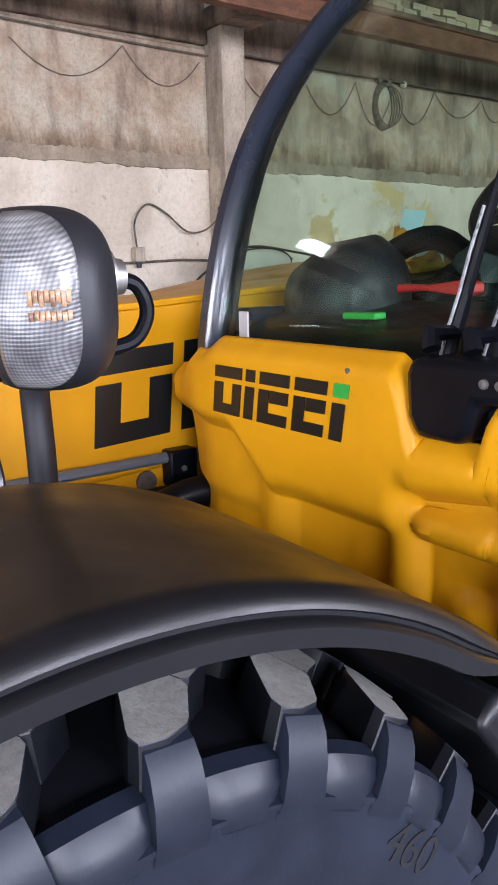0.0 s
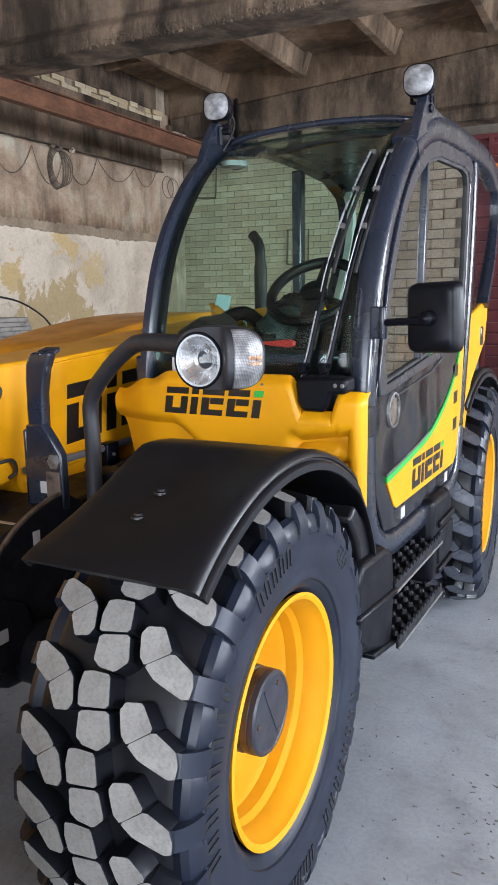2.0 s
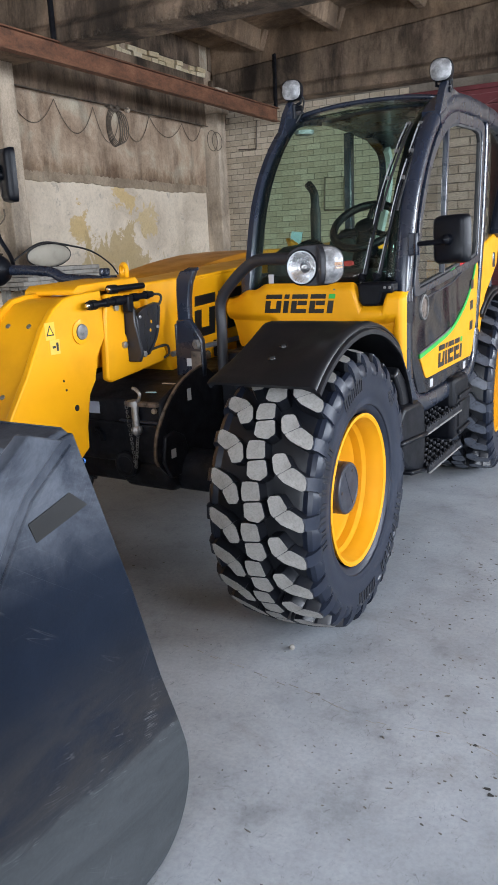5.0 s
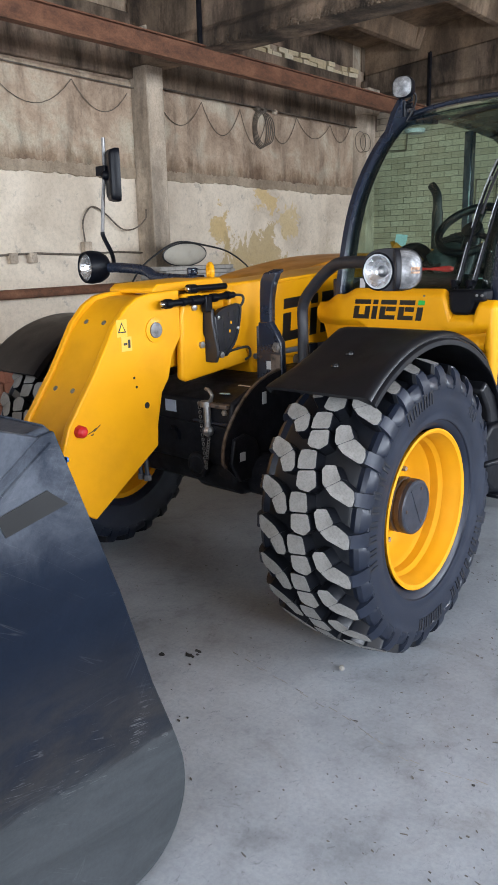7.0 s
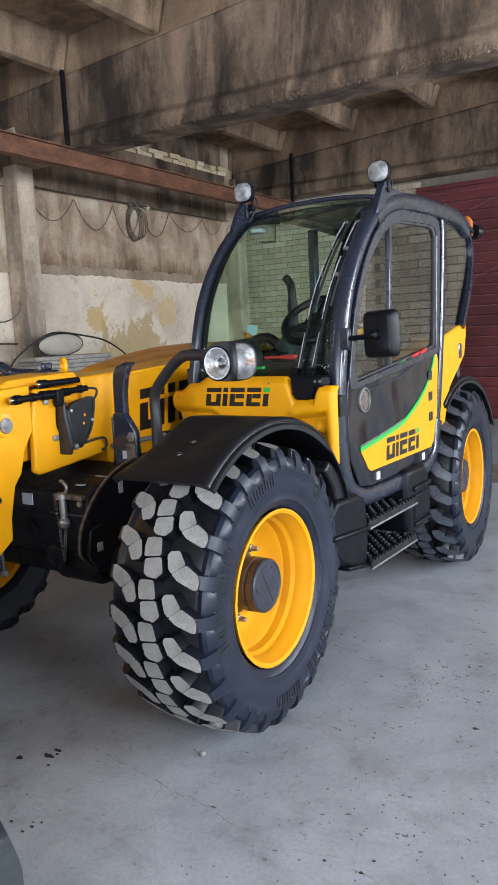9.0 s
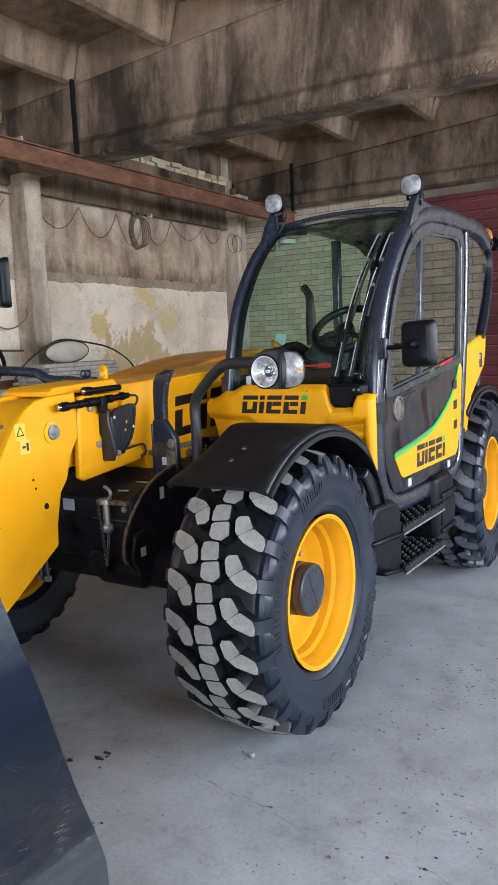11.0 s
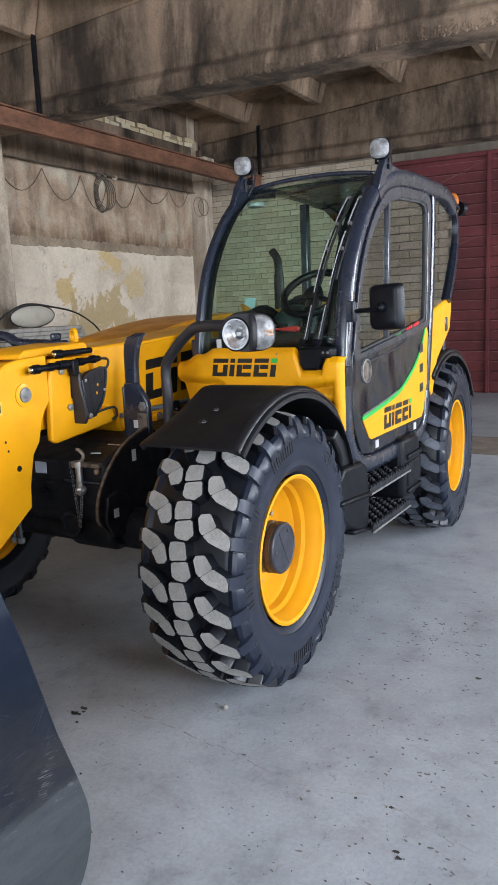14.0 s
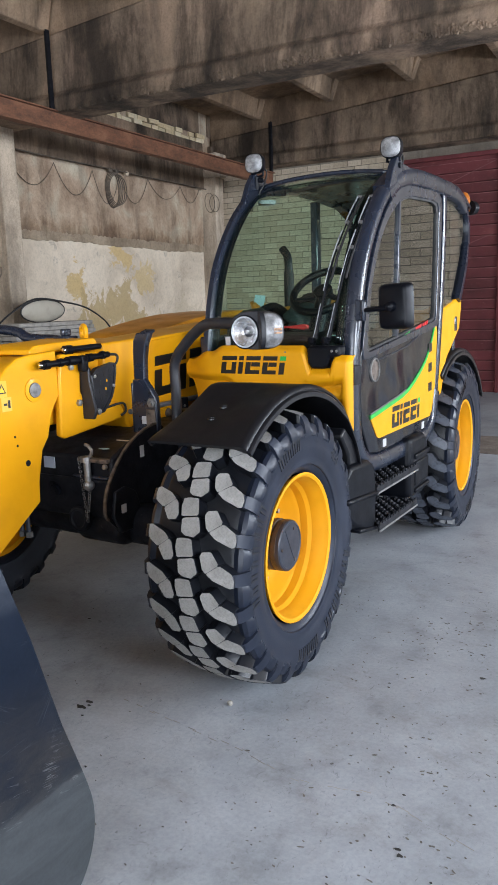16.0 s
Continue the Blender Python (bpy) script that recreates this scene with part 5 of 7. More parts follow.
part("roof_rail", Shape().sweep(rail, [(-0.06, 0.02), (0.02, 0.02), (0.03, 0.006), (0.03, -0.06), (0.02, -0.07), (-0.06, -0.07)]), FRAME, cab, "", 0.0, angle=50)


# windscreen, bowed across and curved up to the roof
def screen(u, w):
    i = w * (len(glass_line) - 1)
    a = int(min(i, len(glass_line) - 2))
    p = glass_line[a].lerp(glass_line[a + 1], i - a)
    bow = 0.015 * (1 - (2 * u - 1) ** 2) * (1 - 0.6 * w)
    far_k = flare(p.z) * (1 - u) ** 1.5
    return (0.03 + 0.80 * u + 0.045 * far_k, p.y + 0.012 - bow - 0.070 * far_k, p.z - 0.01 + 0.02 * (1 - (2 * u - 1) ** 2) * w)


glass_line = [p for p in profile if p.z > 1.37 and p.y < 1.34]
pane = part("windscreen", Shape().grid(screen, 16, 20), GLASS, cab, "curved green-tinted windscreen", 0.0, 0.005, 60)
pane.visible_shadow = False
black_band = Shape().grid(lambda u, w: (lambda q: (q[0], q[1] + 0.012, q[2]))(screen(u, 0.97 + 0.03 * w)), 16, 5)
part("screen_top_band", black_band, BLACK, cab, "black band along the top of the screen", 0.0, 0.004, 60)
# this edge band is widened to stand in for the shade beside it
edge_band = Shape().grid(lambda u, w: (lambda q: (q[0], q[1] + 0.012, q[2]))(screen(0.925 + 0.075 * u, w)), 2, 20)
part("screen_edge_band", edge_band, BLACK, cab, "", 0.0, 0.004, 60)
edge_band = Shape().grid(lambda u, w: (lambda q: (q[0], q[1] + 0.012, q[2]))(screen(0.06 * u, w)), 2, 20)
part("screen_edge_band", edge_band, BLACK, cab, "", 0.0, 0.004, 60)

# wiper housing and two wiper arms
housing = part("wiper_housing", Shape().prism([(0.69, 1.395), (0.695, 1.335), (0.712, 1.308), (0.785, 1.308), (0.803, 1.33), (0.812, 1.365), (0.862, 1.368), (0.862, 1.418), (0.70, 1.418)], "y", 0.555, 0.64), BLACK, cab, "black wiper motor housing", 0.012)
for x in (0.826, 0.850):
    part("screw", Shape().lathe([(0, 0.007), (0.004, 0.006), (0.005, 0.0)], pose(x, 0.554, 1.394, 0, 0, -90), 10), PINEND, housing)
for k, (x0, x1, bow) in enumerate(((0.668, 0.764, 0.022), (0.740, 0.826, 0.030))):
    pts = []
    for i in range(17):
        t = i / 16
        q = screen((x0 + (x1 - x0) * t + 4 * bow * t * (1 - t) - 0.03) / 0.80, 0.66 * t)
        pts.append((q[0], q[1] - 0.03 - 0.012 * math.sin(math.pi * t), q[2] + 0.004))
    arm = part("wiper_arm", Shape().tube(pts, 0.008, 8, radii=[0.0105 - 0.0066 * min(1.0, i / 9) ** 0.8 for i in range(17)]), BLACK, cab, "slim black wiper arm")
    part("arm_base", Shape().tube([(x0 + 0.03, 0.60, 1.425), (x0 + 0.02, 0.605, 1.445), pts[1], pts[2]], 0.010, 8, radii=[0.014, 0.014, 0.013, 0.010]), BLACK, arm)
    # short pale rods stand in for the broken highlight along the arm
    for a, b, r in ((1, 5, 0.0028), (6, 10, 0.0024), (10, 12, 0.0036), (13, 14, 0.003), (14, 17, 0.0038)):
        part("arm_glint", Shape().tube([tuple(Vector(p) + Vector((-0.006, -0.009 - 0.002 * (i % 2), 0))) for i, p in enumerate(pts[a - 1:b])], r, 6), BRIGHT, arm, "pale rod drawn as the wiper arm highlight")
    bl = [(p[0] + 0.012, p[1] + 0.014, p[2]) for p in pts[6:]]
    part("blade", Shape().tube(bl, 0.007, 6), RUBBER_HOSE, arm)
    for t in (9, 12, 16):
        part("joint", Shape().lathe([(-0.010, 0.0), (-0.010, 0.010), (0.010, 0.010), (0.010, 0.0)], Matrix.Translation(pts[t]), 8), PINEND, arm)

part("rear_marker", Shape().lathe([(-0.02, 0.0), (-0.02, 0.022), (0.015, 0.024), (0.03, 0.016), (0.034, 0.0)], pose(0.868, 2.60, 2.275, 0, -20, 0) @ Matrix.Diagonal((1, 0.8, 1.9, 1)), 16), AMBER, cab, "amber rear marker lamp")

# ---- door
DX = 0.885
outline = smooth_path([(0, 0.86, 0.845), (0, 0.765, 1.0), (0, 0.755, 1.2), (0, 0.785, 1.45), (0, 0.87, 1.76), (0, 1.03, 2.02), (0, 1.24, 2.185), (0, 1.44, 2.245)], 4)
door_poly = [(p.y, p.z) for p in outline] + [(1.96, 2.255), (2.03, 2.21), (2.0, 1.75), (1.965, 1.35), (1.93, 1.06), (1.86, 0.88), (1.80, 0.835), (1.0, 0.825)]
win = smooth_path([(0, 0.825, 1.365), (0, 0.855, 1.55), (0, 0.92, 1.76), (0, 1.06, 1.98), (0, 1.26, 2.13), (0, 1.46, 2.185)], 4)
window_poly = [(p.y, p.z) for p in win] + [(1.92, 2.20), (1.965, 2.16), (1.945, 1.75), (1.925, 1.50), (1.88, 1.485)]


def ring_shape(outer, inner, axis, a, b, n=96):
    """A frame between two closed outlines, matched by angle round their middle."""
    cy = sum(p[0] for p in inner) / len(inner)
    cz = sum(p[1] for p in inner) / len(inner)

    def cast(poly, ang):
        d = (math.cos(ang), math.sin(ang))
        best = None
        for i in range(len(poly)):
            (x1, y1), (x2, y2) = poly[i], poly[(i + 1) % len(poly)]
            ex, ey = x2 - x1, y2 - y1
            den = d[0] * ey - d[1] * ex
            if abs(den) < 1e-9:
                continue
            t = ((x1 - cx) * ey - (y1 - cy_) * ex) / den
            u = ((x1 - cx) * d[1] - (y1 - cy_) * d[0]) / den
            if t > 0 and -1e-6 <= u <= 1 + 1e-6 and (best is None or t < best):
                best = t
        return (cx + d[0] * best, cy_ + d[1] * best)

    cx, cy_ = cy, cz
    angs = [2 * math.pi * i / n for i in range(n)]
    o, q = [cast(outer, g) for g in angs], [cast(inner, g) for g in angs]
    put = {"x": lambda p, c: (c, p[0], p[1]), "y": lambda p, c: (p[0], c, p[1])}[axis]
    v = [put(p, a) for p in o] + [put(p, a) for p in q] + [put(p, b) for p in o] + [put(p, b) for p in q]
    f = []
    for i in range(n):
        j = (i + 1) % n
        f += [(i, j, n + j, n + i), (2 * n + i, 3 * n + i, 3 * n + j, 2 * n + j), (i, 2 * n + i, 2 * n + j, j), (n + i, n + j, 3 * n + j, 3 * n + i)]
    return Shape().add(v, f)


belt = [(0.762, 1.36), (0.775, 1.40), (0.828, 1.375), (1.88, 1.492), (1.93, 1.51), (1.985, 1.53), (1.96, 1.33), (1.93, 1.06), (1.86, 0.88), (1.80, 0.835), (1.0, 0.825), (0.86, 0.845), (0.765, 1.0), (0.752, 1.2)]
door = part("door", Shape().prism(belt, "x", DX - 0.03, DX + 0.004), DOORDARK, machine, "dark glossy lower door panel", 0.006)
frame_outer = [p for p in door_poly if p[1] > 1.36] + [(1.975, 1.46), (1.88, 1.44), (0.80, 1.33), (0.77, 1.34)]
part("window_frame", ring_shape(frame_outer, window_poly, "x", DX - 0.03, DX + 0.01), FRAME, door, "dark door frame", 0.004)
glass = part("door_glass", Shape().prism(window_poly, "x", DX - 0.012, DX - 0.006), SIDEGLASS, door, "clear side window")
glass.visible_shadow = False
wy, wz = sum(p[0] for p in window_poly) / len(window_poly), sum(p[1] for p in window_poly) / len(window_poly)
seal = [(wy + (a - wy) * 0.955, wz + (b - wz) * 0.965) for a, b in window_poly]
part("window_seal", ring_shape(window_poly, seal, "x", DX - 0.02, DX + 0.004), RUBBER_HOSE, door, "black rubber window seal")
part("window_divider", Shape().prism([(1.245, 1.42), (1.275, 1.42), (1.315, 2.16), (1.285, 2.16)], "x", DX - 0.02, DX + 0.008), FRAME, door, "slim grey window divider", 0.004)
lower = smooth_path([(0, 0.875, 1.02), (0, 1.13, 1.05), (0, 1.40, 1.09), (0, 1.59, 1.16), (0, 1.75, 1.25), (0, 1.86, 1.36), (0, 1.925, 1.47)], 4)
yellow_poly = [(p.y, p.z) for p in lower] + [(1.955, 1.42), (1.925, 1.10), (1.86, 0.935), (1.82, 0.905), (0.985, 0.905), (0.955, 0.92)]
part("yellow_panel", Shape().prism(yellow_poly, "x", DX + 0.004, DX + 0.008), YELLOW, door, "yellow painted door corner")
stripe = [(p.y, p.z + 0.0) for p in lower] + [(p.y - 0.006, p.z + 0.022) for p in lower[::-1]]
part("green_stripe", Shape().prism(stripe, "x", DX + 0.004, DX + 0.0085), GREEN, door, "bright green stripe")
stripe = [(p.y, p.z + 0.025) for p in lower[:9]] + [(p.y - 0.003, p.z + 0.032) for p in lower[:9][::-1]]
part("silver_stripe", Shape().prism(stripe, "x", DX + 0.004, DX + 0.0085), PINEND, door, "thin silver stripe")
block_mark(door, lambda u, w, d: (DX + 0.008 + d, 1.17 + u, 0.928 + w), 0.118, 0.002, 0.10)
for z in (1.30, 1.18, 1.06):
    part("black_square", Shape().prism([(1.79, z), (1.85, z + 0.005), (1.85, z + 0.058), (1.79, z + 0.052)], "x", DX + 0.008, DX + 0.010), MARK, door, "small black square")
for y, zs, c in ((1.23, 1.375, GREEN), (1.36, 1.40, GREEN), (1.56, 1.435, RED), (1.68, 1.452, RED)):
    for k in range(3):
        part("lettering_bar", Shape().prism([(y + k * 0.035, zs + 0.007 * k), (y + 0.024 + k * 0.035, zs + 0.004 + 0.007 * k), (y + 0.03 + k * 0.035, zs + 0.031 + 0.007 * k), (y + 0.006 + k * 0.035, zs + 0.027 + 0.007 * k)], "x", DX + 0.004, DX + 0.007), c, door)
part("crease", Shape().tube([(DX + 0.003, 0.95, 1.315), (DX + 0.003, 1.4, 1.36), (DX + 0.003, 1.78, 1.45)], 0.006, 6), FRAME, door)
handle = part("door_lock", Shape().lathe([(0, 0.064), (0.010, 0.062), (0.011, 0.056), (0.006, 0.053), (0.004, 0.053)], pose(DX + 0.003, 0.93, 1.272), 32), PINEND, door, "round recessed door lock with a pale ring")
part("lock_plate", Shape().lathe([(0.003, 0.054), (0.003, 0.03), (0.005, 0.028), (0.006, 0.0)], pose(DX + 0.003, 0.93, 1.272), 24), SCUFF, handle, "dull brown lock plate")
for y in (1.05, 1.68):
    part("sticker", Shape().box(DX + 0.004, DX + 0.006, y, y + 0.045, 0.845, 0.887), WHITE, door, "small white sticker")
# rear quarter: small window and yellow body side
quarter = [(2.085, 1.53), (2.13, 2.26), (2.40, 2.29), (2.54, 2.24), (2.625, 2.17), (2.645, 2.08), (2.615, 1.94), (2.535, 1.78), (2.42, 1.60)]
rq = part("quarter_glass", Shape().prism(quarter, "x", 0.862, 0.868), SIDEGLASS, cab, "small rear side window")
rq.visible_shadow = False
part("rear_side", Shape().prism([(1.985, 1.0), (1.99, 1.35), (2.03, 1.535), (2.45, 1.625), (2.555, 1.635), (2.545, 1.54), (2.51, 1.41), (2.39, 1.33), (2.22, 1.22), (2.12, 1.0)], "x", 0.55, 0.875), YELLOW, machine, "yellow body side behind the door", 0.02)
part("rear_lamp", Shape().lathe([(0, 0.0), (0, 0.05), (0.05, 0.045), (0.07, 0.0)], pose(0.865, 2.735, 2.23, 0, 0, 70), 16), BLACK, cab, "black rear work lamp")
part("flasher", Shape().box(0.835, 0.88, 2.645, 2.69, 2.19, 2.31), AMBER, cab, "amber side flasher", 0.012)


# ---- roof work lamps
def work_lamp(x, y, z, turn):
    m = pose(x, y, z, 0, 0, turn)
    body = Shape()
    n = 28

    def loop(w, d, k):
        pts = []
        for i in range(n):
            a = 2 * math.pi * i / n
            e = 0.74
            pts.append(m @ Vector((w * math.copysign(abs(math.cos(a)) ** e, math.cos(a)), d, k * math.copysign(abs(math.sin(a)) ** e, math.sin(a)))))
        return pts

    rings = [loop(0.055, -0.03, 0.053), loop(0.057, -0.02, 0.055), loop(0.054, 0.02, 0.052), loop(0.038, 0.05, 0.034), loop(0.015, 0.06, 0.015)]
    body.add([p for r in rings for p in r], [(i * n + k, i * n + (k + 1) % n, (i + 1) * n + (k + 1) % n, (i + 1) * n + k) for i in range(4) for k in range(n)] + [tuple(4 * n + k for k in range(n))])
    lamp = part("work_lamp", body, BLACK, cab, "black work lamp on a bracket")
    face = [loop(0.0525, -0.0295, 0.0505), loop(0.04, -0.038, 0.038), loop(0.015, -0.042, 0.014)]
    part("lamp_lens", Shape().add([p for r in face for p in r], [(i * n + k, i * n + (k + 1) % n, (i + 1) * n + (k + 1) % n, (i + 1) * n + k) for i in range(2) for k in range(n)] + [tuple(2 * n + k for k in range(n))]), LENS, lamp, "ribbed clear lens")
    part("yoke", Shape().tube([m @ Vector(q) for q in ((0.034, 0.03, -0.035), (0.034, 0.024, -0.062), (0.0, 0.02, -0.074), (-0.034, 0.024, -0.062), (-0.034, 0.03, -0.035))], 0.008, 6), BLACK, lamp)
    part("knob", Shape().lathe([(-0.02, 0.0), (-0.02, 0.013), (0.02, 0.015), (0.024, 0.0)], m @ pose(0.02, 0.022, -0.088, 0, 0, 0), 10), BLACK, lamp, "black clamp knob")
    part("stud", Shape().tube([m @ Vector((0, 0.015, -0.07)), m @ Vector((0, 0.02, -0.14))], 0.010, 8), BLACK, lamp)
    part("lead", Shape().tube(smooth_path([m @ Vector(q) for q in ((0, 0.055, 0), (0.03, 0.09, -0.03), (0.03, 0.06, -0.10), (0.0, 0.04, -0.16))], 4), 0.005, 6), RUBBER_HOSE, lamp)
    return lamp


work_lamp(0.045, 1.22, 2.42, 8)
work_lamp(0.875, 1.22, 2.405, 4)
for x, s in ((0.03, -1), (0.875, 1)):
    part("lamp_bracket", Shape().prism([(1.10, 2.185), (1.165, 2.30), (1.225, 2.368), (1.245, 2.368), (1.31, 2.335), (1.45, 2.325), (1.40, 2.29), (1.24, 2.24)], "x", x + s * 0.012 - 0.018, x + s * 0.012 + 0.018), FRAME, cab, "dark pointed lamp bracket", 0.004)
part("dome_light", Shape().lathe([(0, 0.0), (0, 0.055), (0.02, 0.05), (0.025, 0.0)], pose(0.085, 1.27, 2.215, 0, 90, 0), 20), WHITE, cab, "round white inner lamp")


# ---- mirrors
def mirror_box(m, w, h, parent):
    s = Shape()
    n = 32

    def loop(a, b, d):
        return [m @ Vector((a * math.copysign(abs(math.cos(t)) ** 0.24, math.cos(t)), d, b * math.copysign(abs(math.sin(t)) ** 0.24, math.sin(t)))) for t in (2 * math.pi * i / n for i in range(n))]

    rings = [loop(w * 0.40, h * 0.40, -0.035), loop(w * 0.47, h * 0.47, -0.025), loop(w * 0.5, h * 0.5, 0.0), loop(w * 0.5, h * 0.5, 0.02), loop(w * 0.45, h * 0.46, 0.022)]
    s.add([p for r in rings for p in r], [(i * n + k, i * n + (k + 1) % n, (i + 1) * n + (k + 1) % n, (i + 1) * n + k) for i in range(4) for k in range(n)] + [tuple(range(n))])
    box = part("mirror", s, BLACK, parent, "black mirror housing", angle=50)
    r = loop(w * 0.45, h * 0.46, 0.0205)
    part("mirror_glass", Shape().add(r, [tuple(range(n))]), MIRROR, box, "mirror glass", 0.0, 0.003)
    part("clamp", Shape().lathe([(0, 0.0), (0, 0.026), (0.03, 0.022), (0.045, 0.0)], m @ pose(0.0, -0.03, 0.0, 0, 0, -90), 14), BLACK, box)
    return box


mirror_box(pose(1.085, 0.72, 1.595, 0, -2, -14), 0.172, 0.215, machine)
arm = part("mirror_arm", Shape().tube([(0.90, 0.715, 1.578), (0.98, 0.69, 1.583), (1.06, 0.675, 1.588), (1.085, 0.68, 1.592)], 0.012, 8), BLACK, machine, "black mirror arm")
part("mirror_hinge", Shape().box(0.885, 0.925, 0.70, 0.73, 1.53, 1.63).lathe([(-0.05, 0), (-0.05, 0.014), (0.05, 0.014), (0.05, 0)], pose(0.925, 0.705, 1.58, 0, 90, 0), 10), FRAME, arm, "", 0.004)

# ---- twin headlamp
hx, hy, hz = 0.726, 0.037, 1.518


def pod_point(a, b, grow=0.0):
    """A point of the rounded housing by its bearing and height, in degrees."""
    ca, sa, cb, sb = math.cos(radians(a)), math.sin(radians(a)), math.cos(radians(b)), math.sin(radians(b))
    f = lambda t, e: math.copysign(abs(t) ** e, t)
    p = Vector((hx + (0.124 + grow) * f(cb, 0.68) * ca, hy + ((0.073 if sa < 0 else 0.060) + grow) * f(cb, 0.68) * sa, hz + (0.081 + grow) * f(sb, 0.68)))
    p.y = max(p.y, 0.007 - 0.044 * smoothstep(0.744, 0.794, p.x))     # flat face round the round lamp
    if not grow and p.y < 0.04 and math.hypot(p.x - 0.680, p.z - 1.512) < 0.067:
        p.y = 0.04                                  # the mouth of the round lamp
    return p


headlamp = part("headlamp", Shape().grid(lambda u, w: pod_point(360 * u, 180 * w - 90), 120, 60), POD, machine, "black twin headlamp housing", angle=60)
lensm = pose(0.680, 0.024, 1.512, 0, 0, -90)
part("reflector", Shape().lathe([(0.018, 0.064), (0.006, 0.050), (-0.012, 0.030), (-0.022, 0.014), (-0.024, 0.0)], lensm, 26), REFLECTOR, headlamp, "faceted bright reflector", angle=5)
part("bulb", Shape().lathe([(-0.024, 0.008), (0.004, 0.008), (0.010, 0.004), (0.011, 0.0)], lensm, 10), STEEL, headlamp)
glass_r = part("round_lens", Shape().lathe([(0.018, 0.066), (0.023, 0.058), (0.031, 0.036), (0.034, 0.0)], lensm, 36), CLEAR, headlamp, "round clear headlamp lens")
glass_r.visible_shadow = False
part("lens_rim", Shape().lathe([(0.010, 0.0665), (0.019, 0.0665), (0.021, 0.064), (0.019, 0.0605), (0.010, 0.060)], lensm, 36), LENSRIM, headlamp, "pale glass rim")
part("lens_ring", Shape().lathe([(-0.03, 0.072), (0.016, 0.073), (0.021, 0.070), (0.021, 0.066), (-0.03, 0.066)], lensm, 36), BLACK, headlamp)


def side_lens(u, w, grow=0.001):
    ww = 2 * w - 1
    b = 55 * ww
    half = 0.124 * math.cos(radians(b)) ** 0.68
    left = -math.degrees(math.acos(max(-1.0, min(1.0, (0.800 - 0.020 * ww * ww - hx) / half))))
    right = -20 + 15 * math.sqrt(max(0.0, 1 - abs(ww) ** 3)) - 8 * ww ** 4
    return pod_point(left + (max(right, left + 6) - left) * u, b, grow)


part("indicator_lens", Shape().grid(side_lens, 20, 24), LENS, headlamp, "ribbed wrap-round indicator lens", 0.0, 0.004, 60)
amber = Shape()
for k in range(8):
    for row in range(2):
        u0, w0 = 0.40 + 0.062 * k, 0.462 + 0.034 * row + 0.004 * (k % 2)
        amber.grid(lambda u, w: side_lens(u0 + 0.050 * u, w0 + 0.024 * w, 0.0036), 2, 2)
part("amber_bulb", amber, coated("smoky_amber_glass", (0.50, 0.29, 0.17), 0.3, coat=0.3, grime=0.3, scale=60), headlamp, "amber facets of the indicator", 0.0, 0.0015)
part("rear_cap", Shape().lathe([(0.05, 0.030), (0.074, 0.028), (0.076, 0.019), (0.088, 0.017), (0.090, 0.0)], pose(0.729, 0.034, 1.536, 0, 0, 88), 20), STEEL, headlamp, "metal adjuster ring")
part("lead", Shape().tube(smooth_path([(0.729, 0.118, 1.534), (0.731, 0.138, 1.528), (0.732, 0.148, 1.507), (0.731, 0.144, 1.487), (0.729, 0.128, 1.471), (0.729, 0.085, 1.464)], 5), 0.0078, 10), BLACK, headlamp, "corrugated black conduit")
arm_path = smooth_path([(0.135, 0.225, 1.02), (0.14, 0.225, 1.22), (0.145, 0.222, 1.36), (0.23, 0.205, 1.455), (0.33, 0.185, 1.525), (0.42, 0.15, 1.546), (0.64, 0.07, 1.546)], 6)
part("headlamp_arm", Shape().tube(arm_path, 0.0255, 14), POD, machine, "bent dark steel lamp arm")

# far-side lamp with its mirror
far_arm = smooth_path([(-1.06, 0.02, 1.54), (-0.95, 0.045, 1.54), (-0.75, 0.05, 1.525), (-0.66, 0.05, 1.49), (-0.50, 0.06, 1.48), (-0.40, 0.06, 1.47)], 5)
far = part("far_lamp_arm", Shape().tube(far_arm, 0.026, 12), FRAME, machine, "dark steel lamp arm")
part("lamp_clip", Shape().box(-0.46, -0.36, 0.02, 0.10, 1.44, 1.50).box(-0.42, -0.395, 0.03, 0.09, 1.50, 1.535), FRAME, far, "", 0.008)
FARM = pose(-1.085, -0.01, 1.545, 0, 0, 82)
fl = part("far_headlamp", Shape().lathe([(-0.030, 0.060), (-0.056, 0.070), (-0.060, 0.076), (-0.052, 0.082), (-0.02, 0.087), (0.025, 0.082), (0.06, 0.064), (0.082, 0.035), (0.088, 0.0)], FARM, 28), BLACK, machine, "round black headlamp")
part("reflector", Shape().lathe([(-0.052, 0.070), (-0.030, 0.054), (-0.012, 0.032), (-0.004, 0.012), (-0.004, 0.0)], FARM, 22), REFLECTOR, fl, "faceted bright reflector", angle=5)
part("bulb", Shape().lathe([(-0.004, 0.009), (-0.03, 0.009), (-0.036, 0.0)], FARM, 10), STEEL, fl)
far_glass = part("lamp_lens", Shape().lathe([(-0.054, 0.071), (-0.064, 0.05), (-0.070, 0.0)], FARM, 28), CLEAR, fl, "round clear lens")
far_glass.visible_shadow = False
pole = [(-1.205, 0.15, 1.727), (-1.18, 0.15, 1.9), (-1.15, 0.15, 2.05), (-1.145, 0.15, 2.215)]
mast = part("mirror_pole", Shape().tube(pole, 0.010, 8), PINEND, machine, "slim steel mirror pole")
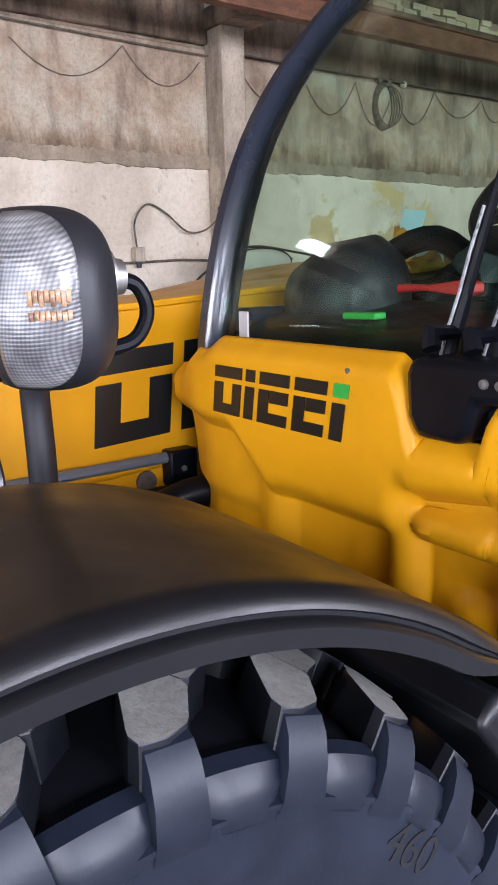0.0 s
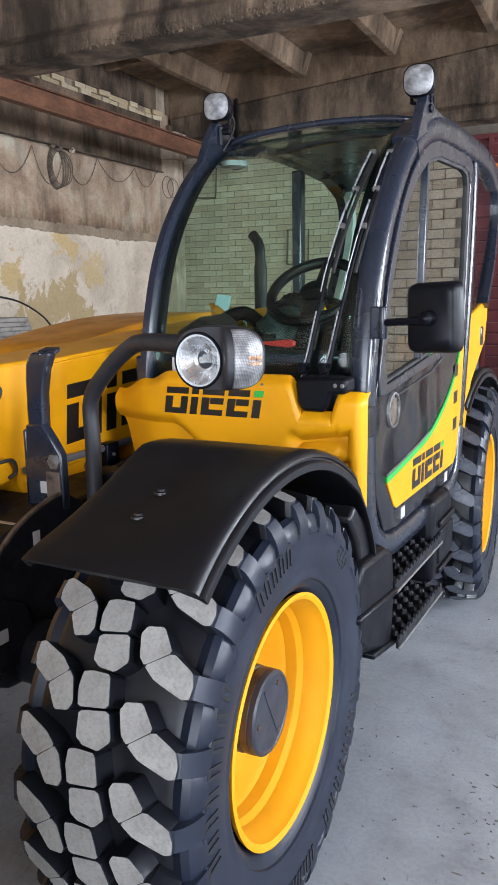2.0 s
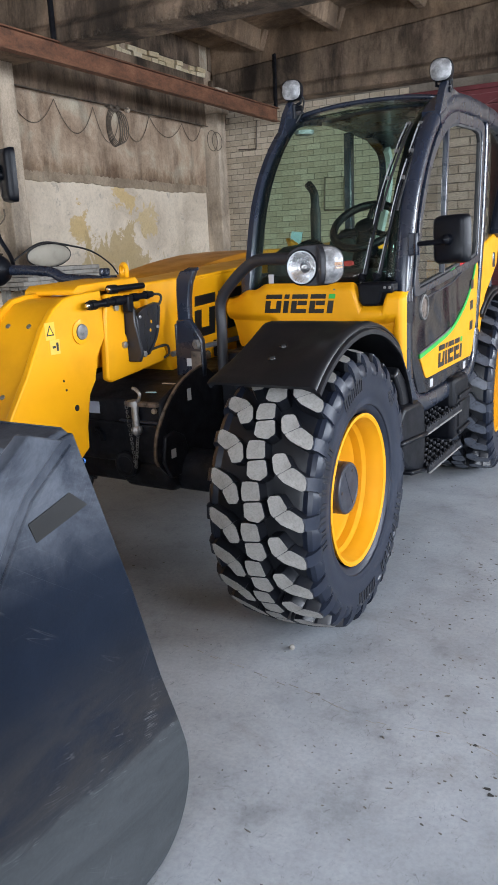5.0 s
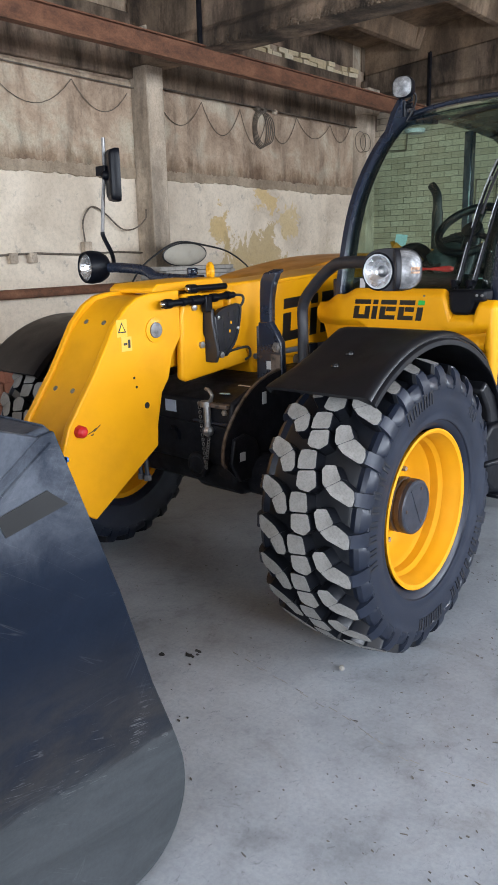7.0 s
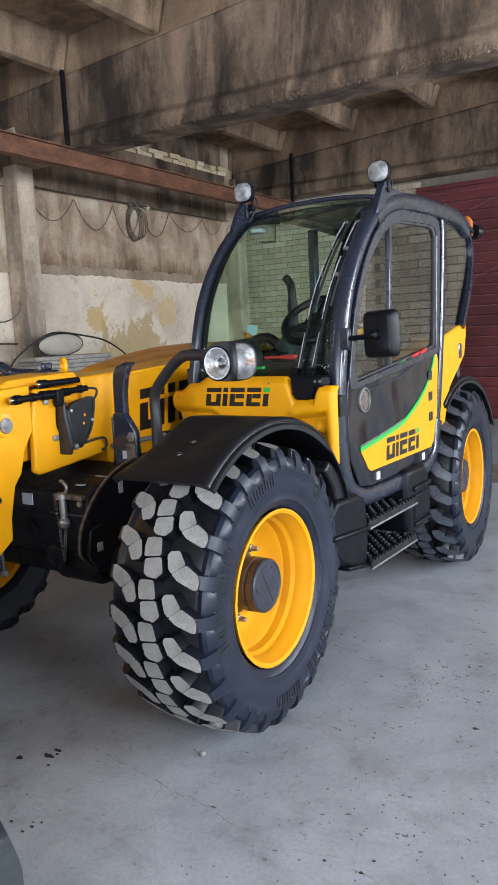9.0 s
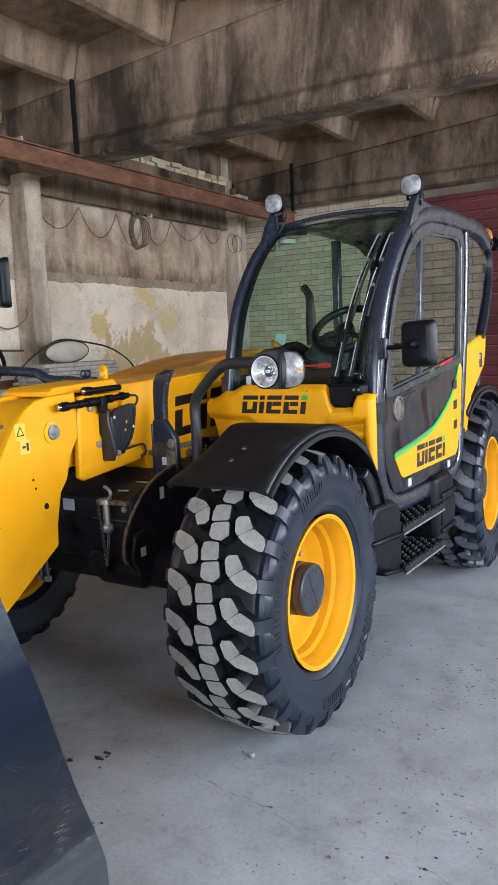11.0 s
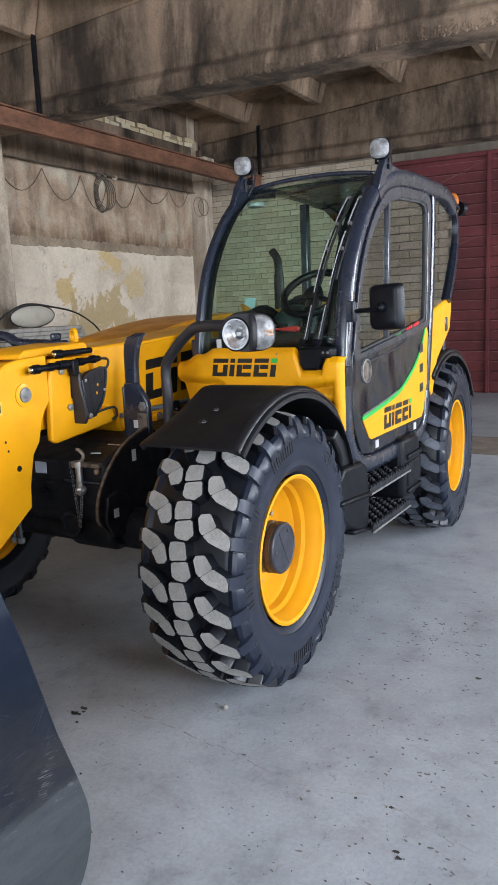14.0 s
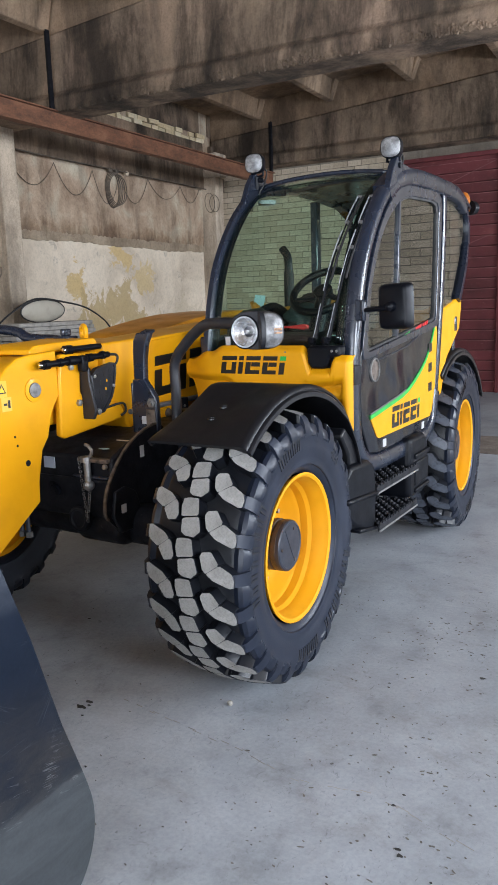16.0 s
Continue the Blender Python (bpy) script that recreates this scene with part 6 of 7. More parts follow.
part("pole_foot", Shape().tube(smooth_path([(-1.205, 0.15, 1.73), (-1.195, 0.15, 1.70), (-1.135, 0.15, 1.615), (-1.10, 0.13, 1.56), (-1.04, 0.05, 1.54)], 4), 0.012, 8), BLACK, mast, "bent black foot")
mirror_box(pose(-1.085, 0.16, 2.02, 0, 2, -28), 0.17, 0.27, machine)
part("pole_clamp", Shape().box(-1.18, -1.10, 0.11, 0.17, 2.02, 2.07), BLACK, machine, "", 0.006)

# ---- boom
rise = 0.06


def slanted(y0, y1, z0, z1):
    return [(y0, z0 + rise * y0), (y1, z0 + rise * y1), (y1, z1 + rise * y1), (y0, z1 + rise * y0)]


BX0, BX1 = -0.50, -0.18
boom = part("boom", Shape().prism([(0.30, 1.055), (3.3, 1.24), (3.3, 1.63), (0.30, 1.452)], "x", BX0, BX1), YELLOW, machine, "yellow telescopic boom", 0.014)
part("boom_flange", Shape().prism(slanted(0.3, 3.3, 1.425, 1.441), "x", BX0 - 0.008, BX1 + 0.008), YELLOW, boom, "", 0.004)
part("boom_collar", Shape().prism([(0.06, 1.462), (0.33, 1.474), (0.33, 1.06), (0.30, 1.02), (0.235, 1.015), (0.205, 1.05), (0.19, 1.14), (0.06, 1.16)], "x", BX0 - 0.012, BX1 + 0.012), YELLOW, boom, "yellow boom collar", 0.012)
block_mark(boom, lambda u, w, d: (BX1 + 0.0005 + d, 0.455 + u, 1.15 + w + rise * u), 0.215, 0.0015, 0.10)
part("side_pipe", Shape().tube([(-0.155, 0.22, 1.105), (-0.155, 1.9, 1.115)], 0.014, 10), coated("zinc_pipe", (0.20, 0.22, 0.26), 0.35, metal=0.5, grime=0.1), boom, "bright steel hydraulic pipe")
part("lower_rail", Shape().prism([(0.35, 0.98), (0.9, 1.01), (0.9, 1.10), (0.35, 1.07)], "x", -0.46, -0.196), YELLOW, boom, "", 0.008)
part("rail_plug", Shape().lathe([(0, 0.028), (0.006, 0.026), (0.008, 0.0)], pose(-0.196, 0.59, 1.045), 20), SCUFF, boom, "brown round plug")
part("pipe_clamp", Shape().box(-0.180, -0.132, 0.625, 0.70, 1.035, 1.125), BLACK, boom, "black pipe clamp", 0.006)
part("clamp_bolt", Shape().lathe([(0, 0.008), (0.006, 0.007), (0.007, 0.0)], pose(-0.132, 0.66, 1.08), 6), STEEL, boom)
part("inner_boom", Shape().prism([(-0.45, 1.10), (0.35, 1.13), (0.35, 1.43), (-0.45, 1.42)], "x", BX0 + 0.03, BX1 - 0.025), YELLOW, boom, "yellow inner boom section", 0.012)
part("boom_cap", Shape().prism([(-0.36, 1.455), (-0.33, 1.475), (0.06, 1.49), (0.08, 1.47), (0.08, 1.445), (-0.36, 1.435)], "x", -0.52, -0.22), YELLOW, boom, "", 0.006)
part("eye_bolt", Shape().lathe([(0.012 * math.cos(t), 0.034 + 0.012 * math.sin(t)) for t in (2 * math.pi * i / 10 for i in range(11))], pose(-0.30, 0.075, 1.515, 0, 0, 62), 22), YELLOW, boom, "yellow lifting eye")
part("eye_foot", Shape().lathe([(0, 0.02), (0.02, 0.018), (0.025, 0.0)], pose(-0.30, 0.075, 1.465, 0, -90, 0), 10), YELLOW, boom)

# nose of the boom, two side plates and a top plate
side = [(-0.27, 1.45), (-0.43, 1.442), (-0.50, 1.43), (-0.56, 1.395), (-0.63, 1.325), (-0.745, 1.14), (-0.885, 0.95), (-0.94, 0.80), (-0.90, 0.62), (-0.786, 0.541), (-0.43, 0.787), (-0.425, 0.88), (-0.393, 1.017), (-0.352, 1.07), (-0.324, 1.167), (-0.27, 1.25)]
nose = part("boom_nose", Shape().prism(side, "x", -0.184, -0.152), YELLOW, machine, "yellow boom nose plate", 0.006)
part("far_plate", Shape().prism(side, "x", -0.472, -0.44), YELLOW, nose, "", 0.006)
top_line = [(-0.28, 1.428), (-0.43, 1.425), (-0.50, 1.41), (-0.57, 1.36), (-0.64, 1.285), (-0.745, 1.115), (-0.875, 0.94), (-0.90, 0.82)]
band = top_line + [(y + 0.02, z - 0.025) for y, z in top_line[::-1]]
part("top_plate", Shape().prism(band, "x", -0.441, -0.183), YELLOW, nose, "yellow top plate", 0.003)
for y, z, lean in ((-0.60, 1.329, 43), (-0.78, 1.069, 37)):
    for x in (-0.26, -0.38):
        part("plate_screw", Shape().lathe([(-0.004, 0.012), (0.003, 0.011), (0.005, 0.0)], pose(x, y, z, 0, -lean, -90), 12), PINEND, nose)
part("pivot_pin", Shape().lathe([(0, 0.052), (0.006, 0.052), (0.008, 0.034), (0.002, 0.033)], pose(-0.152, -0.418, 1.288), 26), YELLOW, nose, "yellow pin boss")
part("pin_end", Shape().lathe([(0.0, 0.033), (0.012, 0.032), (0.014, 0.0)], pose(-0.152, -0.418, 1.288), 24), PINEND, nose, "steel pin end")
part("warning_plate", Shape().box(-0.152, -0.150, -0.622, -0.568, 1.275, 1.345), coated("pale_yellow_label", (0.72, 0.42, 0.035), 0.5, grime=0.04, bump=0.0), nose, "pale warning label")
part("warning_sign", Shape().prism([(-0.617, 1.292), (-0.574, 1.292), (-0.5955, 1.335)], "x", -0.150, -0.1495), MARK, nose, "black warning triangle")
part("warning_sign", Shape().prism([(-0.609, 1.297), (-0.582, 1.297), (-0.5955, 1.324)], "x", -0.1495, -0.149), coated("label_yellow", (0.8, 0.5, 0.02), 0.5, grime=0.03, bump=0.0), nose)
part("lower_label", Shape().box(-0.152, -0.150, -0.602, -0.548, 1.215, 1.274), coated("faded_label", (0.70, 0.42, 0.05), 0.5, grime=0.04, bump=0.0), nose, "pale lower label")
part("label_mark", Shape().box(-0.150, -0.1495, -0.568, -0.556, 1.228, 1.262), MARK, nose)
part("label_mark", Shape().box(-0.150, -0.1495, -0.59, -0.572, 1.24, 1.25), MARK, nose)
# flat dark discs draw the shade inside the bolt holes
for y, z in ((-0.484, 0.974), (-0.545, 1.10), (-0.535, 1.06)):
    part("plate_hole_disc", Shape().lathe([(0.0, 0.014 if z < 1 else 0.006), (0.0015, 0.0)], pose(-0.1518, y, z), 14), CHASSIS, nose, "dark disc drawn for a bolt hole")
part("grease_cap", Shape().lathe([(0, 0.027), (0.024, 0.025), (0.036, 0.015), (0.038, 0.0)], pose(-0.152, -0.838, 0.925), 8), RED, nose, "red plastic cap", 0.003)

for y0, z0, y1, z1, r in ((-0.80, 0.905, -0.755, 0.925, 0.0022), (-0.77, 0.912, -0.735, 0.935, 0.0026), (-0.785, 0.90, -0.77, 0.903, 0.003)):
    part("paint_scuff", Shape().tube([(-0.1525, y0, z0), (-0.1525, (y0 + y1) / 2, (z0 + z1) / 2 - 0.002), (-0.1525, y1, z1)], r, 5), HUBRUST, nose, "brown scuff in the paint")

# link plate with the hose holder
link = part("link_plate", Shape().prism([(-0.285, 1.06), (-0.255, 1.045), (0.15, 1.085), (0.16, 1.12), (0.13, 1.17), (0.02, 1.165), (-0.10, 1.185), (-0.14, 1.25), (-0.13, 1.43), (-0.25, 1.43), (-0.27, 1.34)], "x", -0.178, -0.14), YELLOW, machine, "yellow side link plate", 0.01)
for y, z in ((-0.16, 1.20), (-0.2, 1.37)):
    part("link_bolt", Shape().lathe([(0, 0.017), (0.012, 0.016), (0.014, 0.0)], pose(-0.14, y, z), 6), STEEL, link)
plate = Shape().prism([(-0.115, 1.325), (-0.07, 1.355), (0.05, 1.375), (0.055, 1.30), (0.025, 1.205), (-0.04, 1.135), (-0.09, 1.16), (-0.105, 1.24)], "x", -0.125, -0.095)
holder = part("hose_holder", plate, HOLDER, machine, "black perforated hose holder", 0.008)
part("holder_frame", Shape().prism([(-0.152, 1.12), (-0.075, 1.12), (-0.06, 1.16), (-0.09, 1.30), (-0.09, 1.36), (-0.152, 1.36)], "y", -0.135, -0.118), HOLDER, holder, "", 0.005)
part("holder_rim", Shape().sweep(smooth_path([(-0.096, -0.105, 1.322), (-0.096, -0.07, 1.346), (-0.096, 0.045, 1.366), (-0.096, 0.047, 1.30), (-0.096, 0.018, 1.212), (-0.096, -0.045, 1.146)], 3), [(-0.006, 0.006), (0.006, 0.006), (0.006, -0.006), (-0.006, -0.006)]), HOLDER, holder)
# flat discs: black paints the shade in the holes, yellow the boom behind
for y, z, r in ((-0.062, 1.318, 0.011), (-0.022, 1.326, 0.012), (0.020, 1.335, 0.012), (-0.050, 1.283, 0.011), (-0.008, 1.290, 0.012), (0.028, 1.296, 0.010), (-0.058, 1.246, 0.010), (-0.018, 1.252, 0.012), (0.018, 1.258, 0.010), (-0.050, 1.208, 0.010), (-0.014, 1.214, 0.010), (-0.046, 1.174, 0.008)):
    r = 0.006 if (y, z) in ((-0.018, 1.252), (-0.008, 1.290)) else r
    part("holder_hole_disc", Shape().lathe([(0.0, r), (0.0018, r), (0.0018, r * 0.82), (0.0004, 0.0)], pose(-0.0955, y, z) @ Matrix.Diagonal((1, 0.8, 1.2, 1)), 12), YELLOW if (y, z) in ((-0.018, 1.252), (-0.008, 1.290)) else MARK, holder, "disc drawn for a hole in the holder")
for y, z in ((-0.092, 1.318), (0.036, 1.262)):
    part("coupling_cap", Shape().lathe([(0, 0.009), (0.006, 0.008), (0.008, 0.0)], pose(-0.094, y, z), 10), STEEL, holder)
for y, z in ((-0.115, 1.165), (-0.085, 1.150)):
    part("holder_nut", Shape().lathe([(0, 0.016), (0.02, 0.015), (0.022, 0.0)], pose(-0.10, y, z), 6), STEEL, holder)
hyd = part("hose_coupling", Shape().tube([(-0.11, -0.40, 1.395), (-0.11, -0.30, 1.397), (-0.11, 0.03, 1.412)], 0.0145, 12), BLACK, machine, "black hydraulic coupling")
part("coupling_tip", Shape().lathe([(0, 0.0), (0, 0.017), (0.016, 0.017), (0.016, 0.0)], pose(-0.11, -0.405, 1.395, 0, 0, 90), 12), BLACK, hyd)
part("coupling_end", Shape().lathe([(-0.012, 0.0), (-0.009, 0.009), (0.002, 0.0135), (0.01, 0.0135)], pose(-0.11, -0.405, 1.395, 0, 0, 90), 12), CHROME, hyd, "bright coupling end")
for y, z, r, w in ((-0.375, 1.3955, 0.021, 0.03), (-0.29, 1.398, 0.019, 0.022), (-0.215, 1.401, 0.021, 0.06), (-0.10, 1.406, 0.019, 0.035), (-0.01, 1.411, 0.019, 0.02)):
    part("coupling_collar", Shape().lathe([(-w / 2, 0.0), (-w / 2, r), (w / 2, r), (w / 2, 0.0)], pose(-0.11, y, z, 0, 0, 90), 12), BLACK, hyd)
part("coupling_strap", Shape().box(-0.128, -0.092, -0.165, -0.125, 1.345, 1.42), BLACK, hyd, "", 0.006)
part("hose", Shape().tube(smooth_path([(-0.11, 0.03, 1.412), (-0.10, 0.08, 1.405), (-0.10, 0.08, 1.375), (-0.12, 0.06, 1.34)], 4), 0.006, 8), RUBBER_HOSE, hyd)
hyd = part("hose_coupling", Shape().tube([(-0.15, -0.21, 1.448), (-0.15, 0.02, 1.452)], 0.014, 12), BLACK, machine, "black hydraulic coupling")
part("coupling_tip", Shape().lathe([(0.002, 0.0), (0.002, 0.021), (0.045, 0.021), (0.045, 0.0)], pose(-0.15, -0.22, 1.448, 0, 0, 90), 12), BLACK, hyd)
part("coupling_end", Shape().lathe([(-0.008, 0.0), (-0.006, 0.010), (0.002, 0.013), (0.01, 0.013)], pose(-0.15, -0.22, 1.448, 0, 0, 90), 12), CHROME, hyd, "bright coupling end")
part("hose", Shape().tube(smooth_path([(-0.12, 0.0, 1.155), (-0.115, 0.08, 1.165), (-0.115, 0.13, 1.16), (-0.12, 0.145, 1.12), (-0.14, 0.13, 1.10)], 4), 0.006, 8), RUBBER_HOSE, machine, "short black hose")

# dark upright bracket beside the boom: a strap, bent over at the top, on a wider foot
strap = [(-0.064, 1.20), (-0.066, 1.30), (-0.064, 1.42), (-0.058, 1.47), (-0.035, 1.507), (0.045, 1.512), (0.046, 1.50), (0.022, 1.45), (0.008, 1.38), (0.004, 1.27), (0.004, 1.20)]
bracket = part("upright_bracket", Shape().prism(strap, "y", 0.155, 0.19), FRAME, machine, "dark upright steel bracket", 0.008)
part("bent_top", Shape().prism([(0.158, 1.44), (0.162, 1.49), (0.185, 1.512), (0.225, 1.522), (0.225, 1.508), (0.19, 1.495), (0.172, 1.44)], "x", -0.03, 0.03), FRAME, bracket, "", 0.004)
foot = [(-0.082, 1.02), (-0.066, 1.28), (0.006, 1.285), (0.045, 1.235), (0.074, 1.19), (0.078, 1.06), (0.07, 1.01)]
part("foot", Shape().prism(foot, "y", 0.145, 0.178), FRAME, bracket, "", 0.006)
part("foot_web", Shape().prism([(0.145, 1.0), (0.145, 1.26), (0.20, 1.28), (0.22, 1.0)], "x", -0.078, -0.066), FRAME, bracket, "", 0.003)
part("bracket_plate", Shape().prism([(0.012, 1.03), (0.012, 1.135), (0.068, 1.135), (0.070, 1.03)], "y", 0.140, 0.147), SCUFF, bracket, "dull brown plate", 0.003)
part("bracket_bolt", Shape().lathe([(0, 0.026), (0.009, 0.025), (0.012, 0.012), (0.018, 0.011), (0.019, 0.0)], pose(0.048, 0.146, 1.168, 0, 0, -90), 6), PINEND, bracket, "big steel nut")
part("bracket_bolt", Shape().lathe([(0, 0.009), (0.006, 0.008), (0.008, 0.0)], pose(0.04, 0.146, 1.215, 0, 0, -90), 8), CHASSIS, bracket)
part("sticker", Shape().box(-0.016, 0.022, 0.1425, 0.1448, 1.062, 1.10), WHITE, bracket, "small white sticker")

# a tube drawn for the rounded inner guard of the fender
part("fender_bulge", Shape().tube(smooth_path([(-0.03, 0.50, 0.99), (-0.02, 0.55, 1.035), (0.0, 0.62, 1.058), (0.02, 0.69, 1.05), (0.03, 0.72, 1.0)], 5), 0.036, 12), BLACK, machine, "black rounded bulge of the inner fender")

# chassis between the wheels
chassis = part("chassis", Shape().prism([(-0.18, 0.95), (-0.185, 0.70), (-0.15, 0.64), (0.2, 0.60), (3.2, 0.62), (3.2, 1.0), (0.32, 1.03), (-0.06, 1.0)], "x", -0.56, 0.055), CHASSIS, machine, "black steel chassis", 0.015)
part("cross_tube", Shape().lathe([(-0.02, 0.0), (-0.02, 0.062), (0.035, 0.062), (0.04, 0.045), (0.03, 0.04), (0.03, 0.0)], pose(-0.16, -0.165, 0.645, 0, 0, -90), 24), CHASSIS, chassis, "black round boss", 0.004)
part("axle_housing", Shape().prism([(-0.17, 0.66), (-0.175, 0.57), (-0.12, 0.515), (0.12, 0.50), (0.2, 0.56), (0.2, 0.66)], "x", -0.22, 0.06), CHASSIS, chassis, "grimy black axle housing", 0.03, seg=3)
part("frame_rib", Shape().prism([(-0.192, 0.835), (-0.192, 0.845), (-0.17, 0.845), (-0.17, 0.835)], "x", -0.50, 0.05), CHASSIS, chassis)
part("slot", Shape().sweep([Vector((-0.33, -0.189, 0.80)), Vector((-0.31, -0.1895, 0.80)), Vector((-0.29, -0.189, 0.78)), Vector((-0.285, -0.189, 0.75))], [(-0.01, 0.012), (0.01, 0.012), (0.01, -0.012), (-0.01, -0.012)]), BLACK, chassis)
part("axle", Shape().tube([(-1.0, 0, 0.60), (0.5, 0, 0.60)], 0.10, 18), CHASSIS, chassis, "black front axle")
part("rear_axle", Shape().tube([(-1.0, RX, 0.60), (0.5, RX, 0.60)], 0.10, 18), CHASSIS, chassis, "black rear axle")
part("label_plate", Shape().box(-0.368, -0.296, -0.191, -0.187, 0.88, 0.935), coated("bluish_white_label", (0.46, 0.52, 0.62), 0.5, grime=0.1, bump=0.0), chassis, "bluish white label")
part("oval_label", Shape().lathe([(0, 0.0), (0, 0.022), (0.002, 0.021), (0.002, 0.0)], pose(-0.035, -0.125, 0.982, 12, -90, 0) @ Matrix.Diagonal((1, 0.6, 1.3, 1)), 16), PAPER, chassis, "pale oval label")
part("grease_smear", Shape().box(-0.05, 0.02, -0.02, -0.006, 1.0, 1.006), COLUMN, chassis, "pale dried smear")
shield_line = smooth_path([(0, -0.235, 0.675), (0, -0.253, 0.71), (0, -0.242, 0.79), (0, -0.208, 0.855), (0, -0.146, 0.932), (0, -0.05, 1.008), (0, 0.064, 1.053), (0, 0.16, 1.07)], 5)
shield_poly = [(p.y, p.z) for p in shield_line] + [(0.30, 0.98), (0.30, 0.60), (0.0, 0.55), (-0.16, 0.60)]
shield = part("side_shield", Shape().prism(shield_poly, "x", 0.055, 0.07), CHASSIS, machine, "black curved side shield", 0.003)
part("shield_rim", Shape().sweep([Vector((0.066, p.y, p.z)) for p in shield_line], [(-0.008, 0.006), (0.006, 0.006), (0.006, -0.003), (-0.008, -0.003)]), SCUFF, shield, "scuffed brown shield rim")
part("shield_box", Shape().prism([(-0.225, 0.69), (-0.20, 0.80), (-0.13, 0.815), (-0.06, 0.78), (-0.02, 0.68), (-0.04, 0.60), (-0.17, 0.60)], "x", 0.07, 0.09), CHASSIS, shield, "", 0.006)
part("sticker", Shape().box(0.0905, 0.093, -0.172, -0.138, 0.695, 0.735), WHITE, shield, "small white sticker")
part("sticker", Shape().box(0.0705, 0.073, 0.008, 0.036, 0.925, 0.98), WHITE, shield, "small white sticker")
part("inner_liner", Shape().prism([(0.08, 1.12), (0.55, 1.1), (0.60, 0.5), (0.1, 0.5)], "y", 0.28, 0.36), CHASSIS, machine, "black wheel-arch liner", 0.01)
part("front_underside", Shape().box(0.03, 0.90, 0.66, 0.74, 0.85, 1.32), CHASSIS, machine, "black bulkhead under the screen", 0.01)
# pin with chain on the chassis front
hookp = part("tow_pin", Shape().tube([(-0.066, -0.212, 0.955), (-0.066, -0.212, 0.83)], 0.017, 12), STEEL, machine, "worn steel tow pin")
part("pin_handle", Shape().tube(smooth_path([(-0.066, -0.212, 0.95), (-0.04, -0.214, 0.965), (-0.03, -0.215, 0.99), (-0.05, -0.216, 1.012), (-0.066, -0.216, 1.015)], 4), 0.008, 8), STEEL, hookp, "bent steel handle")
part("pin_collar", Shape().lathe([(-0.012, 0.0), (-0.012, 0.03), (0.012, 0.03), (0.012, 0.0)], pose(-0.075, -0.205, 0.945, 0, 90, 0), 14), STEEL, hookp)
part("pin_ball", Shape().lathe([(-0.026, 0), (-0.018, 0.020), (0.0, 0.027), (0.018, 0.020), (0.026, 0)], Matrix.Translation((-0.063, -0.212, 0.823)), 14), STEEL, hookp)
part("lug_bar", Shape().box(-0.125, 0.055, -0.215, -0.185, 0.932, 0.952), SCUFF, hookp, "rusty bracket bar", 0.004)
part("lug_bar", Shape().box(-0.17, 0.045, -0.205, -0.185, 0.855, 0.864), HUB, hookp, "", 0.002)
part("bar_bolt", Shape().lathe([(0, 0.014), (0.012, 0.013), (0.014, 0.0)], pose(0.045, -0.21, 0.918, 0, 0, -90), 6), STEEL, hookp)
chain = Shape()
for k in range(30):
    t = k / 29
    if t < 0.5:
        x, z = -0.12 + 0.03 * t * 2, 0.945 - 0.305 * t * 2
    else:
        x, z = -0.09 + 0.03 * (t - 0.5) * 2, 0.64 + 0.18 * (t - 0.5) * 2
    m = Matrix.Translation((x, -0.208, z)) @ Matrix.Rotation(radians(90 * (k % 2)), 4, "Z")
    chain.lathe([(0.0022 * math.cos(a), 0.0075 + 0.0022 * math.sin(a)) for a in (2 * math.pi * i / 6 for i in range(7))], m, 8)
part("chain", chain, PINEND, hookp, "dull steel safety chain")
for x in (-0.325, -0.282):
    pipe_v = part("hydraulic_pipe", Shape().tube([(x, -0.40, 0.82), (x, -0.402, 0.70), (x + 0.004, -0.40, 0.60)], 0.011, 8), HUB, machine, "short grey hydraulic pipe")
    part("pipe_nut", Shape().lathe([(-0.012, 0.0), (-0.012, 0.018), (0.012, 0.018), (0.012, 0.0)], pose(x + 0.004, -0.40, 0.61, 0, 90, 0), 6), PINEND, pipe_v)
# engine hood beyond the boom
hood = smooth_path([(0, 0.95, 1.30), (0, 1.05, 1.44), (0, 1.25, 1.49), (0, 1.62, 1.545), (0, 2.0, 1.575), (0, 2.6, 1.57), (0, 3.1, 1.45)], 4)
part("engine_hood", Shape().prism([(p.y, p.z) for p in hood] + [(3.15, 0.95), (0.95, 0.95)], "x", -1.25, -0.66), HOOD, machine, "orange-yellow engine hood", 0.03)

# ---- steps under the door
steps = part("step_box", Shape().prism([(0.47, 0.63), (0.49, 0.58), (0.56, 0.53), (0.70, 0.475), (0.79, 0.455), (0.825, 0.49), (0.84, 0.63), (0.82, 0.80), (0.74, 0.84), (0.52, 0.85), (0.465, 0.80)], "x", 0.45, 0.94), BLACK, machine, "black plastic step box", 0.03, seg=3)
part("box_rib", Shape().prism([(0.462, 0.665), (0.845, 0.635), (0.845, 0.662), (0.462, 0.695)], "x", 0.46, 0.952), BLACK, steps, "", 0.012)
part("box_rib", Shape().prism([(0.60, 0.492), (0.83, 0.452), (0.83, 0.475), (0.60, 0.515)], "x", 0.46, 0.95), BLACK, steps, "", 0.008)
tank = part("rear_box", Shape().prism([(1.36, 0.48), (1.60, 0.47), (1.67, 0.52), (1.70, 0.66), (1.68, 0.80), (1.62, 0.84), (1.36, 0.84)], "x", 0.45, 0.93), BLACK, machine, "black plastic tank behind the steps", 0.03, seg=3)
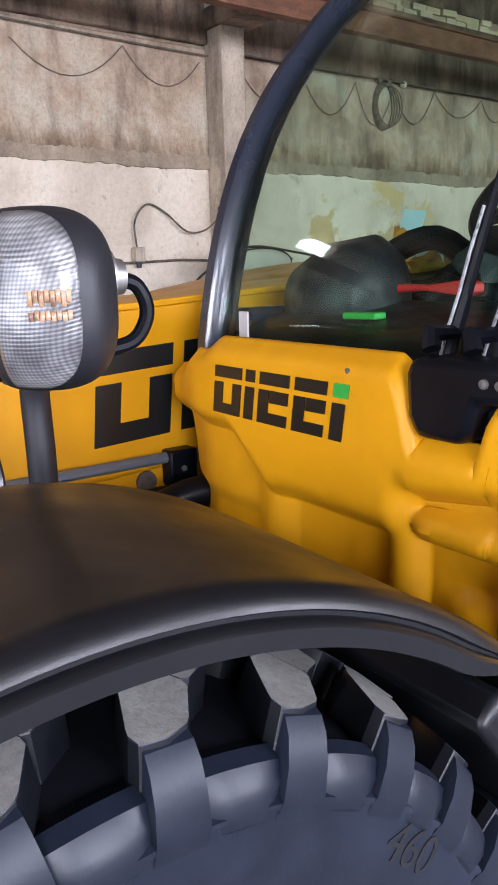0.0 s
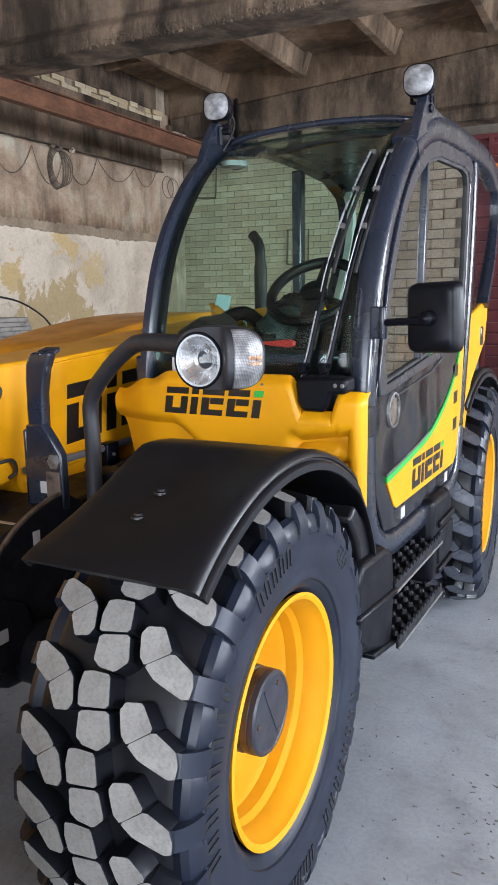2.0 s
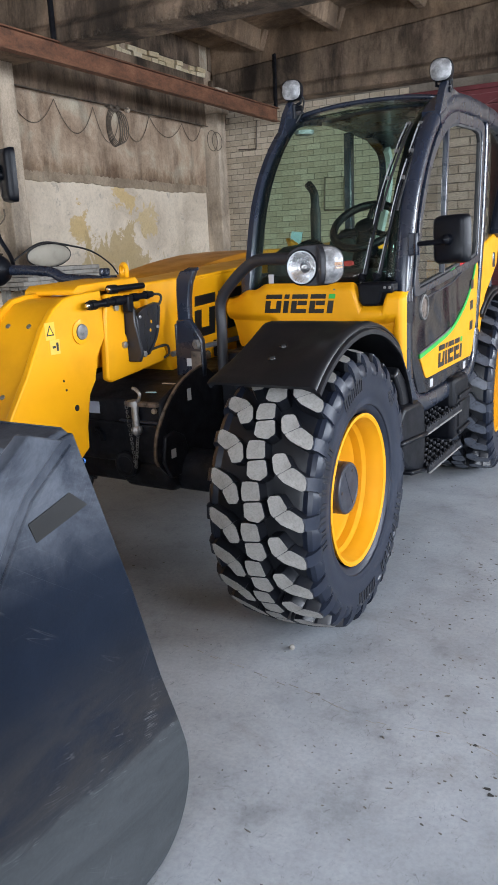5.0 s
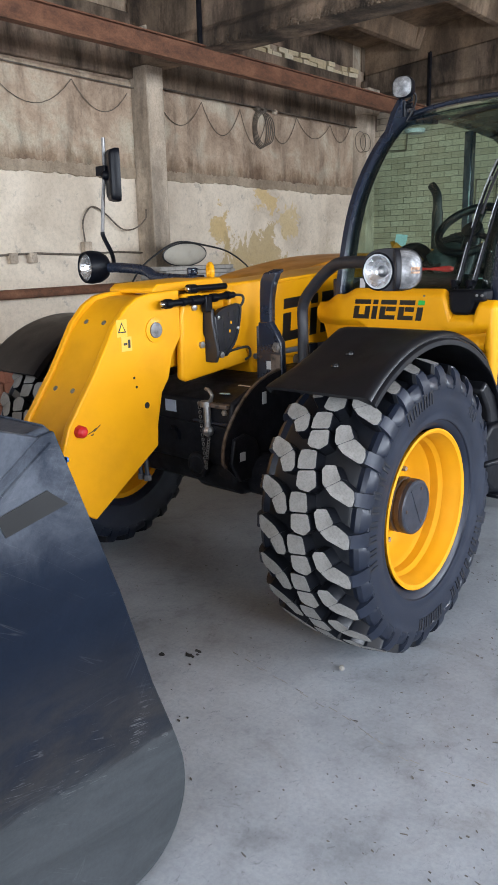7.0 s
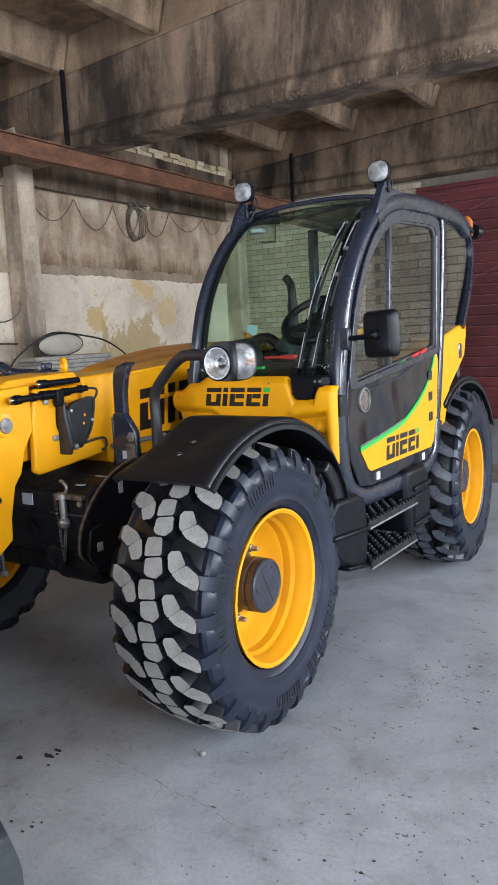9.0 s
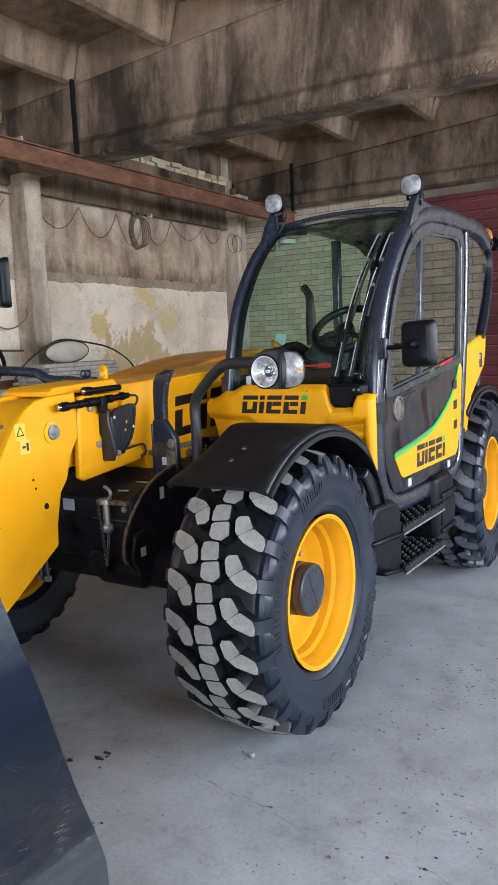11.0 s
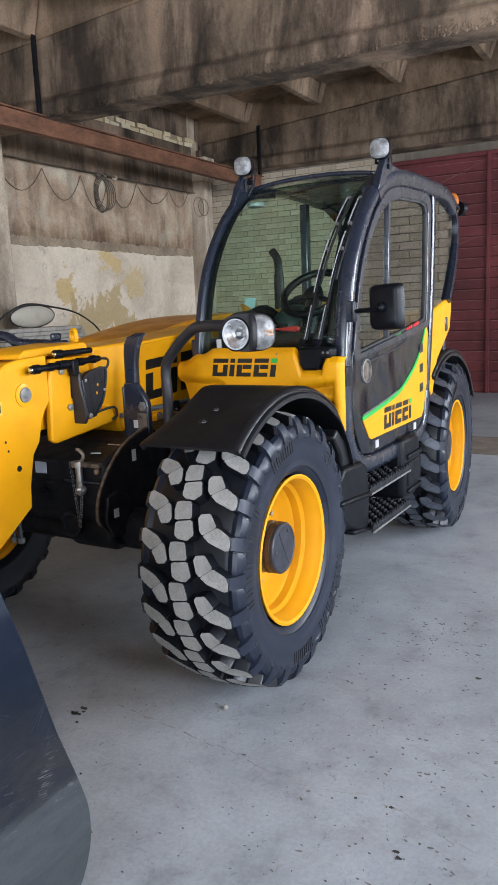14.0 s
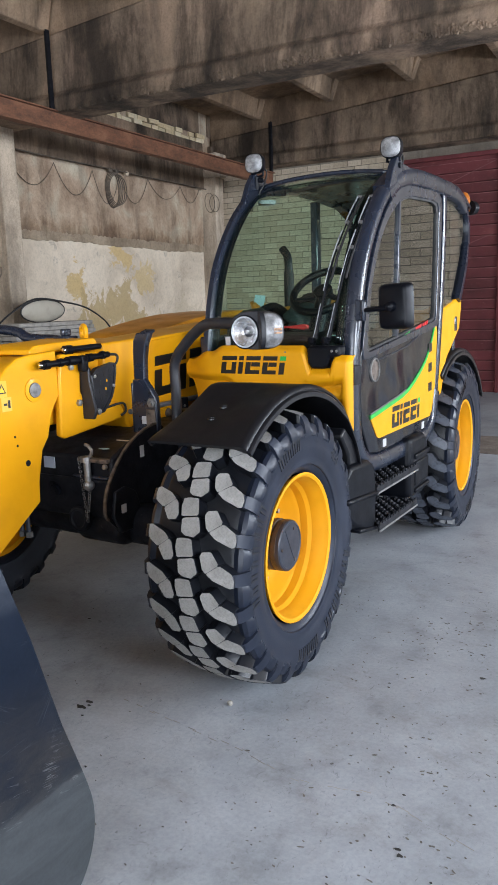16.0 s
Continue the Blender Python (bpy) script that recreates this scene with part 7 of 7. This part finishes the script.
for z0, z1 in ((0.705, 0.735), (0.505, 0.53)):
    part("tank_rib", Shape().prism([(1.44, z0), (1.68, z0 + 0.005), (1.68, z1 + 0.005), (1.44, z1)], "x", 0.92, 0.943), BLACK, tank, "", 0.006)
part("tank_panel", Shape().prism([(1.44, 0.545), (1.67, 0.55), (1.68, 0.69), (1.44, 0.69)], "x", 0.92, 0.937), BLACK, tank, "", 0.008)
part("step_back", Shape().box(0.42, 0.55, 0.8, 1.42, 0.46, 0.86), BLACK, machine, "", 0.01)
tooth_mesh = Shape().lathe([(0.0, 0.017), (0.010, 0.013), (0.018, 0.011), (0.016, 0.007), (0.0, 0.006)], pose(0, 0, 0, 0, -90, 0), 8).mesh("tread_tooth", [CHASSIS])
for z, x0, x1, y0, y1 in ((0.48, 0.62, 0.97, 0.80, 1.38), (0.67, 0.62, 0.945, 0.83, 1.46)):
    tread = part("step", Shape().box(x1 - 0.012, x1, y0, y1, z - 0.03, z + 0.006).box(x0, x1 - 0.012, y0, y1, z - 0.012, z - 0.004), CHASSIS, machine, "black toothed metal step", 0.003)
    for i in range(15):
        y = y0 + 0.02 + (y1 - y0 - 0.04) * i / 14
        for k in range(5):
            ob = new("tread_tooth", tooth_mesh)
            ob.parent = tread
            ob.matrix_local = Matrix.Translation((x0 + 0.03 + (x1 - x0 - 0.06) * (k + 0.5 * (i % 2)) / 4.5, y, z - 0.005))
        part("edge_tooth", Shape().prism([(y - 0.014, z + 0.004), (y + 0.014, z + 0.004), (y + 0.008, z + 0.018), (y - 0.008, z + 0.018)], "x", x1 - 0.011, x1 - 0.001), CHASSIS, tread)
    part("edge", Shape().box(x1 - 0.003, x1 + 0.003, y0, y1, z - 0.032, z - 0.022), STEEL, tread, "worn bright edge")

# ---- cab inside
part("cab_floor", Shape().box(0.03, 0.85, 0.7, 2.4, 0.86, 0.92), BLACK, machine, "black cab floor")
part("dashboard", Shape().prism([(0.66, 1.30), (0.66, 1.40), (0.80, 1.445), (1.02, 1.47), (1.10, 1.40), (1.10, 0.95), (0.74, 0.95)], "x", 0.04, 0.82), BLACK, machine, "black dashboard", 0.02)
part("instrument_hood", Shape().lathe([(-0.17, 0.0), (-0.16, 0.08), (-0.08, 0.13), (0.02, 0.143), (0.055, 0.115), (0.075, 0.06), (0.078, 0.0)], pose(0.19, 0.95, 1.47, 0, 0, 20) @ Matrix.Diagonal((1.0, 1.0, 0.95, 1)), 28), HOLDER, machine, "rounded black instrument hood", angle=70)
part("side_console", Shape().prism([(1.1, 0.95), (1.1, 1.50), (1.35, 1.56), (1.9, 1.50), (2.3, 1.48), (2.3, 0.95)], "x", 0.04, 0.22), BLACK, machine, "black side console", 0.03)
part("exhaust_stack", Shape().tube(smooth_path([(-0.525, 2.66, 1.50), (-0.525, 2.66, 1.70), (-0.53, 2.665, 1.92), (-0.55, 2.68, 1.99), (-0.60, 2.70, 2.045)], 5), 0.033, 14, radii=[0.040] * 9 + [0.032] * 12), CHASSIS, machine, "sooty black exhaust stack")
part("arm_rest", Shape().prism([(1.42, 1.50), (1.45, 1.58), (1.56, 1.62), (1.85, 1.59), (1.9, 1.50)], "x", 0.20, 0.30), BLACK, machine, "black arm rest", 0.03, seg=3)


def crumpled(cx, cy, cz, rx, ry, rz, seed):
    """A soft heap with folds."""
    g = random.Random(seed)
    waves = [(g.uniform(2, 5), g.uniform(2, 5), g.uniform(0, 6)) for _ in range(4)]

    def point(u, w):
        a, b = 2 * math.pi * u, math.pi * (w - 0.5)
        k = 1 + 0.10 * sum(math.sin(f * a + h * b * 2 + o) for f, h, o in waves) * math.cos(b)
        return (cx + rx * k * math.cos(b) * math.cos(a), cy + ry * k * math.cos(b) * math.sin(a), cz + rz * k * math.sin(b))
    return Shape().grid(point, 28, 14)


part("work_jacket", crumpled(0.10, 1.32, 1.52, 0.08, 0.14, 0.06, 3), JACKET, machine, "brown work jacket heaped by the window", angle=60)
part("console_cover", crumpled(0.30, 1.30, 1.54, 0.11, 0.14, 0.085, 5), TEAL, machine, "dusty teal console cover", angle=60)
part("console_cover", crumpled(0.24, 1.55, 1.58, 0.08, 0.12, 0.10, 8), BLACK, machine, "black control box", angle=60)
part("seat_sheet", crumpled(0.60, 1.98, 1.56, 0.10, 0.09, 0.09, 11), SHEET, machine, "crumpled greenish plastic sheet over the seat side", angle=60)
part("seat_sheet", crumpled(0.42, 1.85, 1.50, 0.13, 0.11, 0.07, 12), SHEET, machine, "crumpled greenish plastic sheet over the seat side", angle=60)
# added black sheet; stands in for the dark inside of the cab
part("rear_dark_sheet", Shape().prism([(0.20, 1.48), (0.84, 1.48), (0.84, 2.22), (0.34, 2.22), (0.24, 2.06)], "y", 2.385, 2.40), BLACK, machine, "black sheet added to darken the cab rear", 0.006)
# pillar trim coloured pale to carry the light that falls on it
part("pillar_trim", Shape().sweep([Vector((0.075, p.y - 0.02, p.z)) for p in rear[8:]], [(-0.018, 0.02), (0.018, 0.02), (0.018, -0.03), (-0.018, -0.03)]), coated("lit_pillar_trim", (0.36, 0.40, 0.38), 0.6), machine, "pillar trim, as pale as it looks when lit")
tilt = pose(0.45, 1.25, 1.685, 40, 0, 0)
wheel_ring = [(0.022 * math.cos(a), 0.180 + 0.022 * math.sin(a)) for a in (2 * math.pi * i / 10 for i in range(11))]
sw = part("steering_wheel", Shape().lathe(wheel_ring, tilt @ pose(0, 0, 0, 0, -90, 0), 40), BLACK, machine, "black steering wheel")
for a in (90, 210, 330):
    part("spoke", Shape().tube([tilt @ Vector((0, 0, -0.02)), tilt @ Vector((0.165 * math.cos(radians(a)), 0.165 * math.sin(radians(a)), 0))], 0.016, 8), BLACK, sw)
part("wheel_hub", Shape().lathe([(-0.05, 0.0), (-0.05, 0.05), (0.01, 0.055), (0.02, 0.0)], tilt @ pose(0, 0, 0, 0, -90, 0), 18), BLACK, sw)
part("steering_column", Shape().tube([tilt @ Vector((0, 0, -0.03)), (0.45, 1.10, 1.38), (0.45, 1.03, 1.2)], 0.045, 12), BLACK, machine, "black steering column")
seat = part("seat", Shape().box(0.34, 0.78, 1.55, 2.05, 1.22, 1.36), SEAT, machine, "grey cab seat", 0.05, seg=3)
part("seat_back", Shape().box(-0.17, 0.17, -0.06, 0.06, 0.0, 0.36, 0, pose(0.60, 2.12, 1.30, -9, 0, 0)), SEAT, seat, "", 0.05, seg=3)
part("seat_base", Shape().box(0.28, 0.64, 1.6, 2.0, 0.92, 1.22), BLACK, seat)
part("red_tool", Shape().prism([(0.33, 1.487), (0.40, 1.492), (0.50, 1.482), (0.52, 1.488), (0.52, 1.505), (0.50, 1.512), (0.40, 1.502), (0.33, 1.505)], "y", 0.90, 0.93), RED, machine, "red plastic bar on the dashboard", 0.004)
part("green_tool", Shape().prism([(0.305, 1.442), (0.395, 1.444), (0.395, 1.457), (0.305, 1.455)], "y", 0.78, 0.81), GREEN, machine, "green plastic bar on the dashboard", 0.003)
part("note_sheet", Shape().box(-0.034, 0.034, 0, 0.002, -0.060, 0.060, 0, pose(0.016, 1.257, 1.618, -14, 6, 6)), PAPER, machine, "pale blue note sheet")
part("note_sheet", Shape().box(-0.04, 0.04, 0, 0.002, -0.04, 0.04, 0, pose(0.105, 1.235, 1.560, -20, -14, 10)), PAPER, machine, "pale blue note sheet")
part("yellow_rag", Shape().lathe([(-0.1, 0.0), (-0.06, 0.05), (0.02, 0.06), (0.08, 0.03), (0.1, 0.0)], pose(0.02, 1.31, 1.59, 10, 30, 20) @ Matrix.Diagonal((1, 1.3, 0.6, 1)), 12), HOOD, machine, "crumpled yellow cloth")
part("ducts", Shape().tube(smooth_path([(0.08, 1.02, 1.46), (0.10, 1.10, 1.56), (0.16, 1.2, 1.60), (0.22, 1.3, 1.52)], 4), 0.03, 10).tube(smooth_path([(0.2, 1.1, 1.45), (0.24, 1.2, 1.53), (0.3, 1.28, 1.5)], 4), 0.025, 10), BLACK, machine, "black trim mouldings")
part("floor_mat_cover", Shape().box(0.66, 0.72, 0.86, 0.90, 1.435, 1.455), PAPER, machine, "pale card by the wiper", 0.004)

# ---- bucket
heel = [(p.y, p.z) for p in smooth_path([(0, -1.48, 0.565), (0, -1.415, 0.38), (0, -1.391, 0.28), (0, -1.40, 0.18), (0, -1.45, 0.09), (0, -1.54, 0.035), (0, -1.70, 0.02)], 5)]
side_poly = [(-1.70, 1.245), (-1.56, 0.84)] + heel + [(-2.42, 0.02), (-2.46, 0.06), (-2.05, 0.86), (-1.97, 1.0), (-1.86, 1.15), (-1.742, 1.237)]
bucket = part("bucket", Shape().prism(side_poly, "x", 0.982, 1.0), BUCKET, machine, "scraped blue-black loader bucket", 0.004)
part("far_side", Shape().prism(side_poly, "x", -1.50, -1.482), BUCKET, bucket, "", 0.004)
shell = [(-1.70, 1.245), (-1.56, 0.84)] + heel + [(-2.44, 0.02)]
part("shell", Shape().prism(shell + [(y - 0.014, z + 0.014) for y, z in shell[::-1]], "x", -1.482, 0.982), BUCKET, bucket, "curved bucket shell", 0.002)
part("top_beam", Shape().prism([(-1.70, 1.245), (-1.715, 1.255), (-1.83, 1.235), (-1.83, 1.22), (-1.72, 1.15)], "x", -1.482, 0.99), BUCKET, bucket, "", 0.006)
lipl = [(-1.742, 1.24), (-1.86, 1.155), (-1.975, 1.0), (-2.06, 0.86), (-2.46, 0.07)]
part("side_cutter", Shape().prism(lipl + [(y + 0.012 - 0.1, z + 0.03) for y, z in lipl[::-1]], "x", 0.972, 1.012), BUCKET, bucket, "", 0.004)
for a_, b_ in (((-1.742, 1.232), (-1.862, 1.147)), ((-1.862, 1.147), (-1.976, 0.992)), ((-1.976, 0.992), (-2.03, 0.86))):
    part("weld_seam", Shape().tube([(1.001, a_[0] + 0.03, a_[1] - 0.012), (1.001, b_[0] + 0.03, b_[1] - 0.012)], 0.005, 6), BUCKET, bucket, "worn weld seam")
part("bucket_label", Shape().prism([(-1.85, 1.094), (-1.834, 1.05), (-1.682, 1.083), (-1.731, 1.124)], "x", 1.0, 1.0025), MARK, bucket, "black label patch")
part("bucket_edge", Shape().prism([(-1.6, 0.0), (-2.52, 0.0), (-2.52, 0.012), (-1.6, 0.022)], "x", -1.5, 1.0), STEEL, bucket, "worn cutting edge")
part("blue_cap", Shape().lathe([(0, 0.007), (0.005, 0.006), (0.006, 0.0)], pose(0.99, -1.672, 1.175, 0, 0, 90), 10), coated("blue_plastic", (0.02, 0.10, 0.32), 0.5), bucket, "blue plastic plug")
part("coupler", Shape().box(-0.5, -0.2, -1.5, -0.9, 0.30, 0.56).box(-0.48, -0.18, -1.56, -1.42, 0.2, 0.8), CHASSIS, machine, "black quick coupler", 0.02)


# ---------------------------------------------------------------- bricks of the back wall
BH, BW_, J = 0.088, 0.25, 0.013
full = Shape().box(0, BW_, -0.014, 0.03, 0, BH)
brick_mesh = full.mesh("brick", [BRICK])
rest = Shape()
count = 0
row = 0
z = 0.02
while z + BH < 4.10:
    x = WL + (0.0 if row % 2 else -0.131)
    while x < GX0 - 0.02:
        x1 = min(x + BW_, GX0)
        lift = random.uniform(-0.004, 0.005)
        if 1.62 < z < 4.1 and count < 300 and -5.45 < x < GX0 - 0.26 and (z > 3.55 or z < 3.2):
            ob = new("brick", brick_mesh)
            ob.parent = wall_back
            ob.location = (x, WB + lift, z)
            count += 1
        else:
            rest.box(max(x, WL), x1, WB - 0.014 + lift, WB + 0.03, z, z + BH)
        x += BW_ + J
    z += BH + J
    row += 1
part("brick_rest", rest, BRICK, wall_back)["kind"] = "stuff"
side_b = Shape()
z, row = 0.02, 0
while z + BH < 4.6:
    x = GX1 + 0.02 + (0.13 if row % 2 else 0)
    while x < WR - 0.3:
        side_b.box(x, x + BW_, WB - 0.014 + random.uniform(-0.004, 0.005), WB + 0.03, z, z + BH)
        x += BW_ + J
    z, row = z + BH + J, row + 1
part("brick_rest", side_b, BRICK, wall_back)["kind"] = "stuff"
# a brick pier standing out beside the gateway
pier = structure("wall_pier", Shape().box(2.22, 3.75, 6.64, 6.95, 0, 3.86), MORTAR, "pale brick pier with dark joints")
pier_b = Shape()
z, row = 0.02, 0
while z + BH < 3.86:
    x = 2.23 + (0.131 if row % 2 else 0)
    while x < 3.6:
        pier_b.box(x, min(x + BW_, 3.75), 6.624 + random.uniform(-0.004, 0.005), 6.66, z, z + BH)
        x += BW_ + J
    z, row = z + BH + J, row + 1
part("brick_rest", pier_b, BRICK, pier)["kind"] = "stuff"
# two rough pale brick courses high on the left wall
pale_mesh = [Shape().box(0, w, -0.014, 0.03, 0, 0.068).mesh("brick", [PALEBRICK]) for w in (0.25, 0.24, 0.12, 0.18)]
for r in range(2):
    y = 4.95 + (0.13 if r else 0)
    while y < 9.62:
        k = random.choice((0, 0, 0, 1, 2, 3))
        if random.random() < (0.93, 0.8)[r]:
            ob = new("brick", pale_mesh[k])
            ob.parent = wall_left
            ob.matrix_local = pose(WL + 0.0 + random.uniform(-0.02, 0.03), y, 4.555 + 0.08 * r + random.uniform(-0.006, 0.008), random.uniform(-2, 2), random.uniform(-3, 3), 90 + random.uniform(-4, 4))
        y += (0.25, 0.24, 0.12, 0.18)[k] + random.uniform(0.01, 0.03)
